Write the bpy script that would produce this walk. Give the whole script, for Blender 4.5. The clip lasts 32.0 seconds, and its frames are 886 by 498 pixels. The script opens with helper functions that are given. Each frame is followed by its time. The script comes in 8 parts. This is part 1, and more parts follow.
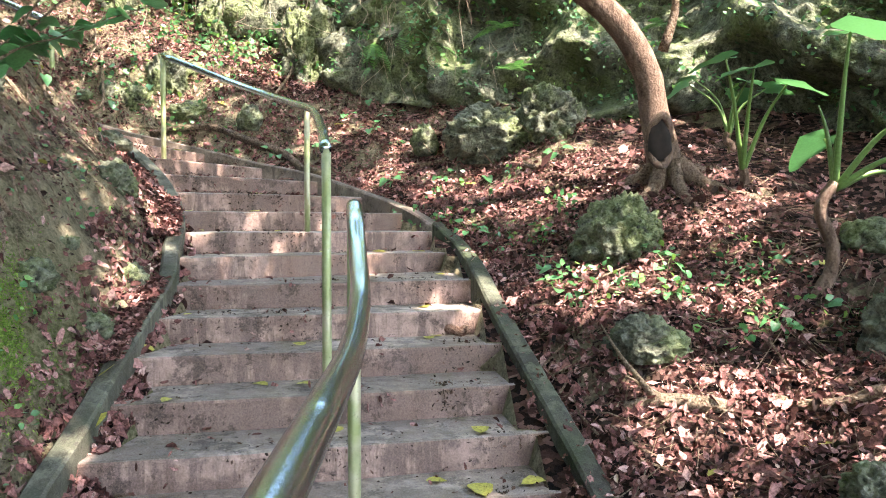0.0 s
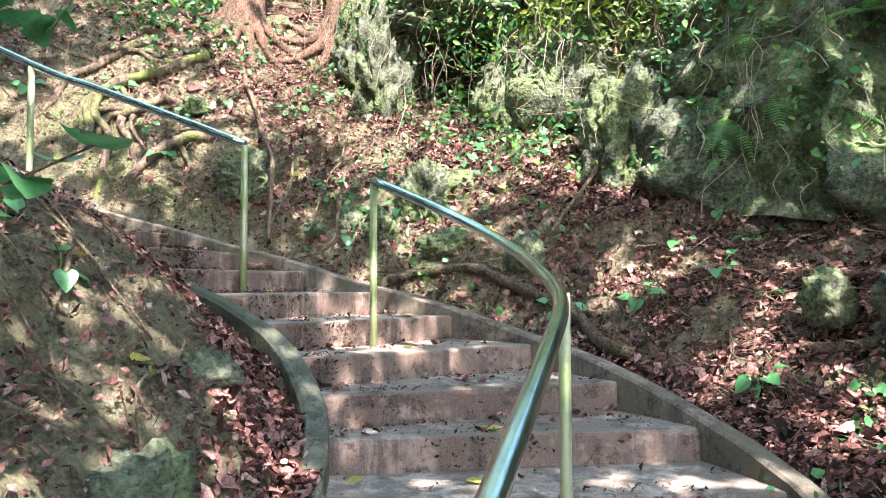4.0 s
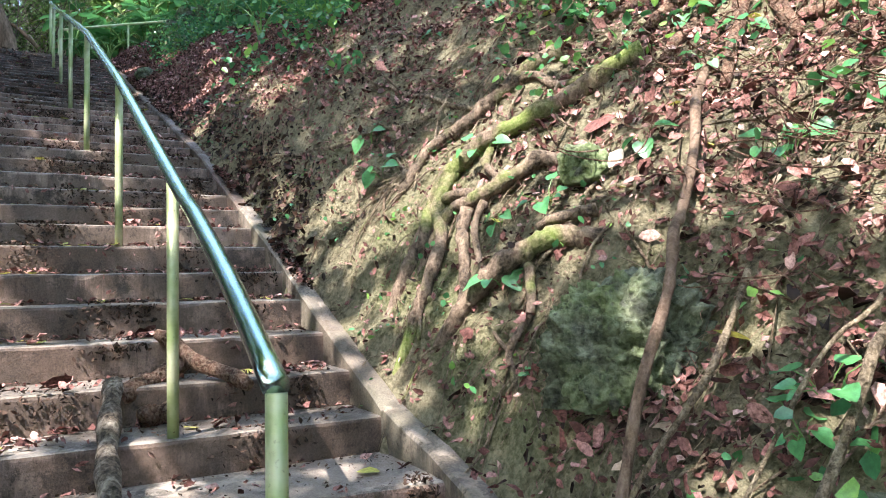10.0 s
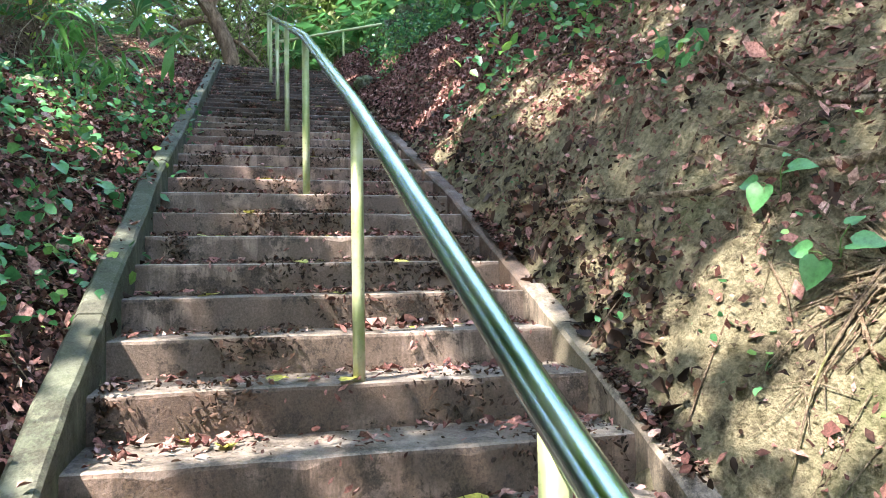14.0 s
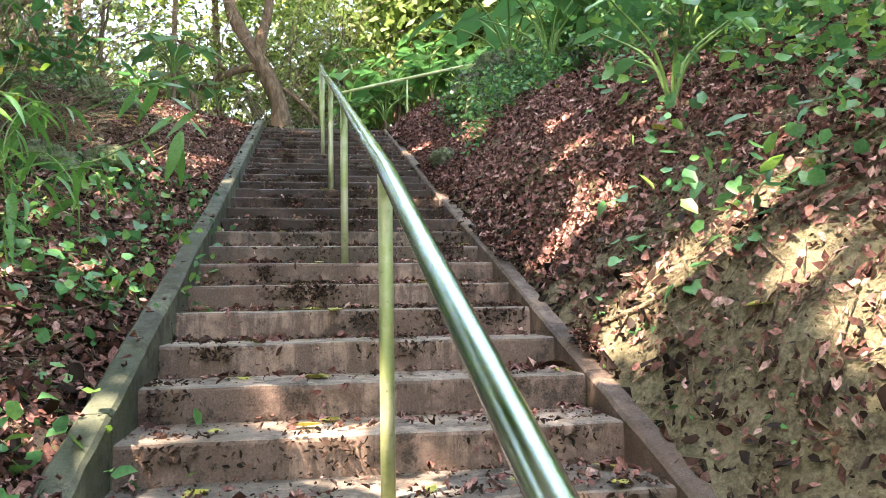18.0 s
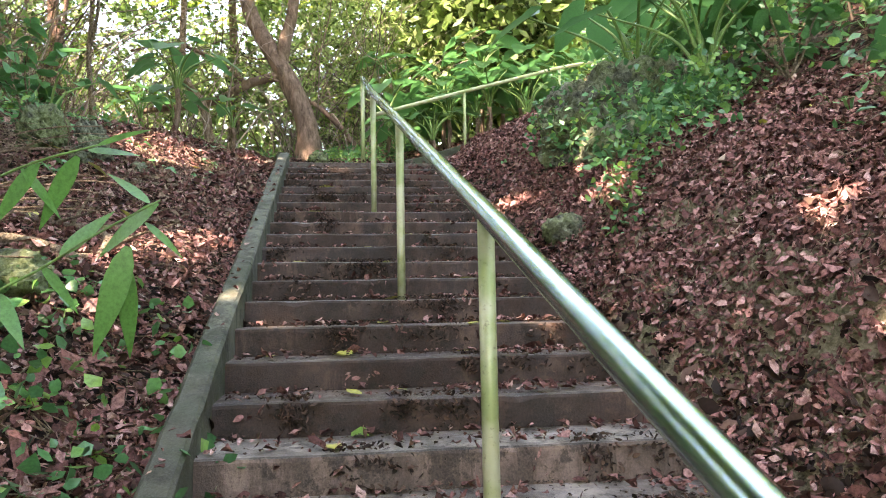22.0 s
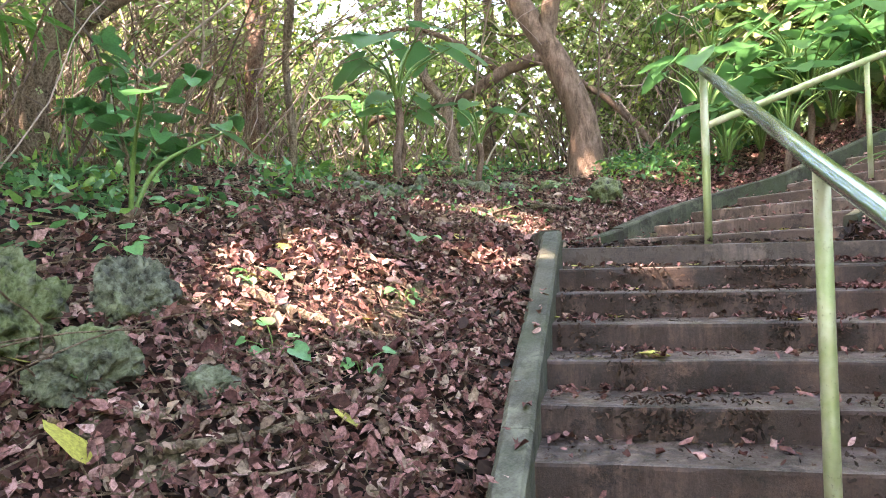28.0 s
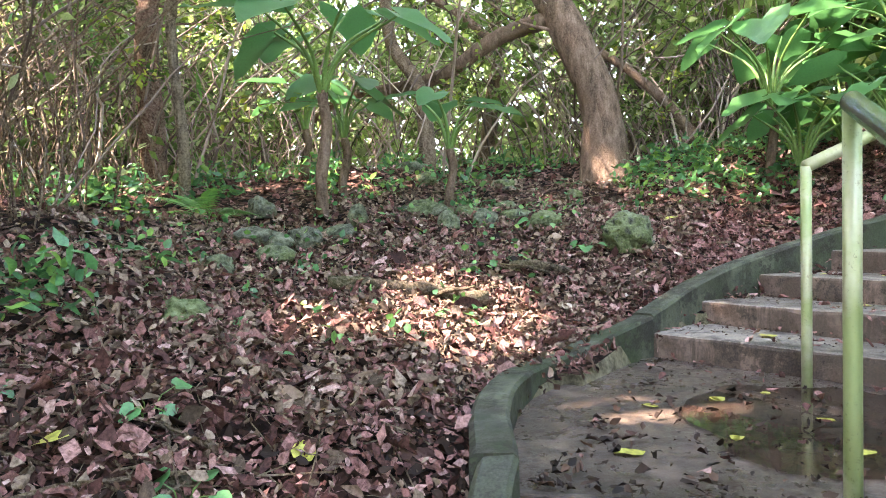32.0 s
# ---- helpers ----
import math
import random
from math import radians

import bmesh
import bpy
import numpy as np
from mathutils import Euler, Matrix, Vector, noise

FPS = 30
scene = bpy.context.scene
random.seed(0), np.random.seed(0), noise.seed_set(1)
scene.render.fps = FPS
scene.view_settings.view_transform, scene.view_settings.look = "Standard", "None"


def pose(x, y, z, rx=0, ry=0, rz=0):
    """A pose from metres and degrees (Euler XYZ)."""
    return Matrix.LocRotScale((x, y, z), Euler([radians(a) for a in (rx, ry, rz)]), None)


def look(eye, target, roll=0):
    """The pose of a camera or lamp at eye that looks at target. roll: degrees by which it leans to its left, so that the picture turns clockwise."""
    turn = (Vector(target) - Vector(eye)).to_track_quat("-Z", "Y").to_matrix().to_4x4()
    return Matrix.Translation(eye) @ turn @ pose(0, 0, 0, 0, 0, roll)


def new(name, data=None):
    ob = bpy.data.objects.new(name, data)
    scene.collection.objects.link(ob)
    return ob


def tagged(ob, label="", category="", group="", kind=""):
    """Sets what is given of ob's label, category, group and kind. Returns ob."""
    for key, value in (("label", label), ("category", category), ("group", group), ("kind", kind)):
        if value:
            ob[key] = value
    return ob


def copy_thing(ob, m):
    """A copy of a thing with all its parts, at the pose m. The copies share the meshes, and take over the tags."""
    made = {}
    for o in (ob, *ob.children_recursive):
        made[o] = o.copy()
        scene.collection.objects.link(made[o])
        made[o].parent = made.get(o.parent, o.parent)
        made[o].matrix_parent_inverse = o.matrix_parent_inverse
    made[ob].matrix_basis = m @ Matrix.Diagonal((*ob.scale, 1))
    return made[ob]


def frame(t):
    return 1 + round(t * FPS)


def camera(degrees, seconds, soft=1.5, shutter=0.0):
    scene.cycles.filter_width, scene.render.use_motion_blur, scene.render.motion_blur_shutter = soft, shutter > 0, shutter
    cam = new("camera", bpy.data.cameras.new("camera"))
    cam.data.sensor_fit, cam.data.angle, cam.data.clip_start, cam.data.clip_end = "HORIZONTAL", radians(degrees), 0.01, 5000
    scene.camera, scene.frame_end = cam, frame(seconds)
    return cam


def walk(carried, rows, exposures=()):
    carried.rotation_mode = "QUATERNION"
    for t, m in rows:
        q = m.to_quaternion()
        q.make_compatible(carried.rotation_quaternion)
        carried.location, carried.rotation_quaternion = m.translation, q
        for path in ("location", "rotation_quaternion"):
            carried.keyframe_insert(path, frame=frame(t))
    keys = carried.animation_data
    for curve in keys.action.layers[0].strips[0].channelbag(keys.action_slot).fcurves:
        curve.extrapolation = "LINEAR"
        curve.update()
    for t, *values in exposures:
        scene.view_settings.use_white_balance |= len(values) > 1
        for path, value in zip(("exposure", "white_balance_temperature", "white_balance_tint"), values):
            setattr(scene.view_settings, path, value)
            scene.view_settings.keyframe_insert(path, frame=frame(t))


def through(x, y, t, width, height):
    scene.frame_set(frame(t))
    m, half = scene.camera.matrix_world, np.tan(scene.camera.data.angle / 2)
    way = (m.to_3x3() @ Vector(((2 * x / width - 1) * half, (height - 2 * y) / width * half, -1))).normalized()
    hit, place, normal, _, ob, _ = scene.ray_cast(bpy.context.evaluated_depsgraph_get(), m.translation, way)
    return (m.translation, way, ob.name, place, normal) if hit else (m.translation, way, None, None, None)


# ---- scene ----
cam = camera(61.4, 32.0, 1.0)
METRES, EYE, TILT, LEAN, TURN = 24.0, 1.49, 0.0, 0.0, -1.4
ROWS = [
    (0.0, -0.0016, -0.0026, -0.0057, -0.63, -1.99, -0.03),
    (0.5, 0.0020, 0.0131, 0.0003, 5.51, -1.80, -0.16),
    (1.0, 0.0033, 0.0296, 0.0054, 10.24, -1.13, -0.11),
    (1.5, 0.0042, 0.0475, 0.0104, 14.28, -0.11, 0.00),
    (2.0, 0.0049, 0.0659, 0.0167, 17.45, 1.22, 0.00),
    (2.5, 0.0027, 0.0837, 0.0217, 20.38, 1.94, 0.10),
    (3.0, -0.0010, 0.1012, 0.0263, 22.94, 2.33, 0.09),
    (3.5, -0.0049, 0.1186, 0.0306, 24.96, 2.54, 0.15),
    (5.5, -0.0218, 0.1889, 0.0475, 30.25, 2.73, 0.29),
    (6.0, -0.0265, 0.2071, 0.0528, 32.45, 2.71, 0.34),
    (6.5, -0.032, 0.2217, 0.0573, 35.81, 2.74, 0.41),
    (7.0, -0.0372, 0.2363, 0.0615, 40.46, 2.76, 0.48),
    (7.5, -0.0383, 0.2519, 0.0648, 46.48, 2.67, 0.62),
    (8.0, -0.0467, 0.2657, 0.0676, 53.72, 2.65, 0.76),
    (8.5, -0.0568, 0.2793, 0.0727, 61.23, 2.65, 0.84),
    (9.0, -0.0624, 0.293, 0.0762, 68.35, 2.58, 0.97),
    (9.5, -0.0738, 0.3005, 0.0781, 74.87, 2.6, 1.05),
    (10.0, -0.0917, 0.3063, 0.0838, 80.34, 2.66, 1.06),
    (10.5, -0.1012, 0.3143, 0.0882, 84.28, 2.71, 1.1),
    (11.0, -0.1125, 0.3165, 0.092, 87.11, 2.75, 1.04),
    (11.5, -0.1223, 0.3121, 0.0943, 89.49, 2.74, 1.0),
    (12.0, -0.1329, 0.3114, 0.0943, 91.32, 2.66, 0.97),
    (12.5, -0.1414, 0.3063, 0.0967, 92.57, 2.38, 0.94),
    (13.0, -0.1497, 0.2998, 0.0998, 93.67, 2.14, 0.88),
    (13.5, -0.1635, 0.2908, 0.1059, 94.57, 2.1, 0.9),
    (14.0, -0.18, 0.2805, 0.1104, 95.39, 2.38, 0.93),
    (14.5, -0.1924, 0.2734, 0.1174, 96.18, 2.86, 0.95),
    (15.0, -0.2079, 0.2698, 0.1231, 96.72, 3.45, 0.96),
    (15.5, -0.2211, 0.2632, 0.1291, 97.14, 3.97, 0.95),
    (17.5, -0.2711, 0.2525, 0.153, 99.04, 4.68, 1.07),
    (18.0, -0.2817, 0.2485, 0.1584, 99.44, 4.71, 1.03),
    (18.5, -0.2952, 0.2441, 0.1648, 99.81, 4.73, 1.04),
    (19.0, -0.3065, 0.2372, 0.1716, 100.12, 4.72, 1.07),
    (19.5, -0.3201, 0.2352, 0.1788, 100.36, 4.73, 1.05),
    (20.0, -0.3316, 0.2274, 0.1834, 100.51, 4.75, 1.02),
    (20.5, -0.3443, 0.2237, 0.1874, 100.69, 4.75, 1.03),
    (21.0, -0.3609, 0.2151, 0.1929, 100.87, 4.74, 1.04),
    (21.5, -0.3746, 0.2085, 0.1995, 100.98, 4.73, 1.05),
    (22.0, -0.389, 0.202, 0.2037, 101.14, 4.74, 1.05),
    (22.5, -0.4042, 0.193, 0.2119, 102.21, 4.74, 1.1),
    (23.0, -0.4175, 0.1866, 0.2173, 104.54, 4.77, 1.16),
    (23.5, -0.4309, 0.18, 0.2242, 107.53, 4.72, 1.26),
    (24.0, -0.4432, 0.1781, 0.2288, 110.55, 4.68, 1.29),
    (24.5, -0.4591, 0.17, 0.2342, 113.53, 4.59, 1.25),
    (25.0, -0.4726, 0.1679, 0.2404, 116.07, 4.39, 1.23),
    (25.5, -0.4858, 0.1599, 0.2449, 117.93, 4.05, 1.18),
    (27.5, -0.5341, 0.1368, 0.2648, 121.54, 2.27, 1.15),
    (28.0, -0.5481, 0.1354, 0.2708, 121.84, 2.01, 1.14),
    (28.5, -0.56, 0.1333, 0.2742, 122.09, 1.75, 1.1),
    (29.0, -0.5749, 0.1283, 0.2791, 122.37, 1.37, 1.08),
    (29.5, -0.5875, 0.1249, 0.2847, 122.61, 0.9, 1.01),
    (30.0, -0.6001, 0.1185, 0.2892, 122.88, 0.23, 0.98),
    (30.5, -0.611, 0.1152, 0.2944, 123.13, -0.38, 1.02),
    (31.0, -0.6227, 0.1078, 0.2986, 123.36, -0.92, 1.13),
    (31.5, -0.6363, 0.1057, 0.3041, 123.55, -1.38, 1.1),
    (32.0, -0.6492, 0.102, 0.3081, 123.75, -1.67, 1.12),
]
walk(cam, [(t, pose(0, 0, EYE, TILT, LEAN, TURN) @ pose(METRES * x, METRES * y, METRES * z, 90 + pitch, roll, yaw)) for t, x, y, z, yaw, pitch, roll in ROWS],
     [(0.0, 3.9, 7300, 17), (2.0, 3.85, 6900, 12), (7.0, 3.25, 6500, 10), (13.0, 3.45, 6600, 6), (15.0, 3.85, 7500, 10), (18.0, 4.05, 8700, 14), (20.0, 4.05, 8700, 15), (23.0, 4.25, 8900, 23), (28.0, 4.5, 8400, 25), (30.0, 4.4, 8200, 20), (32.0, 4.45, 8000, 19)])

# ---- light ----
world = bpy.data.worlds.new("forest_sky")
scene.world = world
world.use_nodes = True
wn = world.node_tree
sky = wn.nodes.new("ShaderNodeTexSky")
sky.sky_type = "NISHITA"
sky.sun_disc = False
SUN_EL, SUN_AZ = 56.0, 135.0          # degrees; compass azimuth, +y is north
sky.sun_elevation, sky.sun_rotation = radians(SUN_EL), radians(SUN_AZ)
wn.links.new(sky.outputs[0], wn.nodes["Background"].inputs[0])
wn.nodes["Background"].inputs[1].default_value = 0.15
sun_data = bpy.data.lights.new("sun", "SUN")
sun_data.energy, sun_data.angle, sun_data.color = 2.5, radians(0.53), (1.0, 0.95, 0.92)
sun = new("sun", sun_data)
sun_way = Vector((math.sin(radians(SUN_AZ)) * math.cos(radians(SUN_EL)), math.cos(radians(SUN_AZ)) * math.cos(radians(SUN_EL)), math.sin(radians(SUN_EL))))
sun.matrix_world = look(sun_way * 60, (0, 0, 0))

# ---- mesh helpers ----
rng = np.random.default_rng(7)


def mesh_of(name, verts, faces, material, smooth=False):
    me = bpy.data.meshes.new(name)
    me.from_pydata([tuple(v) for v in verts], [], [tuple(f) for f in faces])
    me.materials.append(material)
    if smooth:
        me.polygons.foreach_set("use_smooth", [True] * len(me.polygons))
    me.update()
    return me


def quads_mesh(name, verts, faces, material, smooth=False):
    """A mesh from big numpy arrays: verts (n, 3), faces (m, 3 or 4)."""
    me = bpy.data.meshes.new(name)
    verts, faces = np.asarray(verts, float), np.asarray(faces, int)
    k = faces.shape[1]
    me.vertices.add(len(verts)), me.loops.add(faces.size), me.polygons.add(len(faces))
    me.vertices.foreach_set("co", verts.ravel())
    me.loops.foreach_set("vertex_index", faces.ravel())
    me.polygons.foreach_set("loop_start", np.arange(0, faces.size, k))
    if smooth:
        me.polygons.foreach_set("use_smooth", np.ones(len(faces), bool))
    me.materials.append(material)
    me.update(calc_edges=True)
    return me


def child(name, data, parent, label=""):
    ob = new(name, data)
    ob.parent = parent
    return tagged(ob, label) if label else ob


def thing(name, label, category, group="", kind="", at=(0, 0, 0)):
    ob = new(name)
    ob.location = at
    ob.empty_display_size = 0.1
    return tagged(ob, label, category, group, kind)


def tube(points, radii, sides=8, cap=True, wob=0.0, seed=0):
    """Verts and faces of a tube along points, with a radius at each."""
    pts = [Vector(p) for p in points]
    rnd = random.Random(seed)
    verts, faces, up = [], [], None
    for i, p in enumerate(pts):
        d = (pts[min(i + 1, len(pts) - 1)] - pts[max(i - 1, 0)]).normalized()
        if up is None:
            up = d.orthogonal().normalized()
        up = (up - d * up.dot(d)).normalized()
        side = d.cross(up)
        for j in range(sides):
            a = 2 * math.pi * j / sides
            r = radii[i] * (1 + wob * rnd.uniform(-1, 1))
            verts.append(p + up * math.cos(a) * r + side * math.sin(a) * r)
    for i in range(len(pts) - 1):
        for j in range(sides):
            k = (j + 1) % sides
            faces.append((i * sides + j, i * sides + k, (i + 1) * sides + k, (i + 1) * sides + j))
    if cap:
        faces.append(tuple(reversed(range(sides))))
        faces.append(tuple((len(pts) - 1) * sides + j for j in range(sides)))
    return verts, faces


def merge(pieces):
    verts, faces = [], []
    for v, f in pieces:
        n = len(verts)
        verts += list(v)
        faces += [tuple(i + n for i in q) for q in f]
    return verts, faces


def spline(points, steps=6):
    """A Catmull-Rom curve through points."""
    p = [Vector(q) for q in points]
    p = [p[0] * 2 - p[1]] + p + [p[-1] * 2 - p[-2]]
    out = []
    for i in range(1, len(p) - 2):
        a, b, c, d = p[i - 1:i + 3]
        for k in range(steps):
            t = k / steps
            out.append(0.5 * (2 * b + (c - a) * t + (2 * a - 5 * b + 4 * c - d) * t * t + (3 * b - a - 3 * c + d) * t ** 3))
    out.append(p[-2])
    return out


# ---- materials ----
def material(name, rough=0.8, metal=0.0):
    m = bpy.data.materials.new(name)
    m.use_nodes = True
    b = m.node_tree.nodes["Principled BSDF"]
    b.inputs["Roughness"].default_value, b.inputs["Metallic"].default_value = rough, metal
    return m, m.node_tree, b


def node(tree, kind, **values):
    n = tree.nodes.new(kind)
    for key, value in values.items():
        n.inputs[key.replace("_", " ")].default_value = value
    return n


def ramp(tree, fac, stops):
    n = tree.nodes.new("ShaderNodeValToRGB")
    while len(n.color_ramp.elements) < len(stops):
        n.color_ramp.elements.new(0.5)
    for e, (p, c) in zip(n.color_ramp.elements, stops):
        e.position, e.color = p, (*c, 1)
    tree.links.new(fac, n.inputs[0])
    return n.outputs[0]


def noise_at(tree, scale, detail=4.0, rough=0.6, stretch=None):
    co = tree.nodes.new("ShaderNodeNewGeometry").outputs["Position"]
    if stretch:
        mp = tree.nodes.new("ShaderNodeMapping")
        mp.inputs["Scale"].default_value = stretch
        tree.links.new(co, mp.inputs[0])
        co = mp.outputs[0]
    n = node(tree, "ShaderNodeTexNoise", Scale=scale, Detail=detail, Roughness=rough)
    tree.links.new(co, n.inputs["Vector"])
    return n.outputs["Fac"]


def mix(tree, fac, a, b, kind="MIX"):
    n = tree.nodes.new("ShaderNodeMix")
    n.data_type, n.blend_type = "RGBA", kind
    for i, v in ((0, fac), (6, a), (7, b)):
        if isinstance(v, bpy.types.NodeSocket):
            tree.links.new(v, n.inputs[i])
        else:
            n.inputs[i].default_value = v if i == 0 else (*v, 1)
    return n.outputs[2]


def bump(tree, b, fac, strength=0.5, distance=0.02):
    n = tree.nodes.new("ShaderNodeBump")
    n.inputs["Strength"].default_value, n.inputs["Distance"].default_value = strength, distance
    tree.links.new(fac, n.inputs["Height"])
    tree.links.new(n.outputs[0], b.inputs["Normal"])


def concrete(name, tint, moss, gloss=0.5, mud=0.5, spread=0.53):
    m, t, b = material(name, 0.75)
    b.inputs["Specular IOR Level"].default_value = 0.5 if gloss < 0.2 else 0.3
    fine, mid, big = noise_at(t, 110, 4, 0.75), noise_at(t, 11, 6, 0.75), noise_at(t, 1.6, 5, 0.65)
    c = ramp(t, mid, [(0.36, [x * 0.4 for x in tint]), (0.49, tint), (0.66, [min(1, x * 1.45) for x in tint])])
    # run-off streaks, mud stains and a film of algae
    streak = noise_at(t, 7, 6, 0.75, (1, 1, 0.16))
    c = mix(t, ramp(t, streak, [(0.47, (0, 0, 0)), (0.56, (0.85, 0.85, 0.85))]), c, [x * 0.32 for x in tint])
    damp = noise_at(t, 1.1, 5, 0.7, (1, 1, 1.6))
    c = mix(t, ramp(t, damp, [(0.5, (0, 0, 0)), (0.56, (0.75, 0.75, 0.75))]), c, [x * f for x, f in zip(tint, (0.36, 0.33, 0.31))])
    c = mix(t, ramp(t, big, [(0.46, (0, 0, 0)), (0.58, (0.9, 0.9, 0.9))]), c, moss)
    stain = noise_at(t, 4.2, 7, 0.8)
    c = mix(t, ramp(t, stain, [(spread, (0, 0, 0)), (spread + 0.05, (mud, mud, mud))]), c, (0.014, 0.010, 0.008))
    c = mix(t, 0.14, c, ramp(t, fine, [(0.4, (0.012, 0.010, 0.008)), (0.62, [min(1, x * 1.8) for x in tint])]))
    pock = noise_at(t, 48, 2, 0.5)
    c = mix(t, ramp(t, pock, [(0.7, (0, 0, 0)), (0.74, (0.6, 0.6, 0.6))]), c, [x * 0.25 for x in tint])
    t.links.new(c, b.inputs["Base Color"])
    t.links.new(ramp(t, mix(t, 0.5, noise_at(t, 2.6, 5, 0.7), mid), [(0.42, (gloss,) * 3), (0.57, (min(0.9, gloss + 0.42),) * 3)]), b.inputs["Roughness"])
    bump(t, b, mix(t, 0.25, mix(t, 0.5, mid, stain), fine), 0.8, 0.016)
    return m


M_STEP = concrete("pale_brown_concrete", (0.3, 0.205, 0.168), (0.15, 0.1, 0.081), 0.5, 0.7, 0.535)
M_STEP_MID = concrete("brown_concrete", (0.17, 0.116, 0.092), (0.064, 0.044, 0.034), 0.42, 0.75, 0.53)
# riser of the paler steps 29 to 34, brighter skylight put into its colour
M_STEP_LIT = concrete("lit_brown_concrete", (0.25, 0.163, 0.13), (0.095, 0.062, 0.049), 0.5, 0.8, 0.535)
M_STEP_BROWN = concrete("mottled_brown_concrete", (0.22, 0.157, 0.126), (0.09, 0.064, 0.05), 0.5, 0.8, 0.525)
# tread of the same steps, lightened in colour for the skylight on it
M_TREAD_LIT = concrete("pale_lit_tread", (0.35, 0.272, 0.226), (0.15, 0.114, 0.094), 0.42, 0.8, 0.54)
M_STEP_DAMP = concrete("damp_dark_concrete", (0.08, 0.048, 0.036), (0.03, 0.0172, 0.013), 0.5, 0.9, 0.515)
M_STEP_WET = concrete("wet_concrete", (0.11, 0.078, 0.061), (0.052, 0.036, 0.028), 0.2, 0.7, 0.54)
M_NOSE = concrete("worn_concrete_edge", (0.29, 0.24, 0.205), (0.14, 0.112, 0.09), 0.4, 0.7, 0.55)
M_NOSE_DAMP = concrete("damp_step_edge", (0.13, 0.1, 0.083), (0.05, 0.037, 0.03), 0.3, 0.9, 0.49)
M_KERB = concrete("mossy_kerb_concrete", (0.118, 0.12, 0.088), (0.038, 0.047, 0.028), 0.55, 0.6, 0.54)
M_KERB_DARK = concrete("dark_mossy_kerb", (0.075, 0.082, 0.055), (0.024, 0.036, 0.015), 0.5, 0.8, 0.52)
M_STRINGER = concrete("pale_stringer_concrete", (0.21, 0.17, 0.138), (0.11, 0.096, 0.07), 0.55, 0.7, 0.53)
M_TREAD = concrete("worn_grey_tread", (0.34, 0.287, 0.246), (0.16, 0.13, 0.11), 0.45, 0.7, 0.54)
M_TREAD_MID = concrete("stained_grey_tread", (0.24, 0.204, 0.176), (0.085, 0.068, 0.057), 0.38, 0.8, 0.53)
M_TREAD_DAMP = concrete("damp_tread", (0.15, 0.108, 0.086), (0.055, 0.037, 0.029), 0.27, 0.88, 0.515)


def earth():
    m, t, b = material("forest_soil", 0.95)
    b.inputs["Specular IOR Level"].default_value = 0.1
    big, mid, fine = noise_at(t, 0.7, 4), noise_at(t, 6, 6, 0.7), noise_at(t, 38, 5, 0.75)
    c = ramp(t, mid, [(0.36, (0.05, 0.041, 0.027)), (0.48, (0.2, 0.176, 0.108)), (0.66, (0.32, 0.286, 0.188))])
    c = mix(t, ramp(t, big, [(0.52, (0, 0, 0)), (0.64, (0.65, 0.65, 0.65))]), c, (0.105, 0.135, 0.04))
    c = mix(t, 0.4, c, ramp(t, fine, [(0.4, (0.022, 0.017, 0.013)), (0.62, (0.33, 0.275, 0.19))]))
    # crumbled leaves cover the gentler ground
    geo = t.nodes.new("ShaderNodeNewGeometry")
    cell = t.nodes.new("ShaderNodeTexVoronoi")
    cell.inputs["Scale"].default_value = 26.0
    t.links.new(mix(t, 0.05, geo.outputs["Position"], noise_at(t, 12, 3)), cell.inputs["Vector"])
    pick = t.nodes.new("ShaderNodeSeparateColor")
    t.links.new(cell.outputs["Color"], pick.inputs[0])
    crumbs = ramp(t, pick.outputs[0], [(0.0, (0.006, 0.004, 0.004)), (0.45, (0.03, 0.016, 0.013)), (0.75, (0.11, 0.055, 0.045)), (1.0, (0.25, 0.145, 0.12))])
    up = t.nodes.new("ShaderNodeSeparateXYZ")
    t.links.new(geo.outputs["True Normal"], up.inputs[0])
    add = t.nodes.new("ShaderNodeMath")
    add.operation = "MULTIPLY_ADD"
    t.links.new(mid, add.inputs[0])
    add.inputs[1].default_value = 0.35
    t.links.new(up.outputs[2], add.inputs[2])
    c = mix(t, ramp(t, add.outputs[0], [(0.86, (0, 0, 0)), (0.97, (1, 1, 1))]), c, crumbs)
    t.links.new(c, b.inputs["Base Color"])
    bump(t, b, mix(t, 0.6, mid, fine), 1.0, 0.09)
    return m


M_EARTH = earth()


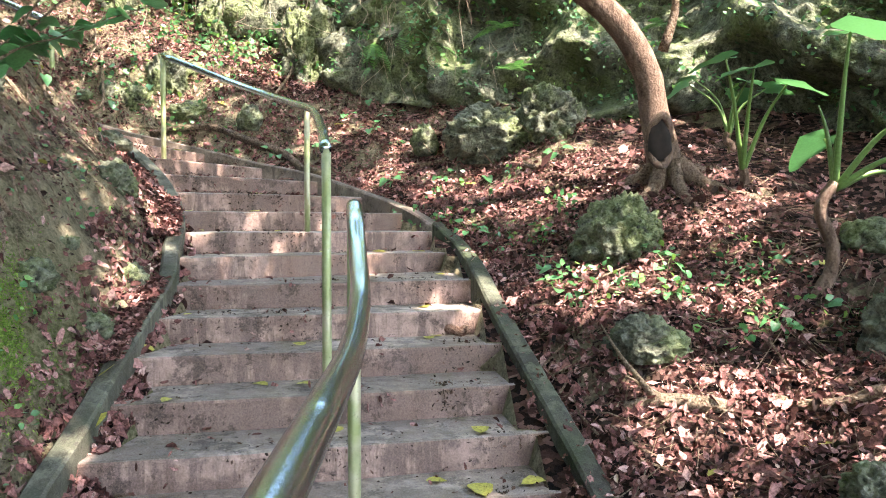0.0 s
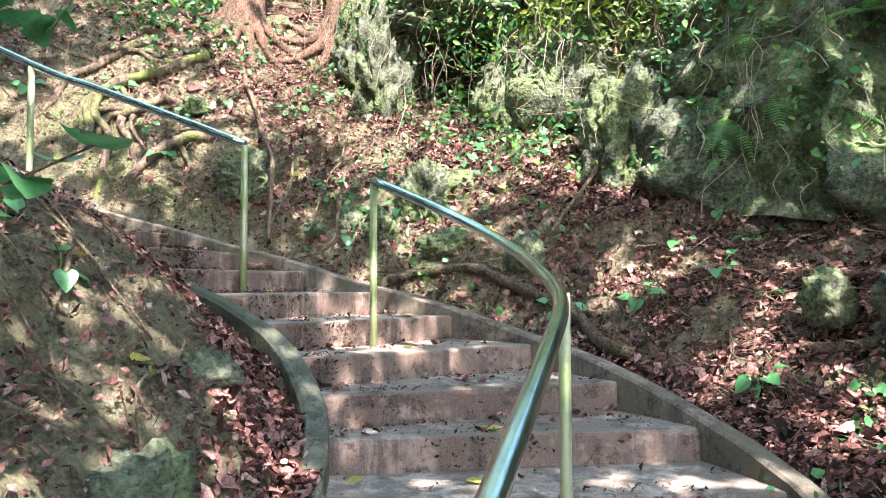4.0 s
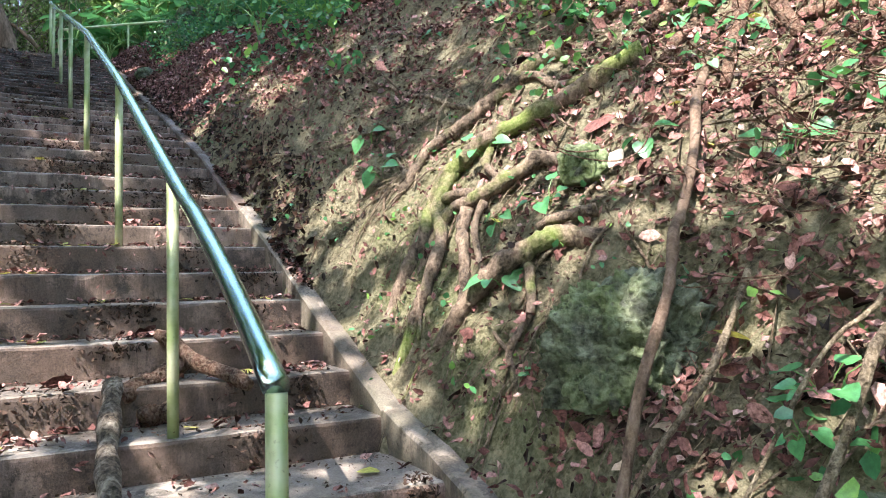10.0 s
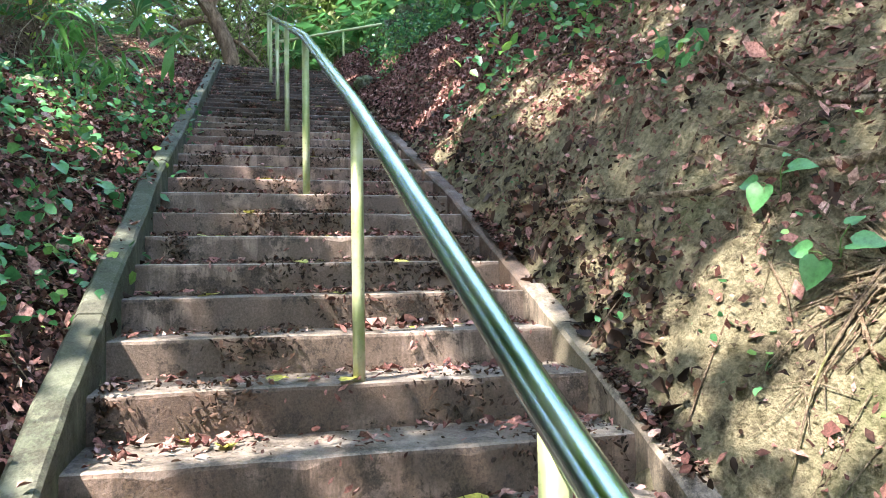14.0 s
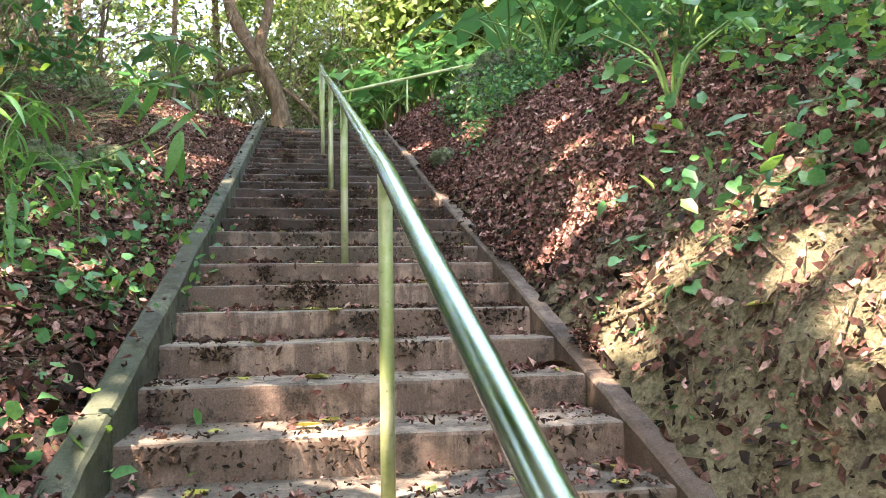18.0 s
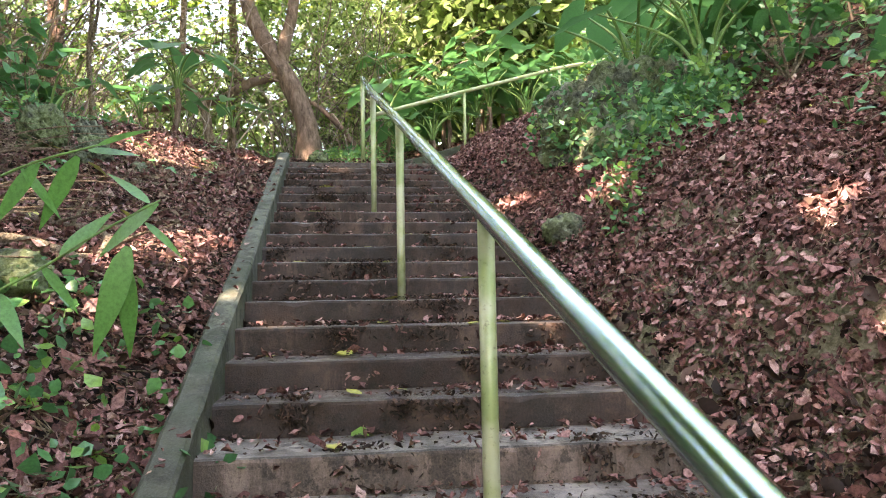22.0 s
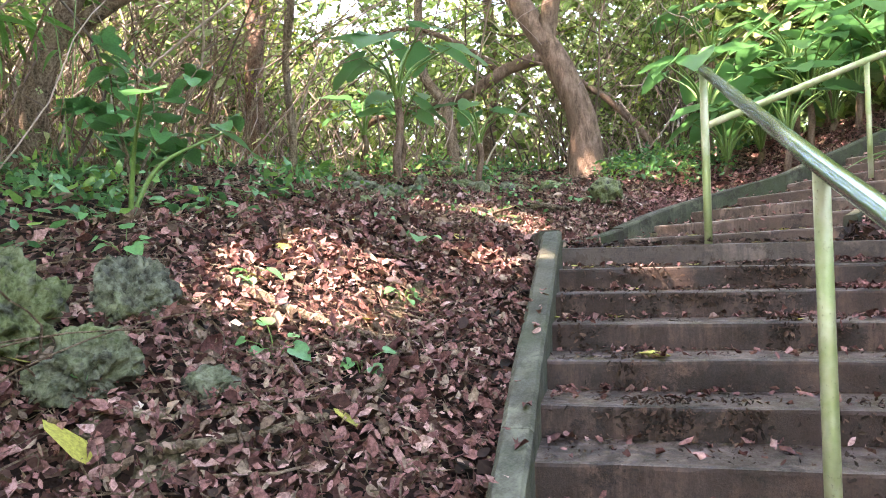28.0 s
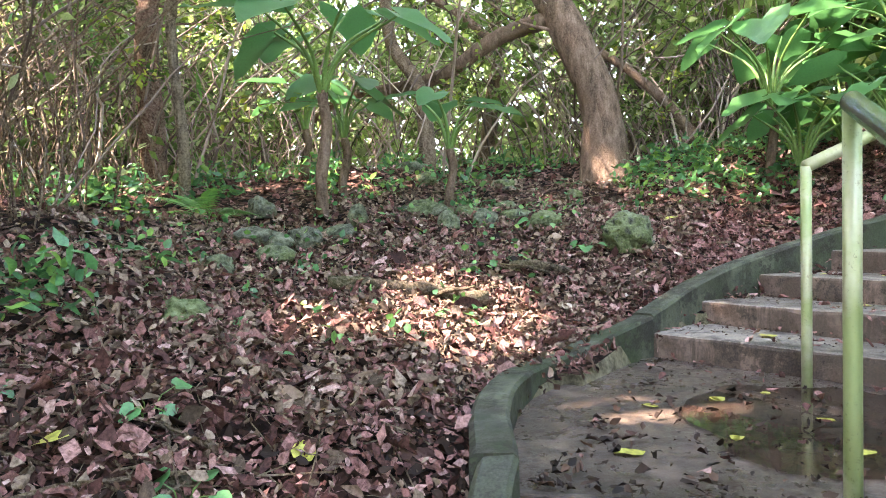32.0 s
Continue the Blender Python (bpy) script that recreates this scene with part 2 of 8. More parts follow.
def stone():
    m, t, b = material("mossy_limestone", 0.92)
    b.inputs["Specular IOR Level"].default_value = 0.15
    big, mid, fine = noise_at(t, 1.6, 5, 0.6), noise_at(t, 8, 7, 0.78), noise_at(t, 34, 5, 0.75)
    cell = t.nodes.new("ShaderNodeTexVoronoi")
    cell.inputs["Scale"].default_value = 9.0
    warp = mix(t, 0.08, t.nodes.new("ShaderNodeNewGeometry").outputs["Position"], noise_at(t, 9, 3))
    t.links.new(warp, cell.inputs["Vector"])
    c = ramp(t, mid, [(0.38, (0.022, 0.023, 0.017)), (0.48, (0.066, 0.075, 0.047)), (0.64, (0.2, 0.215, 0.15))])
    c = mix(t, ramp(t, big, [(0.46, (0, 0, 0)), (0.58, (0.8, 0.8, 0.8))]), c, mix(t, fine, (0.025, 0.05, 0.012), (0.17, 0.22, 0.06)))
    # pits and fine pores tinted near-black, their inner shade put into the colour
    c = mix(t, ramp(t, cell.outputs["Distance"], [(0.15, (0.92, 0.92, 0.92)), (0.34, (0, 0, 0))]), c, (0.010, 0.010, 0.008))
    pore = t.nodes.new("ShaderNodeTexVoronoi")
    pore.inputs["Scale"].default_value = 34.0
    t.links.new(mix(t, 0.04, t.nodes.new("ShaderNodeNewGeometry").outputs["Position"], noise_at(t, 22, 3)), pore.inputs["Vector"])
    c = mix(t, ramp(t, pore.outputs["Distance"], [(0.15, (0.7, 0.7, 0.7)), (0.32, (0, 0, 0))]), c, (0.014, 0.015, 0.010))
    c = mix(t, 0.3, c, ramp(t, fine, [(0.38, (0.01, 0.01, 0.008)), (0.62, (0.27, 0.28, 0.22))]))
    t.links.new(c, b.inputs["Base Color"])
    bump(t, b, mix(t, 0.5, mix(t, 0.5, mid, cell.outputs["Distance"]), mix(t, 0.5, fine, pore.outputs["Distance"])), 0.8, 0.05)
    return m


M_STONE = stone()


def steel(name, a, bb, metal, r0, r1, dirt=0.6):
    m, t, b = material(name, r0, metal)
    mid, fine = noise_at(t, 5, 4), noise_at(t, 60, 4, 0.7)
    c = mix(t, ramp(t, mid, [(0.42, (0, 0, 0)), (0.6, (1, 1, 1))]), a, bb)
    c = mix(t, ramp(t, fine, [(0.6, (0, 0, 0)), (0.72, (dirt,) * 3)]), c, (0.1, 0.08, 0.05))
    t.links.new(c, b.inputs["Base Color"])
    t.links.new(ramp(t, fine, [(0.3, (r0,) * 3), (0.75, (r1,) * 3)]), b.inputs["Roughness"])
    bump(t, b, fine, 0.15, 0.004)
    return m


M_RAIL = steel("worn_steel_rail", (0.48, 0.6, 0.64), (0.38, 0.49, 0.51), 1.0, 0.15, 0.2, 0.03)
M_POST = steel("algae_stained_steel", (0.25, 0.3, 0.13), (0.4, 0.4, 0.26), 0.35, 0.35, 0.6)


def leafy(name, stops, rough=0.6, through=0.0, gloss=0.4, blotch=0.3):
    """Leaves whose colour changes from leaf to leaf."""
    m, t, b = material(name, rough)
    geo = t.nodes.new("ShaderNodeNewGeometry")
    c = ramp(t, geo.outputs["Random Per Island"], stops)
    fine = noise_at(t, 65, 4, 0.7)
    c = mix(t, blotch, c, ramp(t, fine, [(0.36, (0.18, 0.15, 0.13)), (0.64, (1.5, 1.5, 1.5))]), "MULTIPLY")
    t.links.new(c, b.inputs["Base Color"])
    b.inputs["Specular IOR Level"].default_value = gloss
    if through:
        tr = t.nodes.new("ShaderNodeBsdfTranslucent")
        t.links.new(c, tr.inputs[0])
        ms = t.nodes.new("ShaderNodeMixShader")
        ms.inputs[0].default_value = through
        t.links.new(b.outputs[0], ms.inputs[1]), t.links.new(tr.outputs[0], ms.inputs[2])
        t.links.new(ms.outputs[0], t.nodes["Material Output"].inputs[0])
    return m


M_LITTER = leafy("dry_leaf_litter", [(0.0, (0.036, 0.017, 0.014)), (0.3, (0.115, 0.05, 0.045)), (0.6, (0.225, 0.106, 0.094)), (0.88, (0.31, 0.168, 0.152)), (1.0, (0.42, 0.275, 0.243))], 0.75, 0.0, 0.1, 0.7)
M_FOLIAGE = leafy("forest_foliage", [(0.0, (0.018, 0.04, 0.008)), (0.4, (0.09, 0.175, 0.028)), (0.75, (0.24, 0.34, 0.05)), (1.0, (0.45, 0.46, 0.08))], 0.45, 0.55)
# brighter copy of the forest foliage, sunlight put into its leaf colours
M_SUNNY = leafy("sunlit_yellow_green_foliage", [(0.0, (0.05, 0.085, 0.025)), (0.35, (0.14, 0.22, 0.06)), (0.7, (0.25, 0.37, 0.12)), (1.0, (0.42, 0.48, 0.24))], 0.5, 0.6)
M_HERB = leafy("ground_herb_leaf", [(0.0, (0.035, 0.13, 0.05)), (0.6, (0.08, 0.25, 0.085)), (1.0, (0.2, 0.36, 0.07))], 0.36, 0.35, 0.6)
M_YELLOW = leafy("yellow_fallen_leaf", [(0.0, (0.48, 0.29, 0.03)), (0.4, (0.52, 0.4, 0.07)), (0.7, (0.34, 0.38, 0.09)), (0.88, (0.2, 0.3, 0.07)), (1.0, (0.45, 0.17, 0.04))], 0.5, 0.15, 0.3, 0.45)


def bark(name, dark, mid_c, light, moss=0.0, crust=0.4):
    m, t, b = material(name, 0.9)
    b.inputs["Specular IOR Level"].default_value = 0.15
    f1, f2, big = noise_at(t, 14, 6, 0.7, (1, 1, 0.35)), noise_at(t, 60, 4, 0.7), noise_at(t, 2.2, 4)
    c = ramp(t, f1, [(0.38, dark), (0.5, mid_c), (0.64, light)])
    c = mix(t, ramp(t, big, [(0.52, (0, 0, 0)), (0.66, (1, 1, 1))]), c, mix(t, moss, mid_c, (0.12, 0.17, 0.03)))
    c = mix(t, crust, c, ramp(t, f2, [(0.42, (0.012, 0.009, 0.006)), (0.6, (0.34, 0.27, 0.2))]))
    t.links.new(c, b.inputs["Base Color"])
    bump(t, b, mix(t, crust + 0.1, f1, f2), 1.0, 0.02 + 0.12 * crust)
    return m


M_BARK = bark("tree_bark", (0.07, 0.045, 0.03), (0.2, 0.13, 0.085), (0.33, 0.24, 0.17))
M_ROOT = bark("root_bark", (0.03, 0.021, 0.016), (0.12, 0.082, 0.06), (0.25, 0.178, 0.132), 0.9, 0.22)
M_TRUNK = bark("smooth_brown_bark", (0.06, 0.037, 0.026), (0.135, 0.086, 0.062), (0.22, 0.152, 0.114), 0.0, 0.15)
M_RED = bark("red_brown_bark", (0.06, 0.028, 0.02), (0.16, 0.075, 0.052), (0.29, 0.16, 0.115))
M_ROOTDARK = bark("dark_rotten_wood", (0.02, 0.014, 0.01), (0.07, 0.048, 0.034), (0.16, 0.115, 0.085), 0.2, 0.3)
M_LOG = bark("flaking_grey_bark", (0.02, 0.015, 0.012), (0.1, 0.075, 0.06), (0.42, 0.36, 0.3), 0.0, 0.3)
M_TWIG = bark("dry_twig", (0.07, 0.05, 0.035), (0.2, 0.15, 0.1), (0.36, 0.29, 0.2))

# ---- plan of the stairway ----
UX, UY = -0.9494, -0.3142             # the way up the long straight flight


def on_flight(s, v):
    return (s * UX - v * UY, s * UY + v * UX)


FLIGHT_K = (17, 22, 28, 34, 40, 46, 53)
FLIGHT_S = (2.70, 4.545, 6.66, 9.07, 11.39, 13.46, 15.89)
FLIGHT_Z = (2.9075, 3.7675, 4.71, 5.60, 6.45, 7.23, 8.14)


def long_flight_s(k):
    return float(np.interp(k, FLIGHT_K, FLIGHT_S))


def nose_z(k):
    if k <= 17:
        return 1.12 + 0.1625 * (k - 6)
    return float(np.interp(k, FLIGHT_K, FLIGHT_Z)) if k <= 53 else 8.14 + 0.1376 * (k - 53)


FIRST, LAST, LANDING = 0, 68, 53
LEFT, RIGHT = {}, {}
for k in range(FIRST, 6):
    LEFT[k], RIGHT[k] = (-1.50 - 0.012 * k, 2.80 + 0.385 * k), (0.70 - 0.073 * k, 3.25 + 0.372 * k)
LEFT[6], LEFT[7], LEFT[8], LEFT[9], LEFT[10] = (-1.64, 5.05), (-1.73, 5.45), (-1.88, 5.85), (-2.06, 6.15), (-2.25, 6.32)
LEFT[11], LEFT[12], LEFT[13], LEFT[14], LEFT[15], LEFT[16] = (-2.5, 6.45), (-2.85, 6.5), (-3.25, 6.46), (-3.65, 6.38), (-4.05, 6.27), (-4.45, 6.15)
RIGHT[6], RIGHT[7], RIGHT[8], RIGHT[9], RIGHT[10] = (0.26, 6.0), (0.09, 6.3), (-0.17, 6.72), (-0.56, 7.15), (-1.03, 7.48)
RIGHT[11], RIGHT[12], RIGHT[13], RIGHT[14], RIGHT[15], RIGHT[16] = (-1.66, 7.86), (-2.31, 8.06), (-2.98, 8.13), (-3.6, 8.12), (-4.25, 8.05), (-4.85, 7.95)
for k in (-1, -2):
    LEFT[k], RIGHT[k] = (-1.50 - 0.012 * k, 2.80 + 0.385 * k), (0.70 - 0.073 * k, 3.25 + 0.372 * k)
for k in range(17, LANDING + 1):
    LEFT[k], RIGHT[k] = on_flight(long_flight_s(k), -7.25), on_flight(long_flight_s(k), -9.08)
LEFT[54], LEFT[55], LEFT[56], LEFT[57] = (-19.6, 1.6), (-20.1, 1.75), (-20.5, 2.0), (-20.85, 2.37)
RIGHT[54], RIGHT[55], RIGHT[56], RIGHT[57] = (-19.05, 3.35), (-19.3, 3.58), (-19.55, 3.8), (-19.8, 4.02)
for k in range(58, LAST + 2):
    LEFT[k], RIGHT[k] = (-21.15 - 0.285 * (k - 58), 2.79 + 0.25 * (k - 58)), (-20.05 - 0.285 * (k - 58), 4.25 + 0.25 * (k - 58))


# the centre line with the ramp's height, sampled, and the slopes of the banks beside it
def centre(k):
    return ((LEFT[k][0] + RIGHT[k][0]) / 2, (LEFT[k][1] + RIGHT[k][1]) / 2)


line = [(-0.2, -9.0, -0.08, 0), (-0.3, -4.0, -0.08, 0), (-0.35, 0.0, -0.08, 0), (-0.4, 2.4, -0.08, 0)]
line += [(*centre(k), nose_z(k) - 0.05, k) for k in range(FIRST, LANDING + 1)]
line += [(-18.4, 2.4, nose_z(LANDING), 53.5)] + [(*centre(k), nose_z(k) - 0.05, k) for k in range(54, LAST + 1)]
samples = []
for a, b in zip(line, line[1:]):
    n = max(1, int(math.hypot(b[0] - a[0], b[1] - a[1]) / 0.2))
    samples += [tuple(a[i] + (b[i] - a[i]) * j / n for i in range(4)) for j in range(n)]
LINE = np.array(samples)
way = np.gradient(LINE[:, :2], axis=0)
way /= np.linalg.norm(way, axis=1)[:, None]
LK = LINE[:, 3]


def along(stops):
    return np.interp(LK, [s[0] for s in stops], [s[1] for s in stops])


# bank height A reached over a length B, then a slope C, left and right of the stairs; W: half the width with the kerb
RA = along([(-2, 0.2), (5, 0.22), (7, 0.35), (9, 0.5), (11, 0.75), (13, 1.3), (15, 1.55), (17, 1.75), (22, 1.85), (28, 1.65), (34, 1.35), (45, 0.85), (53, 0.5)])
RB = along([(-2, 2.0), (9, 1.6), (13, 1.5), (20, 1.2), (34, 1.6), (48, 1.5)])
RC = along([(-2, 0.10), (6, 0.10), (8, 0.3), (10, 0.4), (14, 0.5), (24, 0.35), (40, 0.25), (56, 0.25)])
LA = along([(-2, 1.3), (5, 1.3), (8, 0.9), (12, 0.5), (16, 0.5), (22, 0.45), (36, 0.4), (46, 0.2), (51, 0.08), (58, 0.05)])
LB = along([(-2, 0.7), (9, 0.8), (20, 1.2), (50, 1.2)])
LC = along([(-2, 0.35), (9, 0.35), (20, 0.22), (36, 0.14), (46, 0.12), (52, 0.22), (56, 0.22), (60, 0.12)])
LM = along([(-2, 12), (36, 10), (46, 6), (52, 5), (60, 5)])
LW = along([(-2, 1.28), (10, 1.15), (15, 1.05), (17, 1.05), (53, 1.05), (58, 1.05)])


def ground(x, y):
    """The height of the ground, for arrays of places."""
    x, y = np.atleast_1d(np.asarray(x, float)), np.atleast_1d(np.asarray(y, float))
    out = np.empty(len(x))
    for i in range(0, len(x), 4000):
        px, py = x[i:i + 4000, None], y[i:i + 4000, None]
        dx, dy = px - LINE[None, :, 0], py - LINE[None, :, 1]
        d = np.hypot(dx, dy) + 1e-6
        side = (way[None, :, 0] * dy - way[None, :, 1] * dx) / d      # +1: left of the way up
        e = np.maximum(d - LW[None], 0)
        up_l = LA * (1 - np.exp(-e / LB)) + LC * np.minimum(e, LM)
        up_r = RA * (1 - np.exp(-e / RB)) + RC * np.minimum(e, 16)
        f = np.clip(side * 2.0 + 0.5, 0, 1)
        h = LINE[None, :, 2] + np.where(e > 0, up_l * f + up_r * (1 - f), 0)
        near = d.min(axis=1, keepdims=True)
        w = np.exp(-(d - near) / (0.12 + 0.22 * np.maximum(near - 1.0, 0)))
        out[i:i + 4000] = (h * w).sum(axis=1) / w.sum(axis=1)
    return out


def distance_to_stairs(x, y):
    x, y = np.atleast_1d(x), np.atleast_1d(y)
    return np.concatenate([np.hypot(x[i:i + 4000, None] - LINE[None, :, 0], y[i:i + 4000, None] - LINE[None, :, 1]).min(axis=1) for i in range(0, len(x), 4000)])


def fbm(x, y, z, scale, octaves=4):
    return np.array([noise.fractal((a * scale, b * scale, c * scale), 1.0, 2.0, octaves) for a, b, c in zip(x, y, z)])


def axis(lo, hi, step, far):
    mid = list(np.arange(lo, hi + 1e-6, step))
    grow = [step * 1.3 ** i for i in range(1, 60)]
    out, a = [], hi
    for g in grow:
        a += g
        out.append(a)
        if a > far:
            break
    low, a = [], lo
    for g in grow:
        a -= g
        low.append(a)
        if a < -far:
            break
    return np.array(low[::-1] + mid + out)


gx, gy = axis(-25, 4.5, 0.09, 260), axis(-3, 11.5, 0.09, 260)
XX, YY = np.meshgrid(gx, gy, indexing="ij")
fx, fy = XX.ravel(), YY.ravel()
fz = ground(fx, fy)
near_stairs = distance_to_stairs(fx, fy)
rough_mask = np.clip((near_stairs - 1.0) / 0.5, 0, 1)
fz = fz + rough_mask * (0.16 * fbm(fx, fy, fz, 0.7, 3) + 0.06 * fbm(fx, fy, fz, 2.6, 4))
fz = np.where(near_stairs < 0.93, fz - 0.3, fz)
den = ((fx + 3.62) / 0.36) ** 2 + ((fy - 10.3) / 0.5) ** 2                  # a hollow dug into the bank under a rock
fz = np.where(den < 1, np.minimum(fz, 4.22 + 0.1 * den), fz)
nx, ny = len(gx), len(gy)
ii = np.arange(nx * ny).reshape(nx, ny)
quads = np.stack([ii[:-1, :-1].ravel(), ii[1:, :-1].ravel(), ii[1:, 1:].ravel(), ii[:-1, 1:].ravel()], axis=1)
soil = new("ground", quads_mesh("ground", np.stack([fx, fy, fz], axis=1), quads, M_EARTH, True))
tagged(soil, "brown forest soil banks covered with dry leaves", "ground", kind="structure")
GZ = fz.reshape(nx, ny)


def ground_at(x, y):
    """The height of the ground sheet as built, bilinear."""
    x, y = np.atleast_1d(np.asarray(x, float)), np.atleast_1d(np.asarray(y, float))
    i, j = np.clip(np.searchsorted(gx, x) - 1, 0, nx - 2), np.clip(np.searchsorted(gy, y) - 1, 0, ny - 2)
    u, v = (x - gx[i]) / (gx[i + 1] - gx[i]), (y - gy[j]) / (gy[j + 1] - gy[j])
    return GZ[i, j] * (1 - u) * (1 - v) + GZ[i + 1, j] * u * (1 - v) + GZ[i, j + 1] * (1 - u) * v + GZ[i + 1, j + 1] * u * v


# ---- the concrete stairway ----
stairs = thing("stairway", "weathered brown concrete stairway littered with dead leaves", "staircase", kind="structure")


def step_mesh(k):
    """One concrete step: worn nose, riser and tread, from kerb to kerb."""
    l0, r0, l1, r1 = (Vector((*p, 0)) for p in (LEFT[k], RIGHT[k], LEFT[k + 1], RIGHT[k + 1]))
    z, drop = nose_z(k), nose_z(k) - nose_z(k - 1)
    rnd, n, verts, faces = random.Random(k), 18, [], []
    for i in range(n + 1):
        t = -0.03 + 1.06 * i / n
        a, b = l0.lerp(r0, t), l1.lerp(r1, t)
        d = (b - a).normalized()
        chip = 0.014 + 0.006 * rnd.random() + (0.02 if rnd.random() < 0.05 else 0)
        sag = 0.006 * noise.noise((t * 3, k * 1.7, 0))
        for q, dz in ((a + d * 0.004, -drop - 0.10), (a + d * (0.006 * rnd.random()), -chip), (a + d * chip * 0.45, -chip * 0.3), (a + d * chip * 1.2, 0), (b + d * 0.06, 0.004)):
            verts.append((q.x, q.y, z + dz + sag))
    for i in range(n):
        for j in range(4):
            faces.append((i * 5 + j, i * 5 + 5 + j, i * 5 + 6 + j, i * 5 + 1 + j))
    me = mesh_of("step", verts, faces, M_STEP if k < 17 else M_STEP_BROWN if 23 <= k < 29 else M_STEP_LIT if 29 <= k < 35 else M_STEP_MID if k < 37 or k > 53 else M_STEP_WET if k == 53 else M_STEP_DAMP)
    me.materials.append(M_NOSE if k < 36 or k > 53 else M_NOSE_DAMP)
    me.materials.append(M_TREAD if k < 17 else M_TREAD_MID if 23 <= k < 29 else M_TREAD_LIT if 29 <= k < 35 else M_TREAD_MID if k < 37 or k > 53 else M_STEP_WET if k == 53 else M_TREAD_DAMP)
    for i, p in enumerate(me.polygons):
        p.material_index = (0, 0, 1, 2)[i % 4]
    return me


for k in range(FIRST, LAST + 1):
    child("step", step_mesh(k), stairs)
slab = mesh_of("landing", [(x, y, z) for z in (-0.5, nose_z(-1)) for x, y in ((-1.75, -13), (1.0, -13), (0.95, 3.4), (-1.7, 2.95))],
               [(3, 2, 1, 0), (4, 5, 6, 7), (0, 1, 5, 4), (1, 2, 6, 5), (2, 3, 7, 6), (3, 0, 4, 7)], M_STEP)
child("landing", slab, stairs)


def u_low(p):
    return Vector((noise.noise((p[0] * 1.3, p[1] * 1.3, 1.0)), noise.noise((p[0] * 1.3, p[1] * 1.3, 5.0)), noise.noise((p[0] * 1.3, p[1] * 1.3, 9.0)))) * 0.012


def sweep_kerb(points, width, height, seed, mat=None):
    """A kerb block along points (at its inner top edge), rough cast, with its outer side at +width to the given side."""
    rnd, verts, faces = random.Random(seed), [], []
    n = len(points)
    for i, p in enumerate(points):
        a, b = Vector(points[max(i - 1, 0)]), Vector(points[min(i + 1, n - 1)])
        d = (b - a)
        d.z = 0
        d.normalize()
        out = Vector((-d.y, d.x, 0)) * width
        p = Vector(p) + Vector((rnd.uniform(-1, 1), rnd.uniform(-1, 1), rnd.uniform(-1, 1))) * 0.0025 + u_low(p)
        u = out.normalized()
        for q in (p - Vector((0, 0, height)), p - Vector((0, 0, 0.014)), p + u * 0.014, p + out - u * 0.018, p + out - Vector((0, 0, 0.02)), p + out - Vector((0, 0, height))):
            verts.append(q)
    for i in range(n - 1):
        for j in range(5):
            faces.append((i * 6 + j, i * 6 + j + 1, i * 6 + j + 7, i * 6 + j + 6))
    faces += [tuple(range(6)), tuple(reversed(range((n - 1) * 6, n * 6)))]
    return mesh_of("kerb", verts, faces, mat or M_KERB)


def kerb_line(side, ks, lift, width, seed, cut=5, mat=None, label="mossy grey concrete kerb"):
    pts = [(*side[k], nose_z(k) + lift) for k in ks]
    fine = spline(pts, 4)
    i = 0
    while i < len(fine) - 1:
        piece = fine[i:i + 4 * cut + 1]
        if len(piece) > 1:
            a, b = piece[0], piece[-1]
            piece = [p.copy() for p in piece]
            piece[-1] = piece[-1] + (piece[-2] - piece[-1]).normalized() * 0.006
            child("kerb", sweep_kerb(piece, width, 0.42, seed + i, mat), stairs, label)
        i += 4 * cut


kerb_line(LEFT, range(-2, 9), 0.09, 0.11, 100)
kerb_line(LEFT, range(8, 18), 0.10, 0.12, 200, 9)
kerb_line(LEFT, range(17, LANDING + 1), 0.11, 0.115, 300, 6)
kerb_line(RIGHT, range(-2, 8), 0.08, -0.12, 400, 11, M_KERB_DARK, "dark green mossy concrete kerb")
kerb_line(RIGHT, range(7, 18), 0.045, -0.12, 500, 5, M_STRINGER, "pale brown concrete edge of the steps")
kerb_line(RIGHT, range(17, 25), 0.035, -0.12, 600, 7, M_STRINGER, "pale brown concrete edge of the steps")
kerb_line(RIGHT, range(24, LANDING + 1), 0.02, -0.11, 640, 6, M_STEP_MID, "dark concrete edge buried in leaf mould")
kerb_line(LEFT, range(54, LAST + 1), 0.11, 0.14, 700, 4, M_KERB_DARK, "dark green mossy concrete kerb")
kerb_line(RIGHT, range(54, LAST + 1), 0.08, -0.13, 800, 4, M_KERB_DARK, "dark green mossy concrete kerb")
zl = nose_z(LANDING)
pts = spline([(*LEFT[53], zl + 0.11), (-17.85, 1.62, zl + 0.11), (-18.45, 1.42, zl + 0.11), (-19.1, 1.42, zl + 0.12), (*LEFT[54], zl + 0.24)], 5)
child("kerb", sweep_kerb(pts, 0.14, 0.42, 900, M_KERB_DARK), stairs, "dark green mossy kerb")
infill = [(p.x, p.y, zl - 0.008) for p in pts] + [(*RIGHT[54], zl - 0.008), (*RIGHT[53], zl - 0.008)]
infill += [(x, y, z - 0.3) for x, y, z in infill]
half = len(infill) // 2
child("landing_edge", mesh_of("landing_edge", infill, [tuple(range(half))[::-1]] + [(i, (i + 1) % half, half + (i + 1) % half, half + i) for i in range(half)], M_STEP_WET), stairs, "wet concrete of the landing")

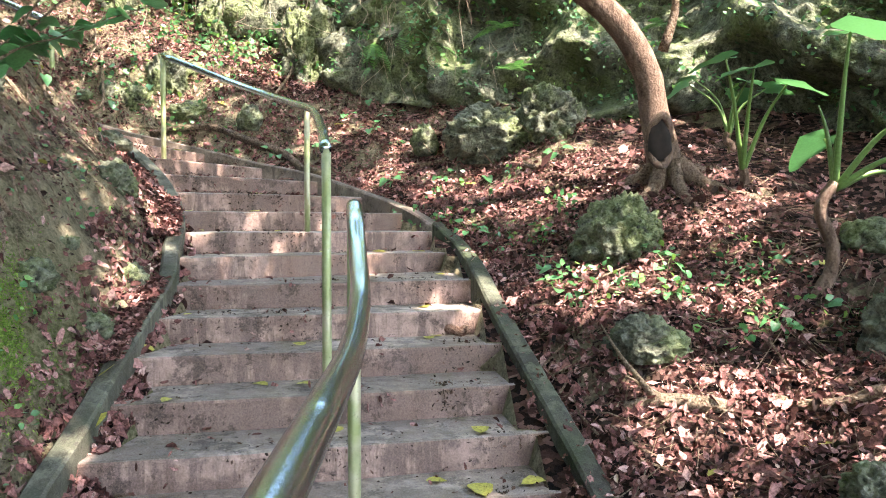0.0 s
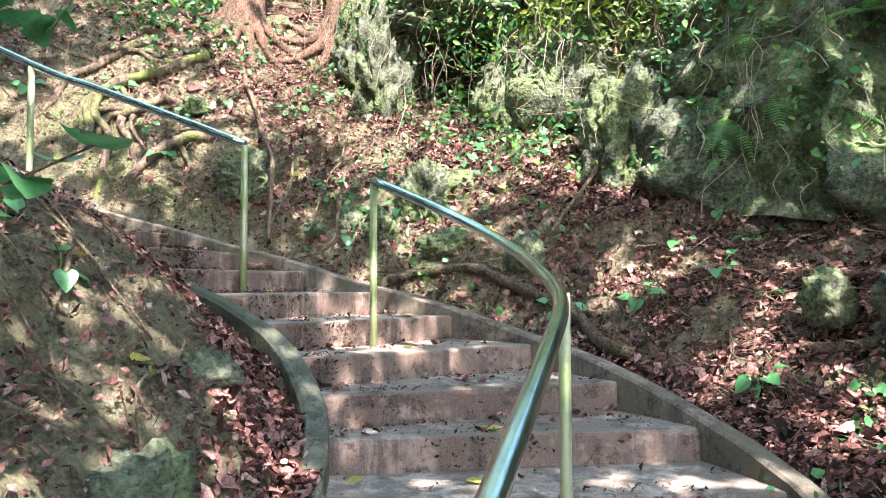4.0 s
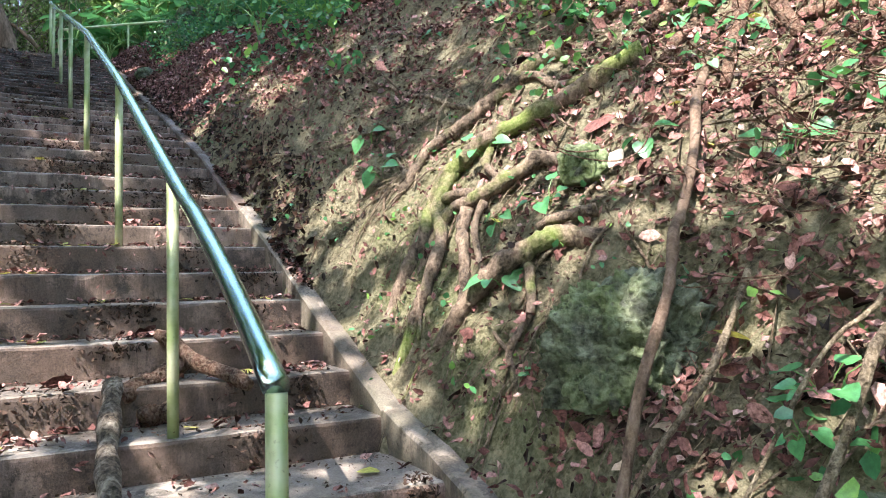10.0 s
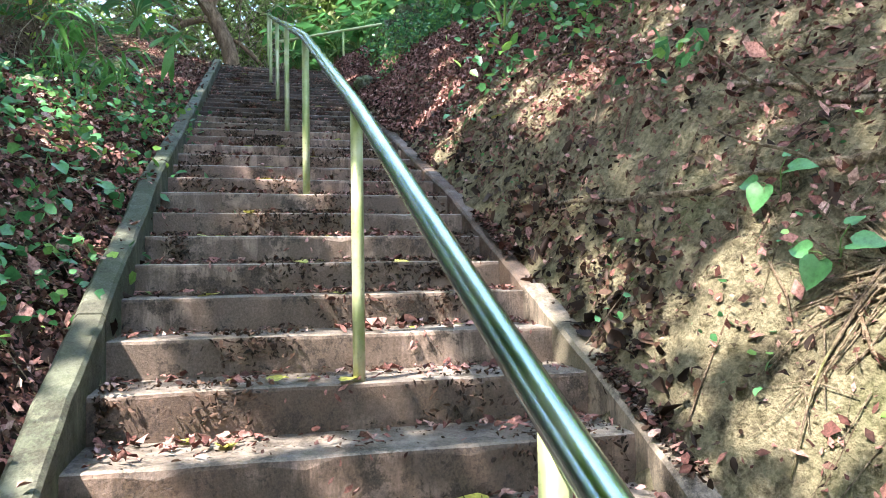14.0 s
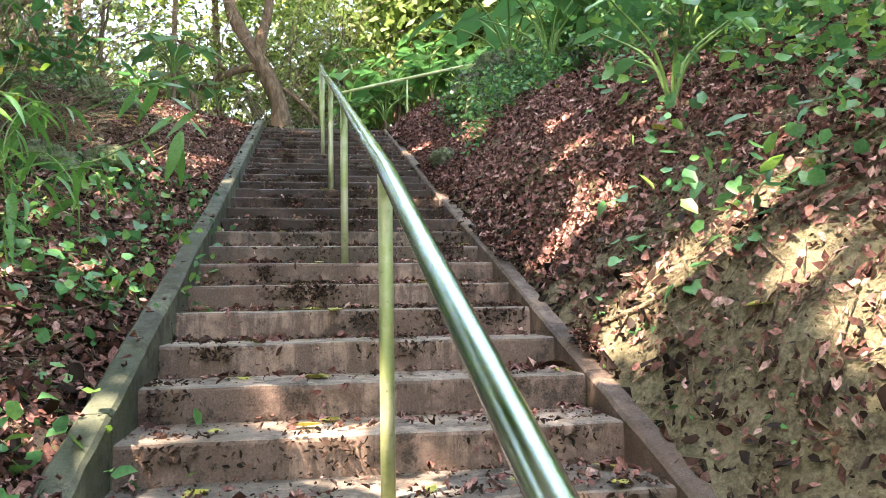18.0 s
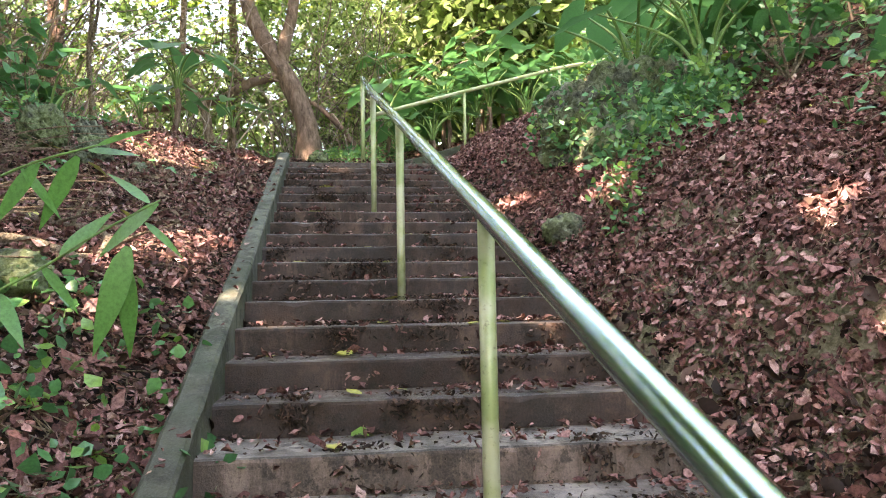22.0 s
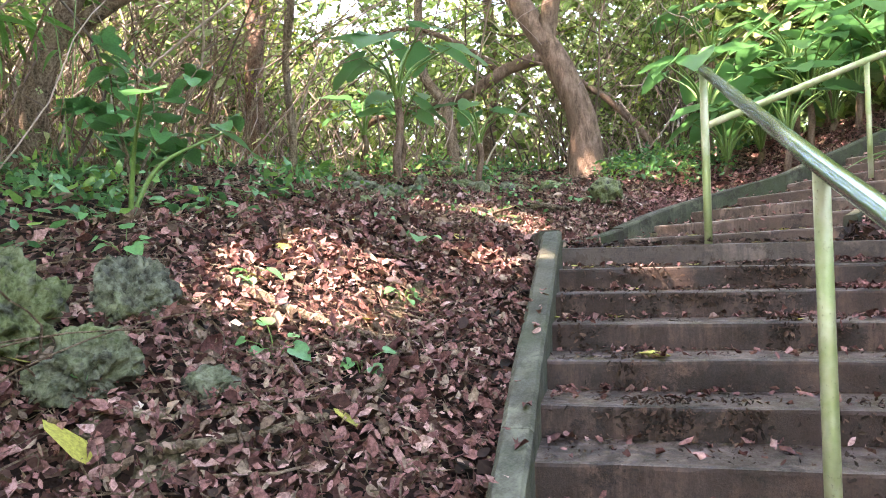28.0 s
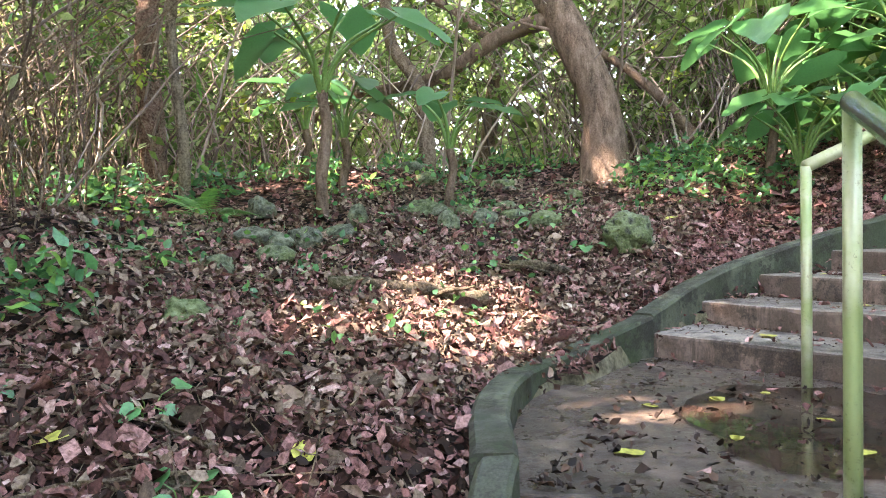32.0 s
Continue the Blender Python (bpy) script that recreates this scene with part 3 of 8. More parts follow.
# ---- puddle on the landing ----
M_WATER, _wt, _wb = material("brown_puddle_water", 0.02)
_wt.links.new(ramp(_wt, noise_at(_wt, 3, 4), [(0.35, (0.6, 0.5, 0.42)), (0.65, (0.8, 0.72, 0.64))]), _wb.inputs["Base Color"])
_wb.inputs["Transmission Weight"].default_value, _wb.inputs["IOR"].default_value = 1.0, 1.33
bump(_wt, _wb, noise_at(_wt, 9, 2), 0.03, 0.01)
l53, r53, l54, r54 = (Vector((*p, 0)) for p in (LEFT[53], RIGHT[53], LEFT[54], RIGHT[54]))
rim = []
for i in range(40):
    a = 2 * math.pi * i / 40
    q = 1 + 0.22 * noise.noise((math.cos(a) * 1.6, math.sin(a) * 1.6, 4.0)) + 0.1 * noise.noise((math.cos(a) * 4, math.sin(a) * 4, 1.0))
    u, w = 0.58 + 0.42 * q * math.cos(a), 0.52 + 0.4 * q * math.sin(a)
    p = l53.lerp(r53, min(0.97, u)).lerp(l54.lerp(r54, min(0.97, u)), min(0.95, w))
    rim.append((p.x, p.y, zl + 0.010))
pool = mesh_of("puddle", [(sum(p[0] for p in rim) / 40, sum(p[1] for p in rim) / 40, zl + 0.010)] + rim, [(0, 1 + i, 1 + (i + 1) % 40) for i in range(40)], M_WATER)
tagged(new("puddle", pool), "shallow brown puddle of rain water on the landing", "puddle")

# ---- hand rails ----
def hand_rail(label, posts, path, r_rail=0.029, r_post=0.0235, mat=None, look_="worn shiny steel tube rail"):
    """posts: (x, y, foot z, top z); path: the rail's own line."""
    ob = thing("hand_rail", label, "railing")
    v, f = tube(path, [r_rail] * len(path), 14)
    child("rail", mesh_of("rail", v, f, mat or M_RAIL, True), ob, look_)
    for x, y, z0, z1 in posts:
        zs = [z0 - 0.06, z0 + 0.3, (z0 + z1) / 2, z1]
        v, f = tube([(x, y, z) for z in zs], [r_post] * 4, 12)
        child("post", mesh_of("post", v, f, M_POST, True), ob, "green algae stained steel post")
    return ob


H = 1.03
hand_rail("worn steel hand rail ending on a post at the lower stairs", [(-0.26, 2.56, -0.1, 1.41)],
          spline([(-0.26, 2.58, 1.41), (-0.245, 2.45, 1.36), (-0.225, 2.3, 1.26), (-0.195, 2.0, 1.15), (-0.175, 1.5, 1.09), (-0.175, 1.0, 1.085), (-0.18, 0.6, 1.08), (-0.2, -2.0, 1.08)], 6))
hand_rail("worn steel hand rail bent round the turn of the stairs",
          [(-0.49, 3.69, 0.3, 1.72), (-0.93, 6.07, nose_z(7), nose_z(7) + H - 0.03), (-2.48, 7.27, nose_z(11), nose_z(11) + H)],
          spline([(-0.49, 3.67, 1.72), (-0.62, 4.5, 1.94), (-0.76, 5.3, 2.13), (-0.88, 5.85, 2.25), (-1.06, 6.24, 2.35), (-1.38, 6.7, 2.5), (-1.84, 7.06, 2.7), (-2.48, 7.27, nose_z(11) + H)], 6))
posts = [(-3.57, 7.36, nose_z(13), nose_z(13) + H)]
for k, v in ((17, -8.19), (22, -8.18), (28, -8.14), (34, -8.13), (40, -8.12), (46, -8.09), (53, -8.11)):
    p = on_flight(long_flight_s(k) + 0.05, v)
    posts.append((*p, nose_z(k), nose_z(k) + H))
path = [Vector((p[0], p[1], p[3] + 0.012)) for p in posts]
bow = [path[0], path[0].lerp(path[1], 0.35) + Vector((0.0, 0.015, 0.0)), path[0].lerp(path[1], 0.7) + Vector((0.0, 0.015, 0.0))]
hand_rail("long worn steel hand rail up the middle of the stairs", posts, spline(bow + path[1:3], 5)[:-1] + path[2:])
up_posts = [(-19.15, 2.42, zl, zl + 0.98), (-20.6, 3.52, nose_z(58), nose_z(58) + 0.98), (-22.3, 5.0, nose_z(64), nose_z(64) + 0.98), (-23.6, 6.14, nose_z(68), nose_z(68) + 0.98)]
hand_rail("steel hand rail on the upper curved flight", up_posts, [Vector((p[0], p[1], p[3])) for p in up_posts], mat=M_POST, look_="dull algae stained steel rail")

# ---- scattering helpers ----
def normals_at(x, y):
    h = 0.12
    n = np.stack([ground_at(x - h, y) - ground_at(x + h, y), ground_at(x, y - h) - ground_at(x, y + h), np.full(len(x), 2 * h)], axis=1)
    return n / np.linalg.norm(n, axis=1)[:, None]


def unit(v):
    return v / (np.linalg.norm(v, axis=1)[:, None] + 1e-9)


def leaf_cloud(name, P, N, size, width, material, fold=0.18, curl=0.15, heading=None, r=rng, rounded=False):
    """Many single leaves as one mesh: each has a folded blade of four triangles, lying across its normal N."""
    n = len(P)
    d = r.normal(size=(n, 3)) if heading is None else heading
    d = unit(d - N * (d * N).sum(axis=1)[:, None])
    s = np.cross(N, d)
    L, W = (size[:, None], (size * width)[:, None])
    mid = P + d * L * 0.5 - N * L * fold
    tip = P + d * L - N * L * curl * r.uniform(-1, 1.6, n)[:, None]
    lft, rgt = P + d * L * 0.42 + s * W * 0.5 + N * L * 0.02, P + d * L * 0.42 - s * W * 0.5 + N * L * 0.02
    if rounded:
        l2, r2 = P + d * L * 0.74 + s * W * 0.34, P + d * L * 0.74 - s * W * 0.34
        lft, rgt = P + d * L * 0.3 + s * W * 0.5 + N * L * 0.03, P + d * L * 0.3 - s * W * 0.5 + N * L * 0.03
        verts = np.stack([P, rgt, r2, tip, l2, lft, mid], axis=1).reshape(-1, 3)
        base = (np.arange(n) * 7)[:, None]
        return quads_mesh(name, verts, np.concatenate([base + np.array([[i, (i + 1) % 6, 6]]) for i in range(6)], axis=0), material)
    verts = np.stack([P, rgt, tip, lft, mid], axis=1).reshape(-1, 3)
    base = (np.arange(n) * 5)[:, None]
    faces = np.concatenate([base + np.array([[0, 1, 4]]), base + np.array([[1, 2, 4]]), base + np.array([[2, 3, 4]]), base + np.array([[3, 0, 4]])], axis=0)
    return quads_mesh(name, verts, faces, material)


def diamond_cloud(name, P, N, size, width, material, r=rng):
    """Many simple leaves of two triangles each."""
    n = len(P)
    d = r.normal(size=(n, 3))
    d = unit(d - N * (d * N).sum(axis=1)[:, None])
    s = np.cross(N, d)
    L, W = size[:, None], (size * width)[:, None]
    verts = np.stack([P, P + d * L * 0.45 - s * W * 0.5, P + d * L - N * L * 0.12, P + d * L * 0.45 + s * W * 0.5], axis=1).reshape(-1, 3)
    base = (np.arange(n) * 4)[:, None]
    faces = np.concatenate([base + np.array([[0, 1, 2]]), base + np.array([[0, 2, 3]])], axis=0)
    return quads_mesh(name, verts, faces, material)


def clumps(centres, radius, per, r=rng, flat=0.8):
    """Points in loose balls round the centres."""
    c = np.repeat(np.asarray(centres), per, axis=0)
    d = unit(r.normal(size=c.shape)) * (r.random(len(c)) ** 0.45)[:, None] * radius
    d[:, 2] *= flat
    return c + d


# ---- canopy trees: trunk, limbs and a high crown of leaves ----
# crown gaps cut to aim sun patches: place on the ground and radius
GAPS = [(1.5, 8.2, 3.2, 0.23), (3, 7.7, 3.3, 0.2), (0.4, 9.1, 3.3, 0.12), (-4.2, 9.9, 4.6, 0.25), (-19.3, 0.7, 8.4, 0.3), (-18.2, 0.9, 8.3, 0.22), (-6.3, 8.3, 4.3, 0.26), (-5.9, 8.4, 4.1, 0.28), (-5.5, 8.7, 4.2, 0.2), (-6.7, 5.9, 3.4, 0.25), (-5.4, 6.2, 3.2, 0.3), (-4.6, 10, 4.8, 0.28),
        (-5.2, 9.5, 4.7, 0.28), (-3.9, 10.2, 4.5, 0.22), (-8.9, 7.3, 5.2, 0.3), (-1.2, 8.6, 2.4, 0.25), (-0.2, 8.3, 2.2, 0.15), (0.4, 5.6, 1.1, 0.1), (-0.4, 5.6, 1.1, 0.1), (0.2, 4.9, 0.8, 0.18), (1.4, 3.5, 0.5, 0.35), (1, 8.2, 2.6, 0.2), (2.9, 7.5, 3, 0.15), (-2.4, 7.3, 1.9, 0.2),
        (-9.2, 3.9, 5.2, 0.17), (-12.9, 3.4, 6.5, 0.14), (1.4, 6.3, 1.7, 0.27), (2.2, 5.2, 1.5, 0.27), (1.2, 4.6, 1.1, 0.35), (2, 4.4, 1.2, 0.3), (0.9, 6.6, 1.5, 0.3), (2.6, 5.8, 1.7, 0.22), (1.6, 7, 1.8, 0.3), (0.6, 6.9, 1.6, 0.2), (0.2, 7.3, 1.7, 0.2), (1, 7.4, 1.9, 0.12),
        (-0.4, 7.8, 1.9, 0.2), (-8.6, 4.3, 4.9, 0.2), (-9.6, 3.6, 5.3, 0.2), (-7.6, 4.9, 4.5, 0.15), (-10.6, 3.4, 5.6, 0.17), (-11.5, 3.2, 6, 0.14), (-6.9, 5.2, 4.2, 0.15), (-8, 3.7, 5, 0.15), (-7.3, 6.4, 3.7, 0.16), (-8.4, 6, 4.1, 0.16), (-19, -3.5, 9.5, 0.7), (-21, -2.5, 10, 0.6),
        (-20, -5, 10, 0.7), (-17.5, -2.8, 9.3, 0.5), (-22.5, -4, 10.5, 0.6), (-18.5, -1.8, 9, 0.3), (-9, 4.6, 4.9, 0.15), (-10.2, 4, 5.4, 0.15), (-12.2, 3, 6.3, 0.18), (-13, 2.6, 6.7, 0.18), (-12.6, 2.2, 6.8, 0.15), (-11, 3, 5.9, 0.15), (-13.4, 2.7, 6.8, 0.11), (-13.9, 2.6, 6.9, 0.16),
        (-11.25, 6.43, 5.87, 0.2), (-11.17, 6.18, 5.62, 0.1), (-10.04, 6.82, 5.58, 0.15), (-10.03, 7, 5.69, 0.12), (-10.2, 6.5, 5.35, 0.14), (-10.05, 6.63, 5.4, 0.1), (-12.07, 6.35, 6.41, 0.13), (-15.5, 5.3, 7.6, 0.12), (-10.05, 6.37, 5.07, 0.12), (-13.4, 5.16, 6.26, 0.07), (-11.5, 6.4, 6, 0.18), (-9.48, 7, 5.45, 0.14),
        (-14.7, 5.4, 7.26, 0.2), (-15.77, 4.45, 7.26, 0.1), (-15.5, 4.73, 7.25, 0.12), (-11.8, 6.9, 6.5, 0.15), (-12.8, 6.3, 6.8, 0.12), (-15.95, 1.2, 8, 0.32), (-15.78, 1.05, 8, 0.16), (-15.5, 1.18, 7.87, 0.18), (-15.6, 1.32, 7.84, 0.18), (-19.17, 0.83, 8.34, 0.2), (-18.85, 0.88, 8.36, 0.2), (-18.55, 0.88, 8.39, 0.2),
        (-18.14, 0.84, 8.4, 0.09), (-17, 1.72, 8.04, 0.12), (-16.87, 1.54, 8.07, 0.1), (-17.43, 2.59, 7.73, 0.1), (-18.42, 1.89, 8.1, 0.13), (-18.53, 2.13, 8.1, 0.12), (-17.86, 0.7, 8.47, 0.09), (-23, 0.2, 9.35, 0.14), (1.26, 3.5, 0.39, 0.28), (1.6, 3.3, 0.45, 0.2), (1.9, 3.6, 0.5, 0.15), (-1.77, 4.3, 0.97, 0.13),
        (-1.61, 3.24, 0.33, 0.1), (2.65, 5.64, 1.54, 0.18), (-0.75, 8.64, 2.42, 0.14), (-1.23, 9.43, 3.08, 0.12), (-9.41, 5.2, 4.86, 0.1), (-9.1, 5.6, 4.71, 0.08), (-8.6, 5.4, 4.55, 0.1), (-6.8, 7.7, 4.05, 0.18), (-6.4, 7.85, 3.8, 0.14)]
SUNWAY = np.array(sun_way)


def keep_gaps(P, size):
    ok = np.ones(len(P), bool)
    for x, y, z, r in GAPS:
        r = max(r, 0.14) * (1.2 if x < -13 else 1.05)
        v = P - np.array([x, y, z])
        d = v - (v @ SUNWAY)[:, None] * SUNWAY[None]
        ok &= ~((np.linalg.norm(d, axis=1) < r + 0.36 * size) & (v @ SUNWAY > 2.0))
    return ok


def limb(rnd, base, way_, length, r0, bends=5, droop=0.0, wob=0.35):
    pts, rad, p, d = [], [], Vector(base), Vector(way_).normalized()
    for i in range(bends + 1):
        pts.append(p.copy())
        rad.append(r0 * (1 - 0.8 * i / bends))
        d = (d + Vector((rnd.uniform(-1, 1), rnd.uniform(-1, 1), rnd.uniform(-1, 1) - droop)) * wob * 0.5).normalized()
        p = p + d * length / bends
    return spline(pts, 3), list(np.interp(np.linspace(0, bends, bends * 3 + 1), range(bends + 1), rad))


def canopy_tree(base, height, spread, leaves, seed, label, mat=None, lean=(0, 0), r0=0.16, leaf=0.2):
    rnd, r = random.Random(seed), np.random.default_rng(seed)
    x, y = base
    z = float(ground_at(x, y)[0]) - 0.15
    ob = thing("tree", label, "tree", "canopy trees", at=(x, y, z))
    top = Vector((lean[0], lean[1], height * 0.62))
    pts = [Vector((0, 0, 0)), Vector((0.1 * rnd.uniform(-1, 1), 0.1 * rnd.uniform(-1, 1), height * 0.08)), top * 0.35 + Vector((rnd.uniform(-.2, .2), rnd.uniform(-.2, .2), 0)), top * 0.7 + Vector((rnd.uniform(-.2, .2), rnd.uniform(-.2, .2), 0)), top]
    trunk = spline(pts, 4)
    rad = [r0 * (1.6 - 1.0 * min(1, i / 3)) if i < 3 else r0 * (1 - 0.5 * i / len(trunk)) for i in range(len(trunk))]
    v, f = tube(trunk, rad, 10, wob=0.06, seed=seed)
    child("trunk", mesh_of("trunk", v, f, mat or M_BARK, True), ob)
    centres = []
    for i in range(9):
        a = 2 * math.pi * (i + rnd.random()) / 9
        start = trunk[-1 - rnd.randrange(0, 4)]
        pl, rl = limb(rnd, start, (math.cos(a), math.sin(a), rnd.uniform(0.15, 0.7)), spread * rnd.uniform(0.7, 1.0), r0 * 0.45)
        if keep_gaps(np.array([tuple(p) for p in pl]) + np.array([x, y, z]), np.full(len(pl), 0.15)).all():
            v, f = tube(pl, rl, 6)
            child("limb", mesh_of("limb", v, f, mat or M_BARK, True), ob)
        centres += [tuple(p + Vector((rnd.uniform(-1, 1), rnd.uniform(-1, 1), rnd.uniform(-.4, .8))) * 0.9) for p in pl[4:] for _ in range(3)]
    centres = np.array(centres)
    P = clumps(centres, 0.95, max(1, leaves // len(centres)), r)
    size = r.uniform(0.6, 1.3, len(P)) * leaf
    ok = keep_gaps(P + np.array([x, y, z]), size)
    P, size = P[ok], size[ok]
    N = unit(r.normal(size=P.shape) * 0.55 + np.array([0, 0, 1.0]))
    child("crown", diamond_cloud("crown", P, N, size, 0.55, M_FOLIAGE, r), ob)
    return ob


# trees mostly out of view, added to shade the stairs and shape the sun
for i, (x, y, h, sp) in enumerate([(4.5, -3.5, 12, 6.5), (5.5, 3.5, 11, 6.5), (-5.5, 0.5, 17, 6.5), (-4.2, -5.0, 13, 6.5), (3.4, 11.5, 9, 6), (-3.0, 13.5, 9, 6.5), (-9.0, 12.5, 8.5, 6.5), (-9.8, -2.2, 18, 7), (-14.5, 10.8, 9, 6.5), (-14.8, -5.2, 18, 7),
                                  (-20.5, -7.5, 13, 6.5), (-27.0, -3.5, 11, 6.5), (-20.8, 10.5, 9, 6.5), (-27.5, 3.5, 10, 6.5), (-27.0, 10.5, 9, 6.5), (-1.5, -9.0, 12, 6.5), (2.6, -2.0, 12, 6), (-1.2, -2.6, 13, 6), (-3.3, 0.9, 14, 6),
                                  (-7.3, -0.8, 15, 6.5), (-11.9, -2.8, 13, 6.5), (-17.6, -6.0, 15, 7), (5.0, 7.0, 9, 5.5), (1.9, 1.2, 14, 6.5), (-14.4, -2.2, 16, 7), (-9.3, 0.2, 14, 6)]):
    canopy_tree((x, y), h, sp, 1500 if y > 6.5 else 4500 if x > 5 else 8500 if x > -20 else 6000, 40 + i, "tall brown-barked forest tree with a high leafy crown, added as shade", leaf=0.3)

# ---- rocks ----
def pitted(p, o, pits, knob):
    """The outward push of weathered limestone at the point p of a unit shape."""
    a = noise.fractal(p * 1.1 + o, 0.9, 2.0, 3) * knob
    ridge = 1 - 2 * abs(noise.noise(p * 2.6 + o)) + 0.6 * (1 - 2 * abs(noise.noise(p * 5.7 + o)))
    c1, c2 = noise.voronoi(p * 4.2 + o)[0], noise.voronoi(p * 9.5 + o)[0]
    pit = max(0.0, 0.42 - c1[0]) * 0.34 + max(0.0, 0.42 - c2[0]) * 0.26
    c3 = noise.voronoi(p * 2.3 + o * 1.3)[0]
    hole = max(0.0, 0.36 - c3[0]) * 0.55
    c4 = noise.voronoi(p * 19.0 + o)[0]
    pit += max(0.0, 0.45 - c4[0]) * 0.13
    return a + 0.16 * ridge - pits * (pit + hole) + 0.09 * (0.5 - abs(noise.noise(p * 8.3 + o))) + 0.07 * noise.noise(p * 15 + o) + 0.045 * noise.noise(p * 29 + o)


def rock_mesh(seed, sx, sy, sz, detail=4, pits=0.5, knob=0.35):
    bm = bmesh.new()
    bmesh.ops.create_icosphere(bm, subdivisions=detail, radius=1.0)
    o = Vector((seed * 7.3, seed * 3.1, seed * 1.7))
    for v in bm.verts:
        p = v.co.copy()
        v.co = p * (1 + pitted(p, o, pits * 1.4, knob))
        v.co.z = max(v.co.z, -0.75)
    bmesh.ops.scale(bm, vec=(sx, sy, sz), verts=bm.verts)
    me = bpy.data.meshes.new("rock")
    bm.to_mesh(me)
    bm.free()
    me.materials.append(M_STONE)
    me.polygons.foreach_set("use_smooth", [True] * len(me.polygons))
    return me


def rock(label, x, y, sx, sy, sz, seed, sink=0.25, detail=4, turn=0, pits=0.5, knob=0.35, z=None):
    sx, sy, sz = sx * 0.72, sy * 0.72, sz * 0.8
    ob = new("rock", rock_mesh(seed, sx, sy, sz, detail, pits, knob))
    zz = float(ground_at(x, y)[0]) if z is None else z
    ob.matrix_basis = pose(x, y, zz + sz * (0.75 - sink * 1.2), 0, 0, turn)
    return tagged(ob, label, "rock", "limestone rocks")


MOSSY = "grey porous limestone rock with green moss"
rock("mossy grey limestone boulder beside a curved tree", 1.42, 5.25, 0.40, 0.34, 0.34, 1, 0.3, 5, 0, 1.2)
rock(MOSSY, 1.2, 3.95, 0.26, 0.22, 0.16, 2, 0.35, 5, 20, 1.1)
rock("dark mossy limestone boulder", 2.5, 3.72, 0.24, 0.24, 0.26, 3, 0.3, 5, 0, 1.2)
rock("small grey limestone rock under dry leaves", 1.78, 2.78, 0.2, 0.16, 0.13, 4, 0.3, 5, 30, 1.2)
rock("dark porous limestone outcrop with pits", 0.8, 7.8, 0.66, 0.45, 0.4, 5, 0.35, 5, 20, 1.5)
rock("pale porous limestone outcrop with pits", 1.35, 7.7, 0.45, 0.38, 0.42, 31, 0.25, 5, 60, 1.5)


def cliff(label, foot, height, lean, seed, nu=300, nv=56):
    """A pitted limestone rock face along the plan line foot."""
    c = spline([(x, y, 0) for x, y in foot], 12)
    d = [0.0]
    for p, q in zip(c, c[1:]):
        d.append(d[-1] + (q - p).length)
    us = np.linspace(0, d[-1], nu)
    px, py = np.interp(us, d, [p.x for p in c]), np.interp(us, d, [p.y for p in c])
    tx, ty = np.gradient(px), np.gradient(py)
    ln = np.hypot(tx, ty)
    ox, oy = ty / ln, -tx / ln
    gz = ground_at(px, py)
    o = Vector((seed * 5.1, seed * 2.3, seed))
    verts = []
    for i in range(nu):
        top = height * (0.8 + 0.35 * noise.noise((us[i] * 0.6, seed, 0)))
        for j in range(nv):
            t = j / (nv - 1)
            q = Vector((us[i] * 0.62, t * height * 0.62, seed * 3.0))
            shelf = noise.noise((us[i] * 0.75, t * height * 1.35 + 0.4 * noise.noise((us[i] * 1.7, 2.0, seed)), seed * 1.9))
            w = 0.5 * noise.fractal(q * 0.8 + o, 0.9, 2.0, 3) + 0.8 * pitted(q * 0.8, o, 1.2, 0.0) + 0.55 * min(0.45, max(-0.35, shelf * 2.2)) + 0.3 * math.sin(math.pi * t) - lean * t - (0.9 * max(0, t - 0.85) / 0.15)
            z = gz[i] - 0.3 + top * (t if t < 0.9 else 0.9 + (t - 0.9) * 0.4)
            verts.append((px[i] + ox[i] * w, py[i] + oy[i] * w, z))
    ii = np.arange(nu * nv).reshape(nu, nv)
    q = np.stack([ii[:-1, :-1].ravel(), ii[1:, :-1].ravel(), ii[1:, 1:].ravel(), ii[:-1, 1:].ravel()], axis=1)
    # creepers and small ferns rooted in the face
    r = np.random.default_rng(seed)
    C = np.array(verts)[r.integers(0, nu, 520) * nv + (nv * r.uniform(0.15, 0.97, 520)).astype(int)]
    C = C + np.array([0.0, -0.06, 0.0])
    P = clumps(C, 0.2, 9, r)
    N = unit(r.normal(size=P.shape) * 0.6 + np.array([0.0, -0.6, 0.8]))
    tagged(new("climbers", leaf_cloud("climbers", P, N, r.uniform(0.03, 0.085, len(P)), 0.6, M_HERB, 0.08, 0.2, None, r, True)), "green creepers rooted in the limestone cliff", "foliage", kind="stuff")
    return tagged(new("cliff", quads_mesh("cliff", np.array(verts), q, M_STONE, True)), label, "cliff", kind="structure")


cliff("pale grey pitted limestone cliff with moss and dark hollows", [(-3.0, 11.2), (-2.0, 10.5), (-1.3, 10.0), (-0.5, 9.55), (0.35, 9.35), (1.0, 8.8), (1.9, 8.4), (3.0, 8.0), (4.2, 7.2), (5.0, 5.8), (5.8, 4.0), (6.0, 1.0)], 2.9, 0.55, 3)
rock("dark limestone ledge above a hollow", -0.7, 9.6, 0.7, 0.5, 0.55, 11, 0.2, 4, 0, 1.0, 0.4)
rock("grey limestone cliff knob with moss", -1.4, 9.75, 0.45, 0.4, 0.75, 12, 0.3, 5, 0, 1.0)
rock("limestone ledge under vines", -2.3, 10.5, 0.9, 0.6, 0.7, 13, 0.3, 4)
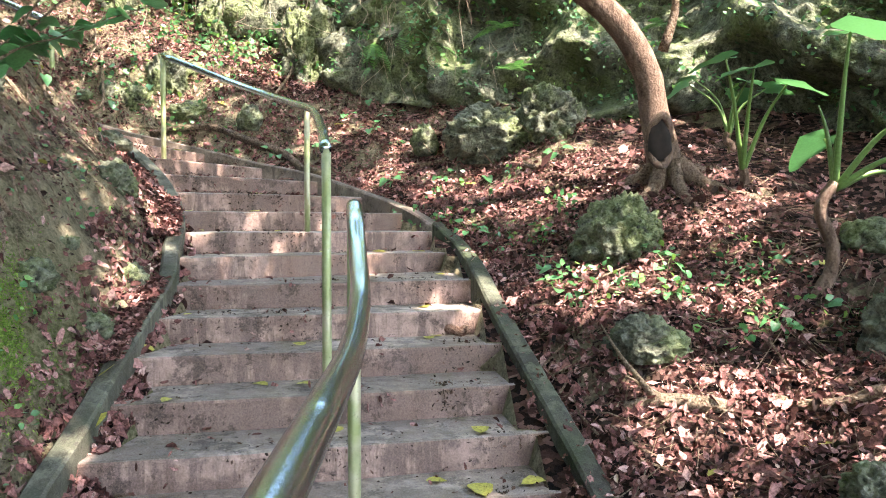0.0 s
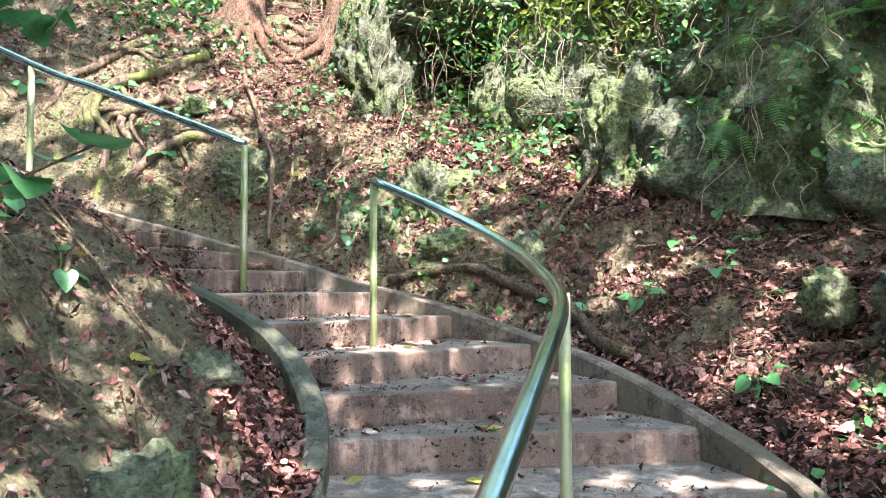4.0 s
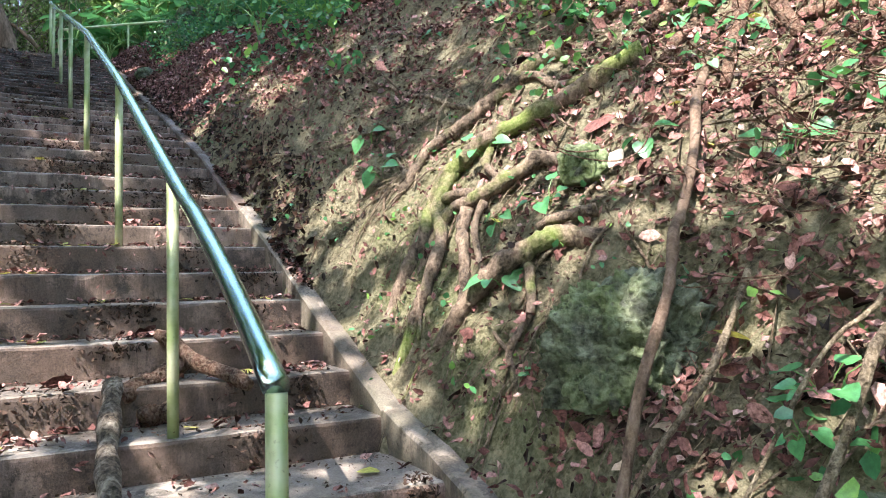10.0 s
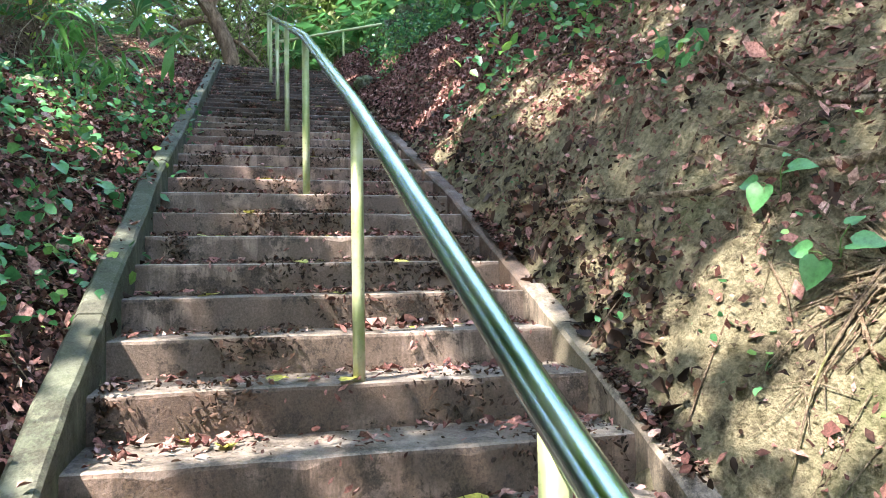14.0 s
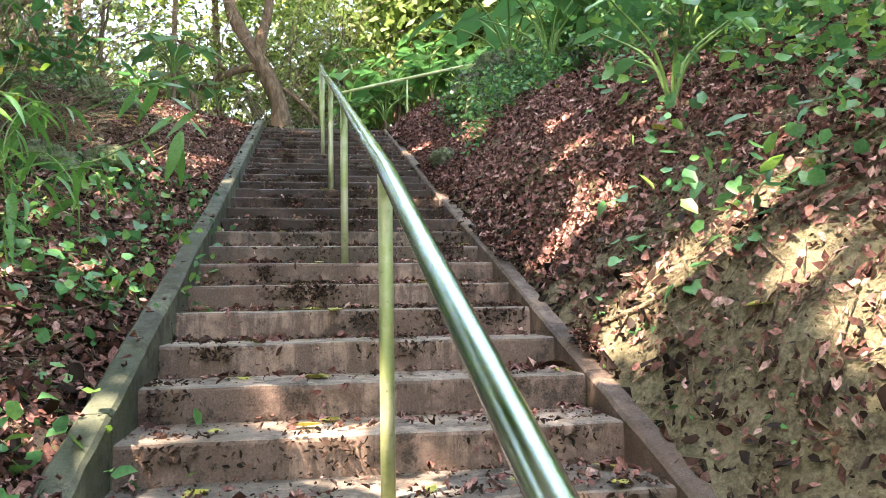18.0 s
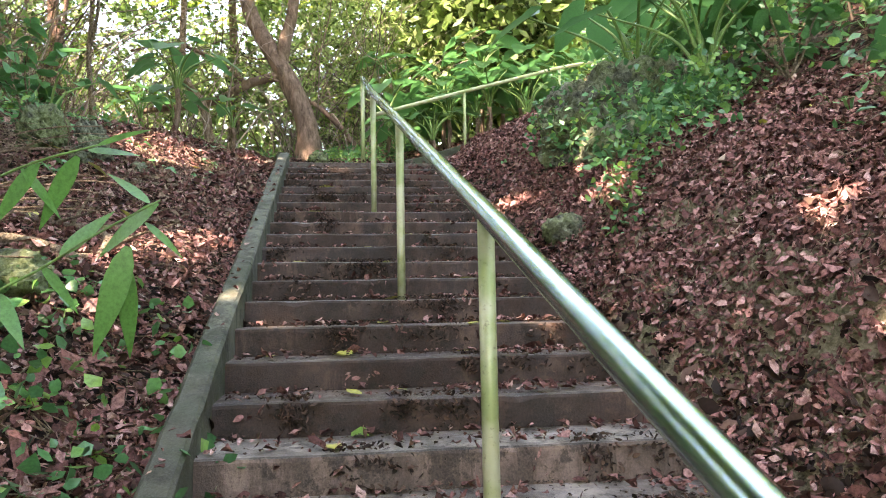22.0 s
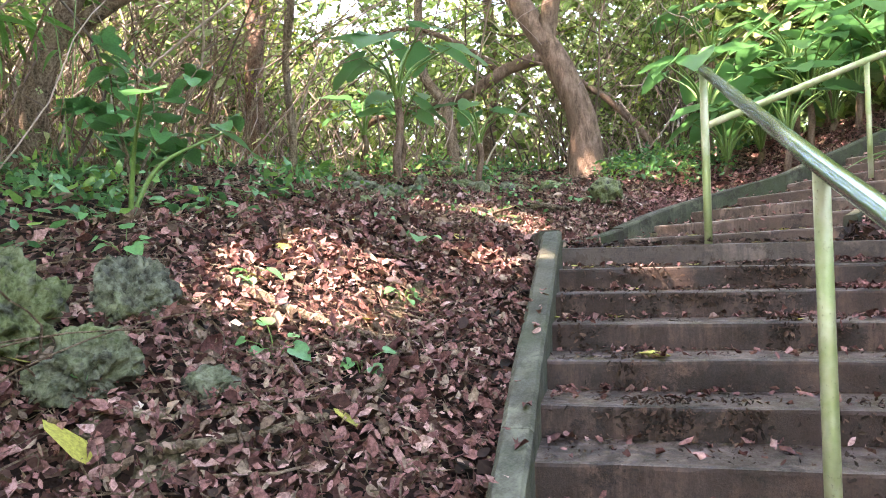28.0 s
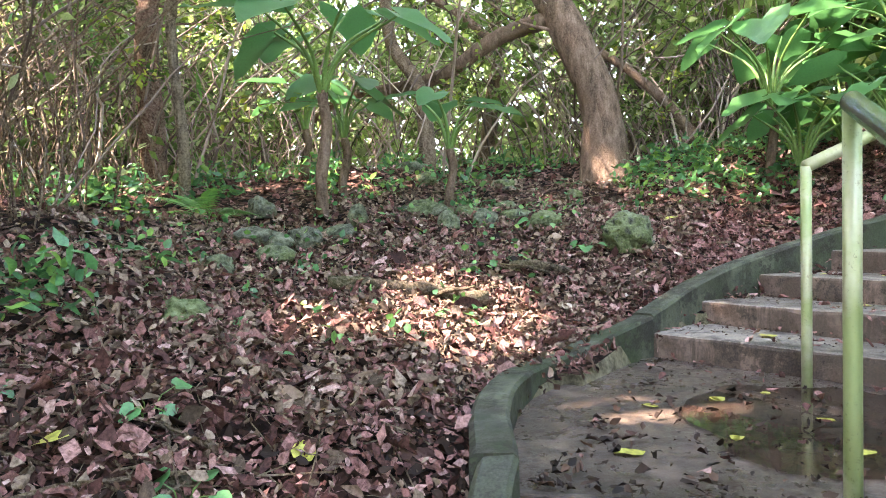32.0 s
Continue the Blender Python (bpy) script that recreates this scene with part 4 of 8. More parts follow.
rock("pale grey pitted limestone rock", -1.95, 8.65, 0.17, 0.15, 0.2, 18, 0.35, 4, 0, 1.0)
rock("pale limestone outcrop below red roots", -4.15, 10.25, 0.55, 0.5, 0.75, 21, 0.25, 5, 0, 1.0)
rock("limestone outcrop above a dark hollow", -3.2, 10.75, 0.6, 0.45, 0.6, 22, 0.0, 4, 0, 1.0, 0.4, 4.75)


def rock_at(label, x, y, z, rx, ry, rz, seed, detail=4, turn=0, pits=1.0, knob=0.3):
    """A rock about the middle (x, y, z) with the given half sizes, partly sunk in the bank."""
    ob = new("rock", rock_mesh(seed, rx, ry, rz, detail, pits, knob))
    ob.matrix_basis = pose(x, y, z, 0, 0, turn)
    return tagged(ob, label, "rock", "limestone rocks")


rock_at("tall mossy limestone boulder beside the stairs", -3.0, 9.03, 3.0, 0.21, 0.2, 0.35, 14, 6, 30, 1.3)
rock_at("dark pitted limestone rock at the foot of a boulder", -3.26, 8.74, 2.7, 0.2, 0.16, 0.2, 15, 5, 10, 1.3)
rock_at("flat mossy limestone rock at the foot of a boulder", -2.66, 8.76, 2.62, 0.23, 0.16, 0.12, 16, 4, 40)
rock_at("mossy limestone boulder held by roots", -4.54, 8.61, 3.24, 0.27, 0.2, 0.26, 19, 6, 62, 1.2)
rock_at(MOSSY, -3.56, 8.74, 2.84, 0.13, 0.12, 0.12, 17)
rock_at(MOSSY, -3.76, 8.5, 2.78, 0.08, 0.07, 0.07, 32)
rock_at("dark mossy rock among creepers", -2.75, 9.25, 3.18, 0.15, 0.13, 0.12, 33)
rock_at("round mossy lump of rock", -3.45, 9.4, 3.48, 0.14, 0.12, 0.11, 34)
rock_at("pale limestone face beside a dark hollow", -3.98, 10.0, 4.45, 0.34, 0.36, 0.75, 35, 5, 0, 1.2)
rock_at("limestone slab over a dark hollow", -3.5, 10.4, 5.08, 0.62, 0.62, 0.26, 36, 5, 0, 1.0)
rock_at("small dark porous rock on the leafy slope", 0.05, 7.95, 2.2, 0.12, 0.12, 0.17, 37, 4, 0, 1.2)
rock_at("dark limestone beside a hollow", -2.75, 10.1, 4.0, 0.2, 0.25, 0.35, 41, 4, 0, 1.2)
rock_at("mossy limestone rock stuck in the earth bank", -2.15, 5.12, 1.62, 0.17, 0.17, 0.14, 38, 5, 20, 1.2)
rock_at("mossy limestone rock stuck in the earth bank", -2.2, 4.6, 1.6, 0.1, 0.09, 0.1, 39)
rock_at("mossy limestone rock in the earth bank under roots", -2.7, 4.5, 2.2, 0.17, 0.15, 0.13, 40)
for i, (x, y, z, r) in enumerate(((-1.95, 3.7, 1.08, 0.1), (-1.76, 3.96, 0.79, 0.085), (-1.94, 4.05, 1.24, 0.055), (-1.8, 4.55, 1.02, 0.095))):
    rock_at("pale mossy limestone lump in the earth bank", x, y, z, r * 1.15, r, r * 0.9, 80 + i, 4, 50 * i, 1.4, 0.4)
rock("small dark rock on the bank", -5.35, 8.75, 0.16, 0.14, 0.13, 23)
rock("mossy limestone rock among leaves", -14.55, 0.9, 0.26, 0.22, 0.26, 24, 0.35, 5, 0, 1.5, 0.5)
rock(MOSSY, -15.02, 0.98, 0.2, 0.16, 0.19, 25, 0.35, 5, 0, 1.5, 0.5)
rock(MOSSY, -14.62, 1.27, 0.19, 0.15, 0.15, 26, 0.35, 5, 0, 1.5, 0.5)
rock(MOSSY, -14.95, 1.5, 0.12, 0.1, 0.07, 27, 0.3)
rock("mossy flat rock beside the upper stairs", -20.6, 1.15, 0.28, 0.2, 0.16, 28, 0.35)
rock_at("dark mossy limestone outcrop under broad leaves", -16.4, 5.25, 7.95, 0.62, 0.34, 0.36, 51, 5, -10, 1.2)
rock_at("dark mossy limestone outcrop beside the upper bank", -17.25, 5.1, 8.35, 0.42, 0.3, 0.34, 52, 5, 20, 1.2)
rock_at("dark mossy limestone outcrop beside the leafy bank", -15.55, 5.5, 7.65, 0.36, 0.26, 0.26, 53, 4, 40, 1.2)
rock_at("mossy limestone rock sunk in dead leaves", -14.6, 5.06, 6.9, 0.2, 0.16, 0.14, 54, 4, 10, 1.0)
rock("mossy limestone outcrop on the bank under broad leaves", -16.2, 5.7, 0.75, 0.6, 0.55, 29, 0.4, 5, 0, 0.8)
rock(MOSSY, -15.5, 5.4, 0.3, 0.25, 0.2, 30, 0.35)
for i in range(26):
    a, d = rng.uniform(0, 6.28), rng.random()
    x, y = -20.6 + 2.2 * d * math.cos(a), -0.7 + 1.5 * d * math.sin(a)
    rock("small mossy rock among dead leaves", x, y, *(rng.uniform(0.07, 0.2, 2)), rng.uniform(0.06, 0.12), 60 + i, 0.3, 3, rng.uniform(0, 360))
for x, y, s in ((-12.2, 2.6, 0.2), (-11.7, 2.4, 0.25), (-2.35, 5.7, 0.14), (2.9, 4.6, 0.2), (-9.6, 3.3, 0.15), (-18.2, -0.3, 0.1), (-17.6, 0.2, 0.12), (-16.4, 6.4, 0.3)):
    rock("half-buried mossy limestone rock", x, y, s * 1.2, s, s * 0.7, int(x * -10 + 90), 0.3, 4, x * 50)

# ---- roots ----
def on_ground(points, lift=0.0):
    a = np.array([(p[0], p[1]) for p in points])
    z = ground_at(a[:, 0], a[:, 1])
    return [Vector((p[0], p[1], zz + lift + (p[2] if len(p) > 2 else 0))) for p, zz in zip(points, z)]


def draped(points, lift, steps=5):
    """A curve over plan points that follows the ground; a third number lifts the point."""
    flat = spline([(p[0], p[1], p[2] if len(p) > 2 else 0) for p in points], steps)
    return on_ground([(p.x, p.y, p.z) for p in flat], lift)


def root(parent, points, r0, r1, seed, mat, lift=0.0, name="root"):
    c = draped(points, lift)
    n = len(c)
    rnd = random.Random(seed)
    rad = [(r0 + (r1 - r0) * i / (n - 1)) * (1.0 + 0.16 * rnd.uniform(-1, 1)) for i in range(n)]
    v, f = tube(c, rad, 9, wob=0.11, seed=seed)
    return child(name, mesh_of(name, v, f, mat, True), parent)


fan = thing("root_mass", "thick mossy tree roots spread over a bare earth bank", "roots", at=(0, 0, 0))
for i, (pts, r0, r1, lift) in enumerate([
        ([(-6.15, 8.95), (-6.22, 8.81), (-6.27, 8.7), (-6.32, 8.57, 0.02), (-6.34, 8.46, 0.03), (-6.41, 8.34, 0.03), (-6.46, 8.21, 0.02), (-6.44, 8.13), (-6.42, 8.05, -0.03), (-6.42, 7.98, -0.09)], 0.058, 0.028, 0.03),
        ([(-5.6, 9.2), (-5.76, 8.98), (-5.84, 8.84), (-5.9, 8.73, 0.02), (-5.97, 8.61, 0.04), (-6.02, 8.48, 0.05), (-6.06, 8.38, 0.05), (-6.1, 8.29, 0.04), (-6.14, 8.22, 0.03), (-6.1, 8.15, 0.02), (-5.98, 8.08, 0.01), (-5.95, 8.0, -0.01), (-5.93, 7.93, -0.05), (-5.92, 7.86, -0.12)], 0.064, 0.036, 0.03),
        ([(-6.1, 8.28, 0.03), (-6.08, 8.22, 0.04), (-6.01, 8.16, 0.05), (-5.82, 8.14, 0.05), (-5.73, 8.06, 0.03), (-5.7, 7.99, 0.01), (-5.66, 7.93, -0.03), (-5.64, 7.86, -0.1)], 0.042, 0.03, 0.03),
        ([(-5.5, 8.78, -0.05), (-5.61, 8.64, 0.03), (-5.65, 8.56, 0.05), (-5.69, 8.47, 0.07), (-5.73, 8.38, 0.07), (-5.8, 8.29, 0.06), (-5.88, 8.23, 0.05), (-5.92, 8.17, 0.02), (-5.9, 8.1, -0.03), (-5.88, 8.02, -0.1)], 0.048, 0.028, 0.03),
        ([(-5.8, 8.28, 0.04), (-5.76, 8.24, 0.05), (-5.65, 8.22, 0.05), (-5.55, 8.2, 0.0), (-5.5, 8.17, -0.05), (-5.46, 8.12, -0.12)], 0.038, 0.022, 0.025),
        ([(-5.73, 8.35, 0.05), (-5.69, 8.29, 0.05), (-5.57, 8.27, 0.04), (-5.46, 8.27, 0.0), (-5.36, 8.26, -0.06)], 0.024, 0.01, 0.02),
        ([(-5.02, 8.7, -0.06), (-5.15, 8.55, 0.03), (-5.2, 8.45, 0.07), (-5.26, 8.36, 0.09), (-5.34, 8.26, 0.08), (-5.4, 8.18, 0.04), (-5.47, 8.1, -0.03), (-5.52, 8.03, -0.12)], 0.056, 0.042, 0.03),
        ([(-5.18, 8.41, 0.06), (-5.11, 8.39, 0.06), (-5.04, 8.37, 0.05), (-5.02, 8.32, 0.04), (-5.01, 8.26, 0.03), (-4.92, 8.25, 0.0), (-4.8, 8.23, -0.06)], 0.026, 0.012, 0.02),
        ([(-5.01, 8.27, 0.02), (-5.09, 8.25, 0.03), (-5.18, 8.24, 0.02)], 0.014, 0.008, 0.01),
        ([(-5.1, 8.7), (-5.19, 8.55, 0.05), (-5.26, 8.48, 0.05)], 0.03, 0.02, 0.05),
        ([(-6.02, 8.47), (-5.9, 8.41, 0.04), (-5.8, 8.42, 0.05), (-5.68, 8.5, 0.04)], 0.026, 0.02, 0.02),
        ([(-6.0, 8.2, 0.05), (-5.9, 8.26, 0.06), (-5.8, 8.32, 0.05)], 0.034, 0.03, 0.03),
        ([(-6.27, 8.7), (-6.14, 8.78, 0.02), (-6.0, 8.86), (-5.8, 9.05)], 0.03, 0.03, 0.02),
        ([(-5.78, 8.12, 0.02), (-5.72, 8.02, 0.02), (-5.6, 7.98)], 0.016, 0.01, 0.02)]):
    root(fan, pts, r0, r1, 1 + i, M_ROOT, lift)

fine_roots = thing("fine_roots", "thin bare rootlets hanging over the earth bank", "roots")
for i in range(30):
    x, y, pts = rng.uniform(-6.8, -4.6), rng.uniform(8.0, 8.9), []
    a = rng.uniform(-2.2, -0.9)
    for j in range(5):
        pts.append((x, y, 0.015 + 0.03 * (j % 2)))
        a += rng.uniform(-0.6, 0.6)
        x, y = x + 0.11 * math.cos(a), y + 0.11 * math.sin(a)
    r0 = rng.uniform(0.003, 0.010)
    root(fine_roots, pts, r0, r0 * 0.5, 900 + i, M_TWIG if i % 3 else M_ROOT, 0.008)

for i in range(34):
    a = rng.uniform(-0.5, 1.0)
    x0, y0, L = -6.43 + rng.normal() * 0.03, 8.08 + rng.normal() * 0.04, rng.uniform(0.18, 0.42)
    pts = [(x0 + L * q * math.cos(3.7 + a), y0 + L * q * math.sin(3.7 + a), 0.02 + 0.02 * math.sin(5 * q + i)) for q in (0, 0.35, 0.7, 1.0)]
    root(fine_roots, pts, rng.uniform(0.003, 0.009), 0.002, 950 + i, M_TWIG, 0.01)

bank_roots = thing("bank_roots", "thin bare roots hanging out of the earth bank", "roots")
for i in range(16):
    idx = np.flatnonzero((LK >= 1) & (LK <= 12))
    k = rng.choice(idx)
    d = rng.uniform(1.45, 2.0)
    x, y, pts = LINE[k, 0] - way[k, 1] * d, LINE[k, 1] + way[k, 0] * d, []
    a = rng.uniform(2.2, 4.2)
    for j in range(5):
        pts.append((x, y, 0.02 + 0.04 * (j % 2)))
        a += rng.uniform(-0.7, 0.7)
        x, y = x + 0.22 * math.cos(a), y + 0.22 * math.sin(a)
    r0 = rng.uniform(0.003, 0.010)
    root(bank_roots, pts, r0, r0 * 0.8, 600 + i, M_TWIG, 0.01)
for i, (pts, r0, r1) in enumerate([([(-2.72, 4.19), (-2.5, 4.29, 0.05), (-2.4, 4.42, 0.04), (-2.28, 4.45)], 0.017, 0.01), ([(-2.34, 3.62, 0.04), (-2.21, 3.66, 0.05), (-2.12, 3.68, 0.04), (-2.06, 3.73)], 0.024, 0.013),
                                   ([(-2.07, 3.7), (-2.06, 3.65, 0.05), (-2.0, 3.55, 0.04), (-1.96, 3.39)], 0.012, 0.006), ([(-2.07, 3.33), (-2.05, 3.44, 0.04), (-2.03, 3.53, 0.03)], 0.011, 0.005),
                                   ([(-2.13, 3.87), (-2.08, 3.82, 0.04), (-2.02, 3.82)], 0.007, 0.004), ([(-2.35, 4.52), (-2.2, 4.4, 0.05), (-2.04, 4.37, 0.04), (-1.98, 4.43)], 0.006, 0.003), ([(-2.5, 5.06), (-2.32, 4.97, 0.03)], 0.007, 0.005),
                                   ([(-2.2, 4.2), (-2.1, 4.1, 0.06), (-2.02, 4.12, 0.03)], 0.004, 0.002), ([(-2.15, 4.15), (-2.08, 4.2, 0.05), (-1.98, 4.2, 0.02)], 0.004, 0.002), ([(-2.3, 4.0), (-2.15, 3.95, 0.04), (-2.06, 4.02)], 0.005, 0.003)]):
    root(bank_roots, pts, r0, r1, 640 + i, M_BARK if i < 2 else M_TWIG, 0.012)

red_tree = thing("tree", "tree with red-brown buttress roots on the bank", "tree", at=(0, 0, 0))
rz = float(ground_at(-5.5, 10.1)[0])
for j, (x, y, r0) in enumerate(((-5.75, 9.95, 0.17), (-4.75, 10.45, 0.2))):
    z = float(ground_at(x, y)[0])
    v, f = tube(spline([(x, y, z - 0.2), (x, y + 0.05, z + 0.4), (x + 0.1, y + 0.3, z + 2.0), (x, y + 0.6, z + 4.5)], 4), list(np.linspace(r0 * 1.5, r0 * 0.6, 13)), 12, wob=0.08, seed=j)
    child("trunk", mesh_of("trunk", v, f, M_RED, True), red_tree)
    for i in range(8):
        a = -2.9 + 0.42 * i
        pts = [(x + math.cos(a) * q, y + math.sin(a) * q * 0.9, h) for q, h in ((0.04, 0.55), (0.2, 0.16), (0.42, 0.03), (0.75 + 0.1 * (i % 3), 0.0))]
        root(red_tree, pts, r0 * 0.55, 0.025, 30 + i + 9 * j, M_RED, 0.02)

woody = thing("woody_vine", "brown woody climbing stems hanging down the bank", "vine", at=(0, 0, 0))
for i, (pts, r0) in enumerate([([(-5.25, 9.35), (-5.1, 9.2, 0.02), (-4.9, 9.07, 0.05), (-4.74, 8.95, 0.08), (-4.64, 8.86, 0.14), (-4.5, 8.74, 0.28), (-4.3, 8.6, 0.3), (-4.17, 8.42, 0.2), (-4.1, 8.3, 0.02)], 0.042), ([(-4.3, 8.9, 0.05), (-4.1, 8.6, 0.12), (-4.12, 8.35, 0.05), (-4.15, 8.2)], 0.022),
                               ([(-3.75, 8.95, 0.1), (-3.6, 8.6, 0.16), (-3.55, 8.4, 0.12), (-3.9, 8.25, 0.0)], 0.026), ([(-4.0, 9.4, 0.05), (-3.85, 9.0, 0.1), (-3.8, 8.7, 0.15), (-3.8, 8.4, 0.05)], 0.015),
                               ([(-1.75, 9.9, 0.2), (-1.6, 9.4, 0.15), (-1.8, 8.9, 0.05), (-1.9, 8.6)], 0.03)]):
    root(woody, pts, r0 * 0.62, r0 * 0.4, 70 + i, M_TRUNK if i == 0 else M_TWIG, 0.03, "stem")

# ---- fallen branches and logs ----
def fallen(label, points, r0, r1, seed, mat, lift=None, twigs=0):
    ob = thing("fallen_branch", label, "branch")
    root(ob, points, r0, r1, seed, mat, r0 * 0.7 if lift is None else lift, "stem")
    c = draped(points, r0)
    rnd = random.Random(seed)
    for i in range(max(2, twigs)):
        p = c[rnd.randrange(2, len(c) - 1)]
        pl, rl = limb(rnd, p, (rnd.uniform(-1, 1), rnd.uniform(-1, 1), rnd.uniform(0.05, 0.5)), rnd.uniform(0.2, 0.5), r1 * 0.5, 4)
        v, f = tube(pl, rl, 5)
        child("twig", mesh_of("twig", v, f, mat, True), ob)
    return ob


fallen("long dark rotten branch lying beside the kerb", [(-3.0, 8.38), (-2.72, 8.5), (-2.42, 8.55), (-2.1, 8.5), (-1.75, 8.42), (-1.5, 8.35), (-1.25, 8.1), (-1.05, 7.95)], 0.035, 0.05, 1, M_ROOTDARK, 0.06)
fallen("brown branch along the bank of bare earth", [(-8.31, 7.07), (-7.57, 7.55), (-7.11, 7.87), (-6.86, 8.09), (-6.67, 8.28)], 0.013, 0.021, 2, M_TWIG, None, 3)
fallen("thin branch on the upper bank", [(-7.7, 7.92), (-7.26, 8.15), (-6.74, 8.3), (-6.4, 8.5)], 0.014, 0.02, 3, M_TWIG, None, 2)
fallen("short pale rotten log on dry leaves", [(1.0, 3.62), (1.2, 3.6), (1.45, 3.45)], 0.03, 0.04, 4, M_TWIG, None, 1)
fallen("dark fallen branch on dry leaves", [(1.7, 3.55), (2.1, 3.3), (2.6, 3.15)], 0.025, 0.03, 5, M_BARK, None, 2)
fallen("grey fallen log in front of the trees", [(-18.55, 0.17), (-18.8, 0.42), (-19.0, 0.55), (-19.25, 0.75)], 0.035, 0.042, 6, M_ROOTDARK, 0.075, 3)
fallen("short bent log on dead leaves", [(-19.74, 0.65), (-19.8, 0.8), (-19.87, 1.0)], 0.03, 0.025, 7, M_ROOTDARK, 0.07)
fallen("branch over dead leaves", [(-15.5, 1.0), (-15.7, 1.6), (-16.1, 1.75)], 0.03, 0.015, 8, M_TWIG, None, 3)
fallen("crooked branch over dead leaves", [(-14.6, 1.6), (-15.3, 1.9), (-15.9, 1.7)], 0.02, 0.012, 9, M_TWIG, None, 2)
fallen("crooked brown branch over dead leaves", [(-14.62, 1.45), (-14.75, 1.55), (-14.87, 1.52, 0.02), (-14.97, 1.53)], 0.014, 0.009, 15, M_TWIG, None, 2)
fallen("dark brown branch over dead leaves", [(-14.78, 1.57), (-14.88, 1.62), (-14.97, 1.7, 0.02), (-15.08, 1.82)], 0.016, 0.012, 16, M_BARK, None, 2)
fallen("dead branch leaning on the bank", [(-0.6, 8.7), (0.1, 8.5), (0.7, 8.15, 0.1)], 0.035, 0.02, 10, M_RED, None, 3)
fallen("dead branch on the leafy slope", [(-0.1, 7.9), (0.6, 7.6), (1.3, 7.0)], 0.03, 0.02, 11, M_BARK, None, 3)
fallen("thin branch hanging across the bank", [(-10.3, 6.3), (-9.9, 6.7), (-9.7, 7.1), (-9.6, 7.5)], 0.015, 0.02, 12, M_TWIG, None, 2)
fallen("root-like branch beside a bush", [(-12.5, 2.2), (-12.9, 2.5), (-13.3, 2.3), (-13.4, 1.8)], 0.04, 0.03, 13, M_TWIG, None, 4)
fallen("crooked root at the edge of the bush", [(-13.1, 1.6), (-13.4, 2.0), (-13.5, 2.3)], 0.045, 0.03, 14, M_ROOT)
for i in range(46):
    k = rng.integers(0, len(LINE))
    side_ = rng.choice([-1, 1])
    d = rng.uniform(1.3, 4.0)
    x, y = LINE[k, 0] - way[k, 1] * d * side_, LINE[k, 1] + way[k, 0] * d * side_
    a, L = rng.uniform(0, 6.28), rng.uniform(0.3, 0.9)
    fallen("dry twig on the leaf litter", [(x, y), (x + math.cos(a) * L * .5 + .05, y + math.sin(a) * L * .5), (x + math.cos(a) * L, y + math.sin(a) * L)], 0.012, 0.006, 100 + i, M_TWIG, 0.012, 1)


def log_piece(label, a, b, r0, seed):
    """A broken piece of rotten log lying on the steps, from a to b."""
    a, b = Vector(a), Vector(b)
    pts = [a.lerp(b, t) + Vector((0.012 * math.sin(7 * t + seed), 0.012 * math.cos(6 * t), 0.008 * math.sin(9 * t))) for t in np.linspace(0, 1, 15)]
    n = len(pts)
    rnd = random.Random(seed)
    rad = [r0 * (1 + 0.1 * math.sin(5 * i + seed) + 0.08 * rnd.uniform(-1, 1)) * (0.8 if i in (0, n - 1) else 1) for i in range(n)]
    v, f = tube(pts, rad, 16, wob=0.1, seed=seed)
    ob = new("log", mesh_of("log", v, f, M_RED if seed % 2 else M_LOG, True))
    return tagged(ob, label, "log")


z17 = nose_z(17)
log_piece("mottled grey rotten log lying down the steps", (-5.43, 6.62, 3.1), (-4.55, 6.82, 2.77), 0.04, 2)
log_piece("red-brown broken log piece on a step", (-5.44, 6.65, 3.04), (-5.74, 6.87, 3.14), 0.042, 3)
log_piece("red-brown rotten log against a post", (-5.88, 6.72, 3.28), (-5.47, 7.18, 3.06), 0.034, 5)
log_piece("short broken log stump on a step", (-5.42, 6.74, z17 + 0.045), (-5.5, 6.84, z17 + 0.05), 0.045, 7)
log_piece("small piece of broken bark on a step", (-3.75, 7.55, nose_z(14) + 0.03), (-3.62, 7.72, nose_z(14) + 0.03), 0.03, 9)
log_piece("small piece of rotten wood on a step", (0.15, 4.7, nose_z(3) + 0.035), (0.3, 4.64, nose_z(3) + 0.035), 0.03, 11)

# ---- single trees that stand in view ----
M_TARO = leafy("broad_glossy_leaf", [(0.0, (0.035, 0.12, 0.045)), (0.6, (0.065, 0.2, 0.065)), (1.0, (0.11, 0.28, 0.07))], 0.3, 0.42, 0.6, 0.15)
M_STALK = leafy("green_leaf_stalk", [(0.0, (0.06, 0.14, 0.03)), (1.0, (0.13, 0.22, 0.06))], 0.5)
M_BLADE = leafy("long_green_blade", [(0.0, (0.045, 0.15, 0.035)), (0.6, (0.09, 0.25, 0.055)), (1.0, (0.16, 0.34, 0.08))], 0.35, 0.4, 0.6)
M_DRYSTEM = leafy("dry_vine_stem", [(0.0, (0.07, 0.05, 0.035)), (0.5, (0.17, 0.125, 0.09)), (1.0, (0.38, 0.31, 0.23))], 0.85)

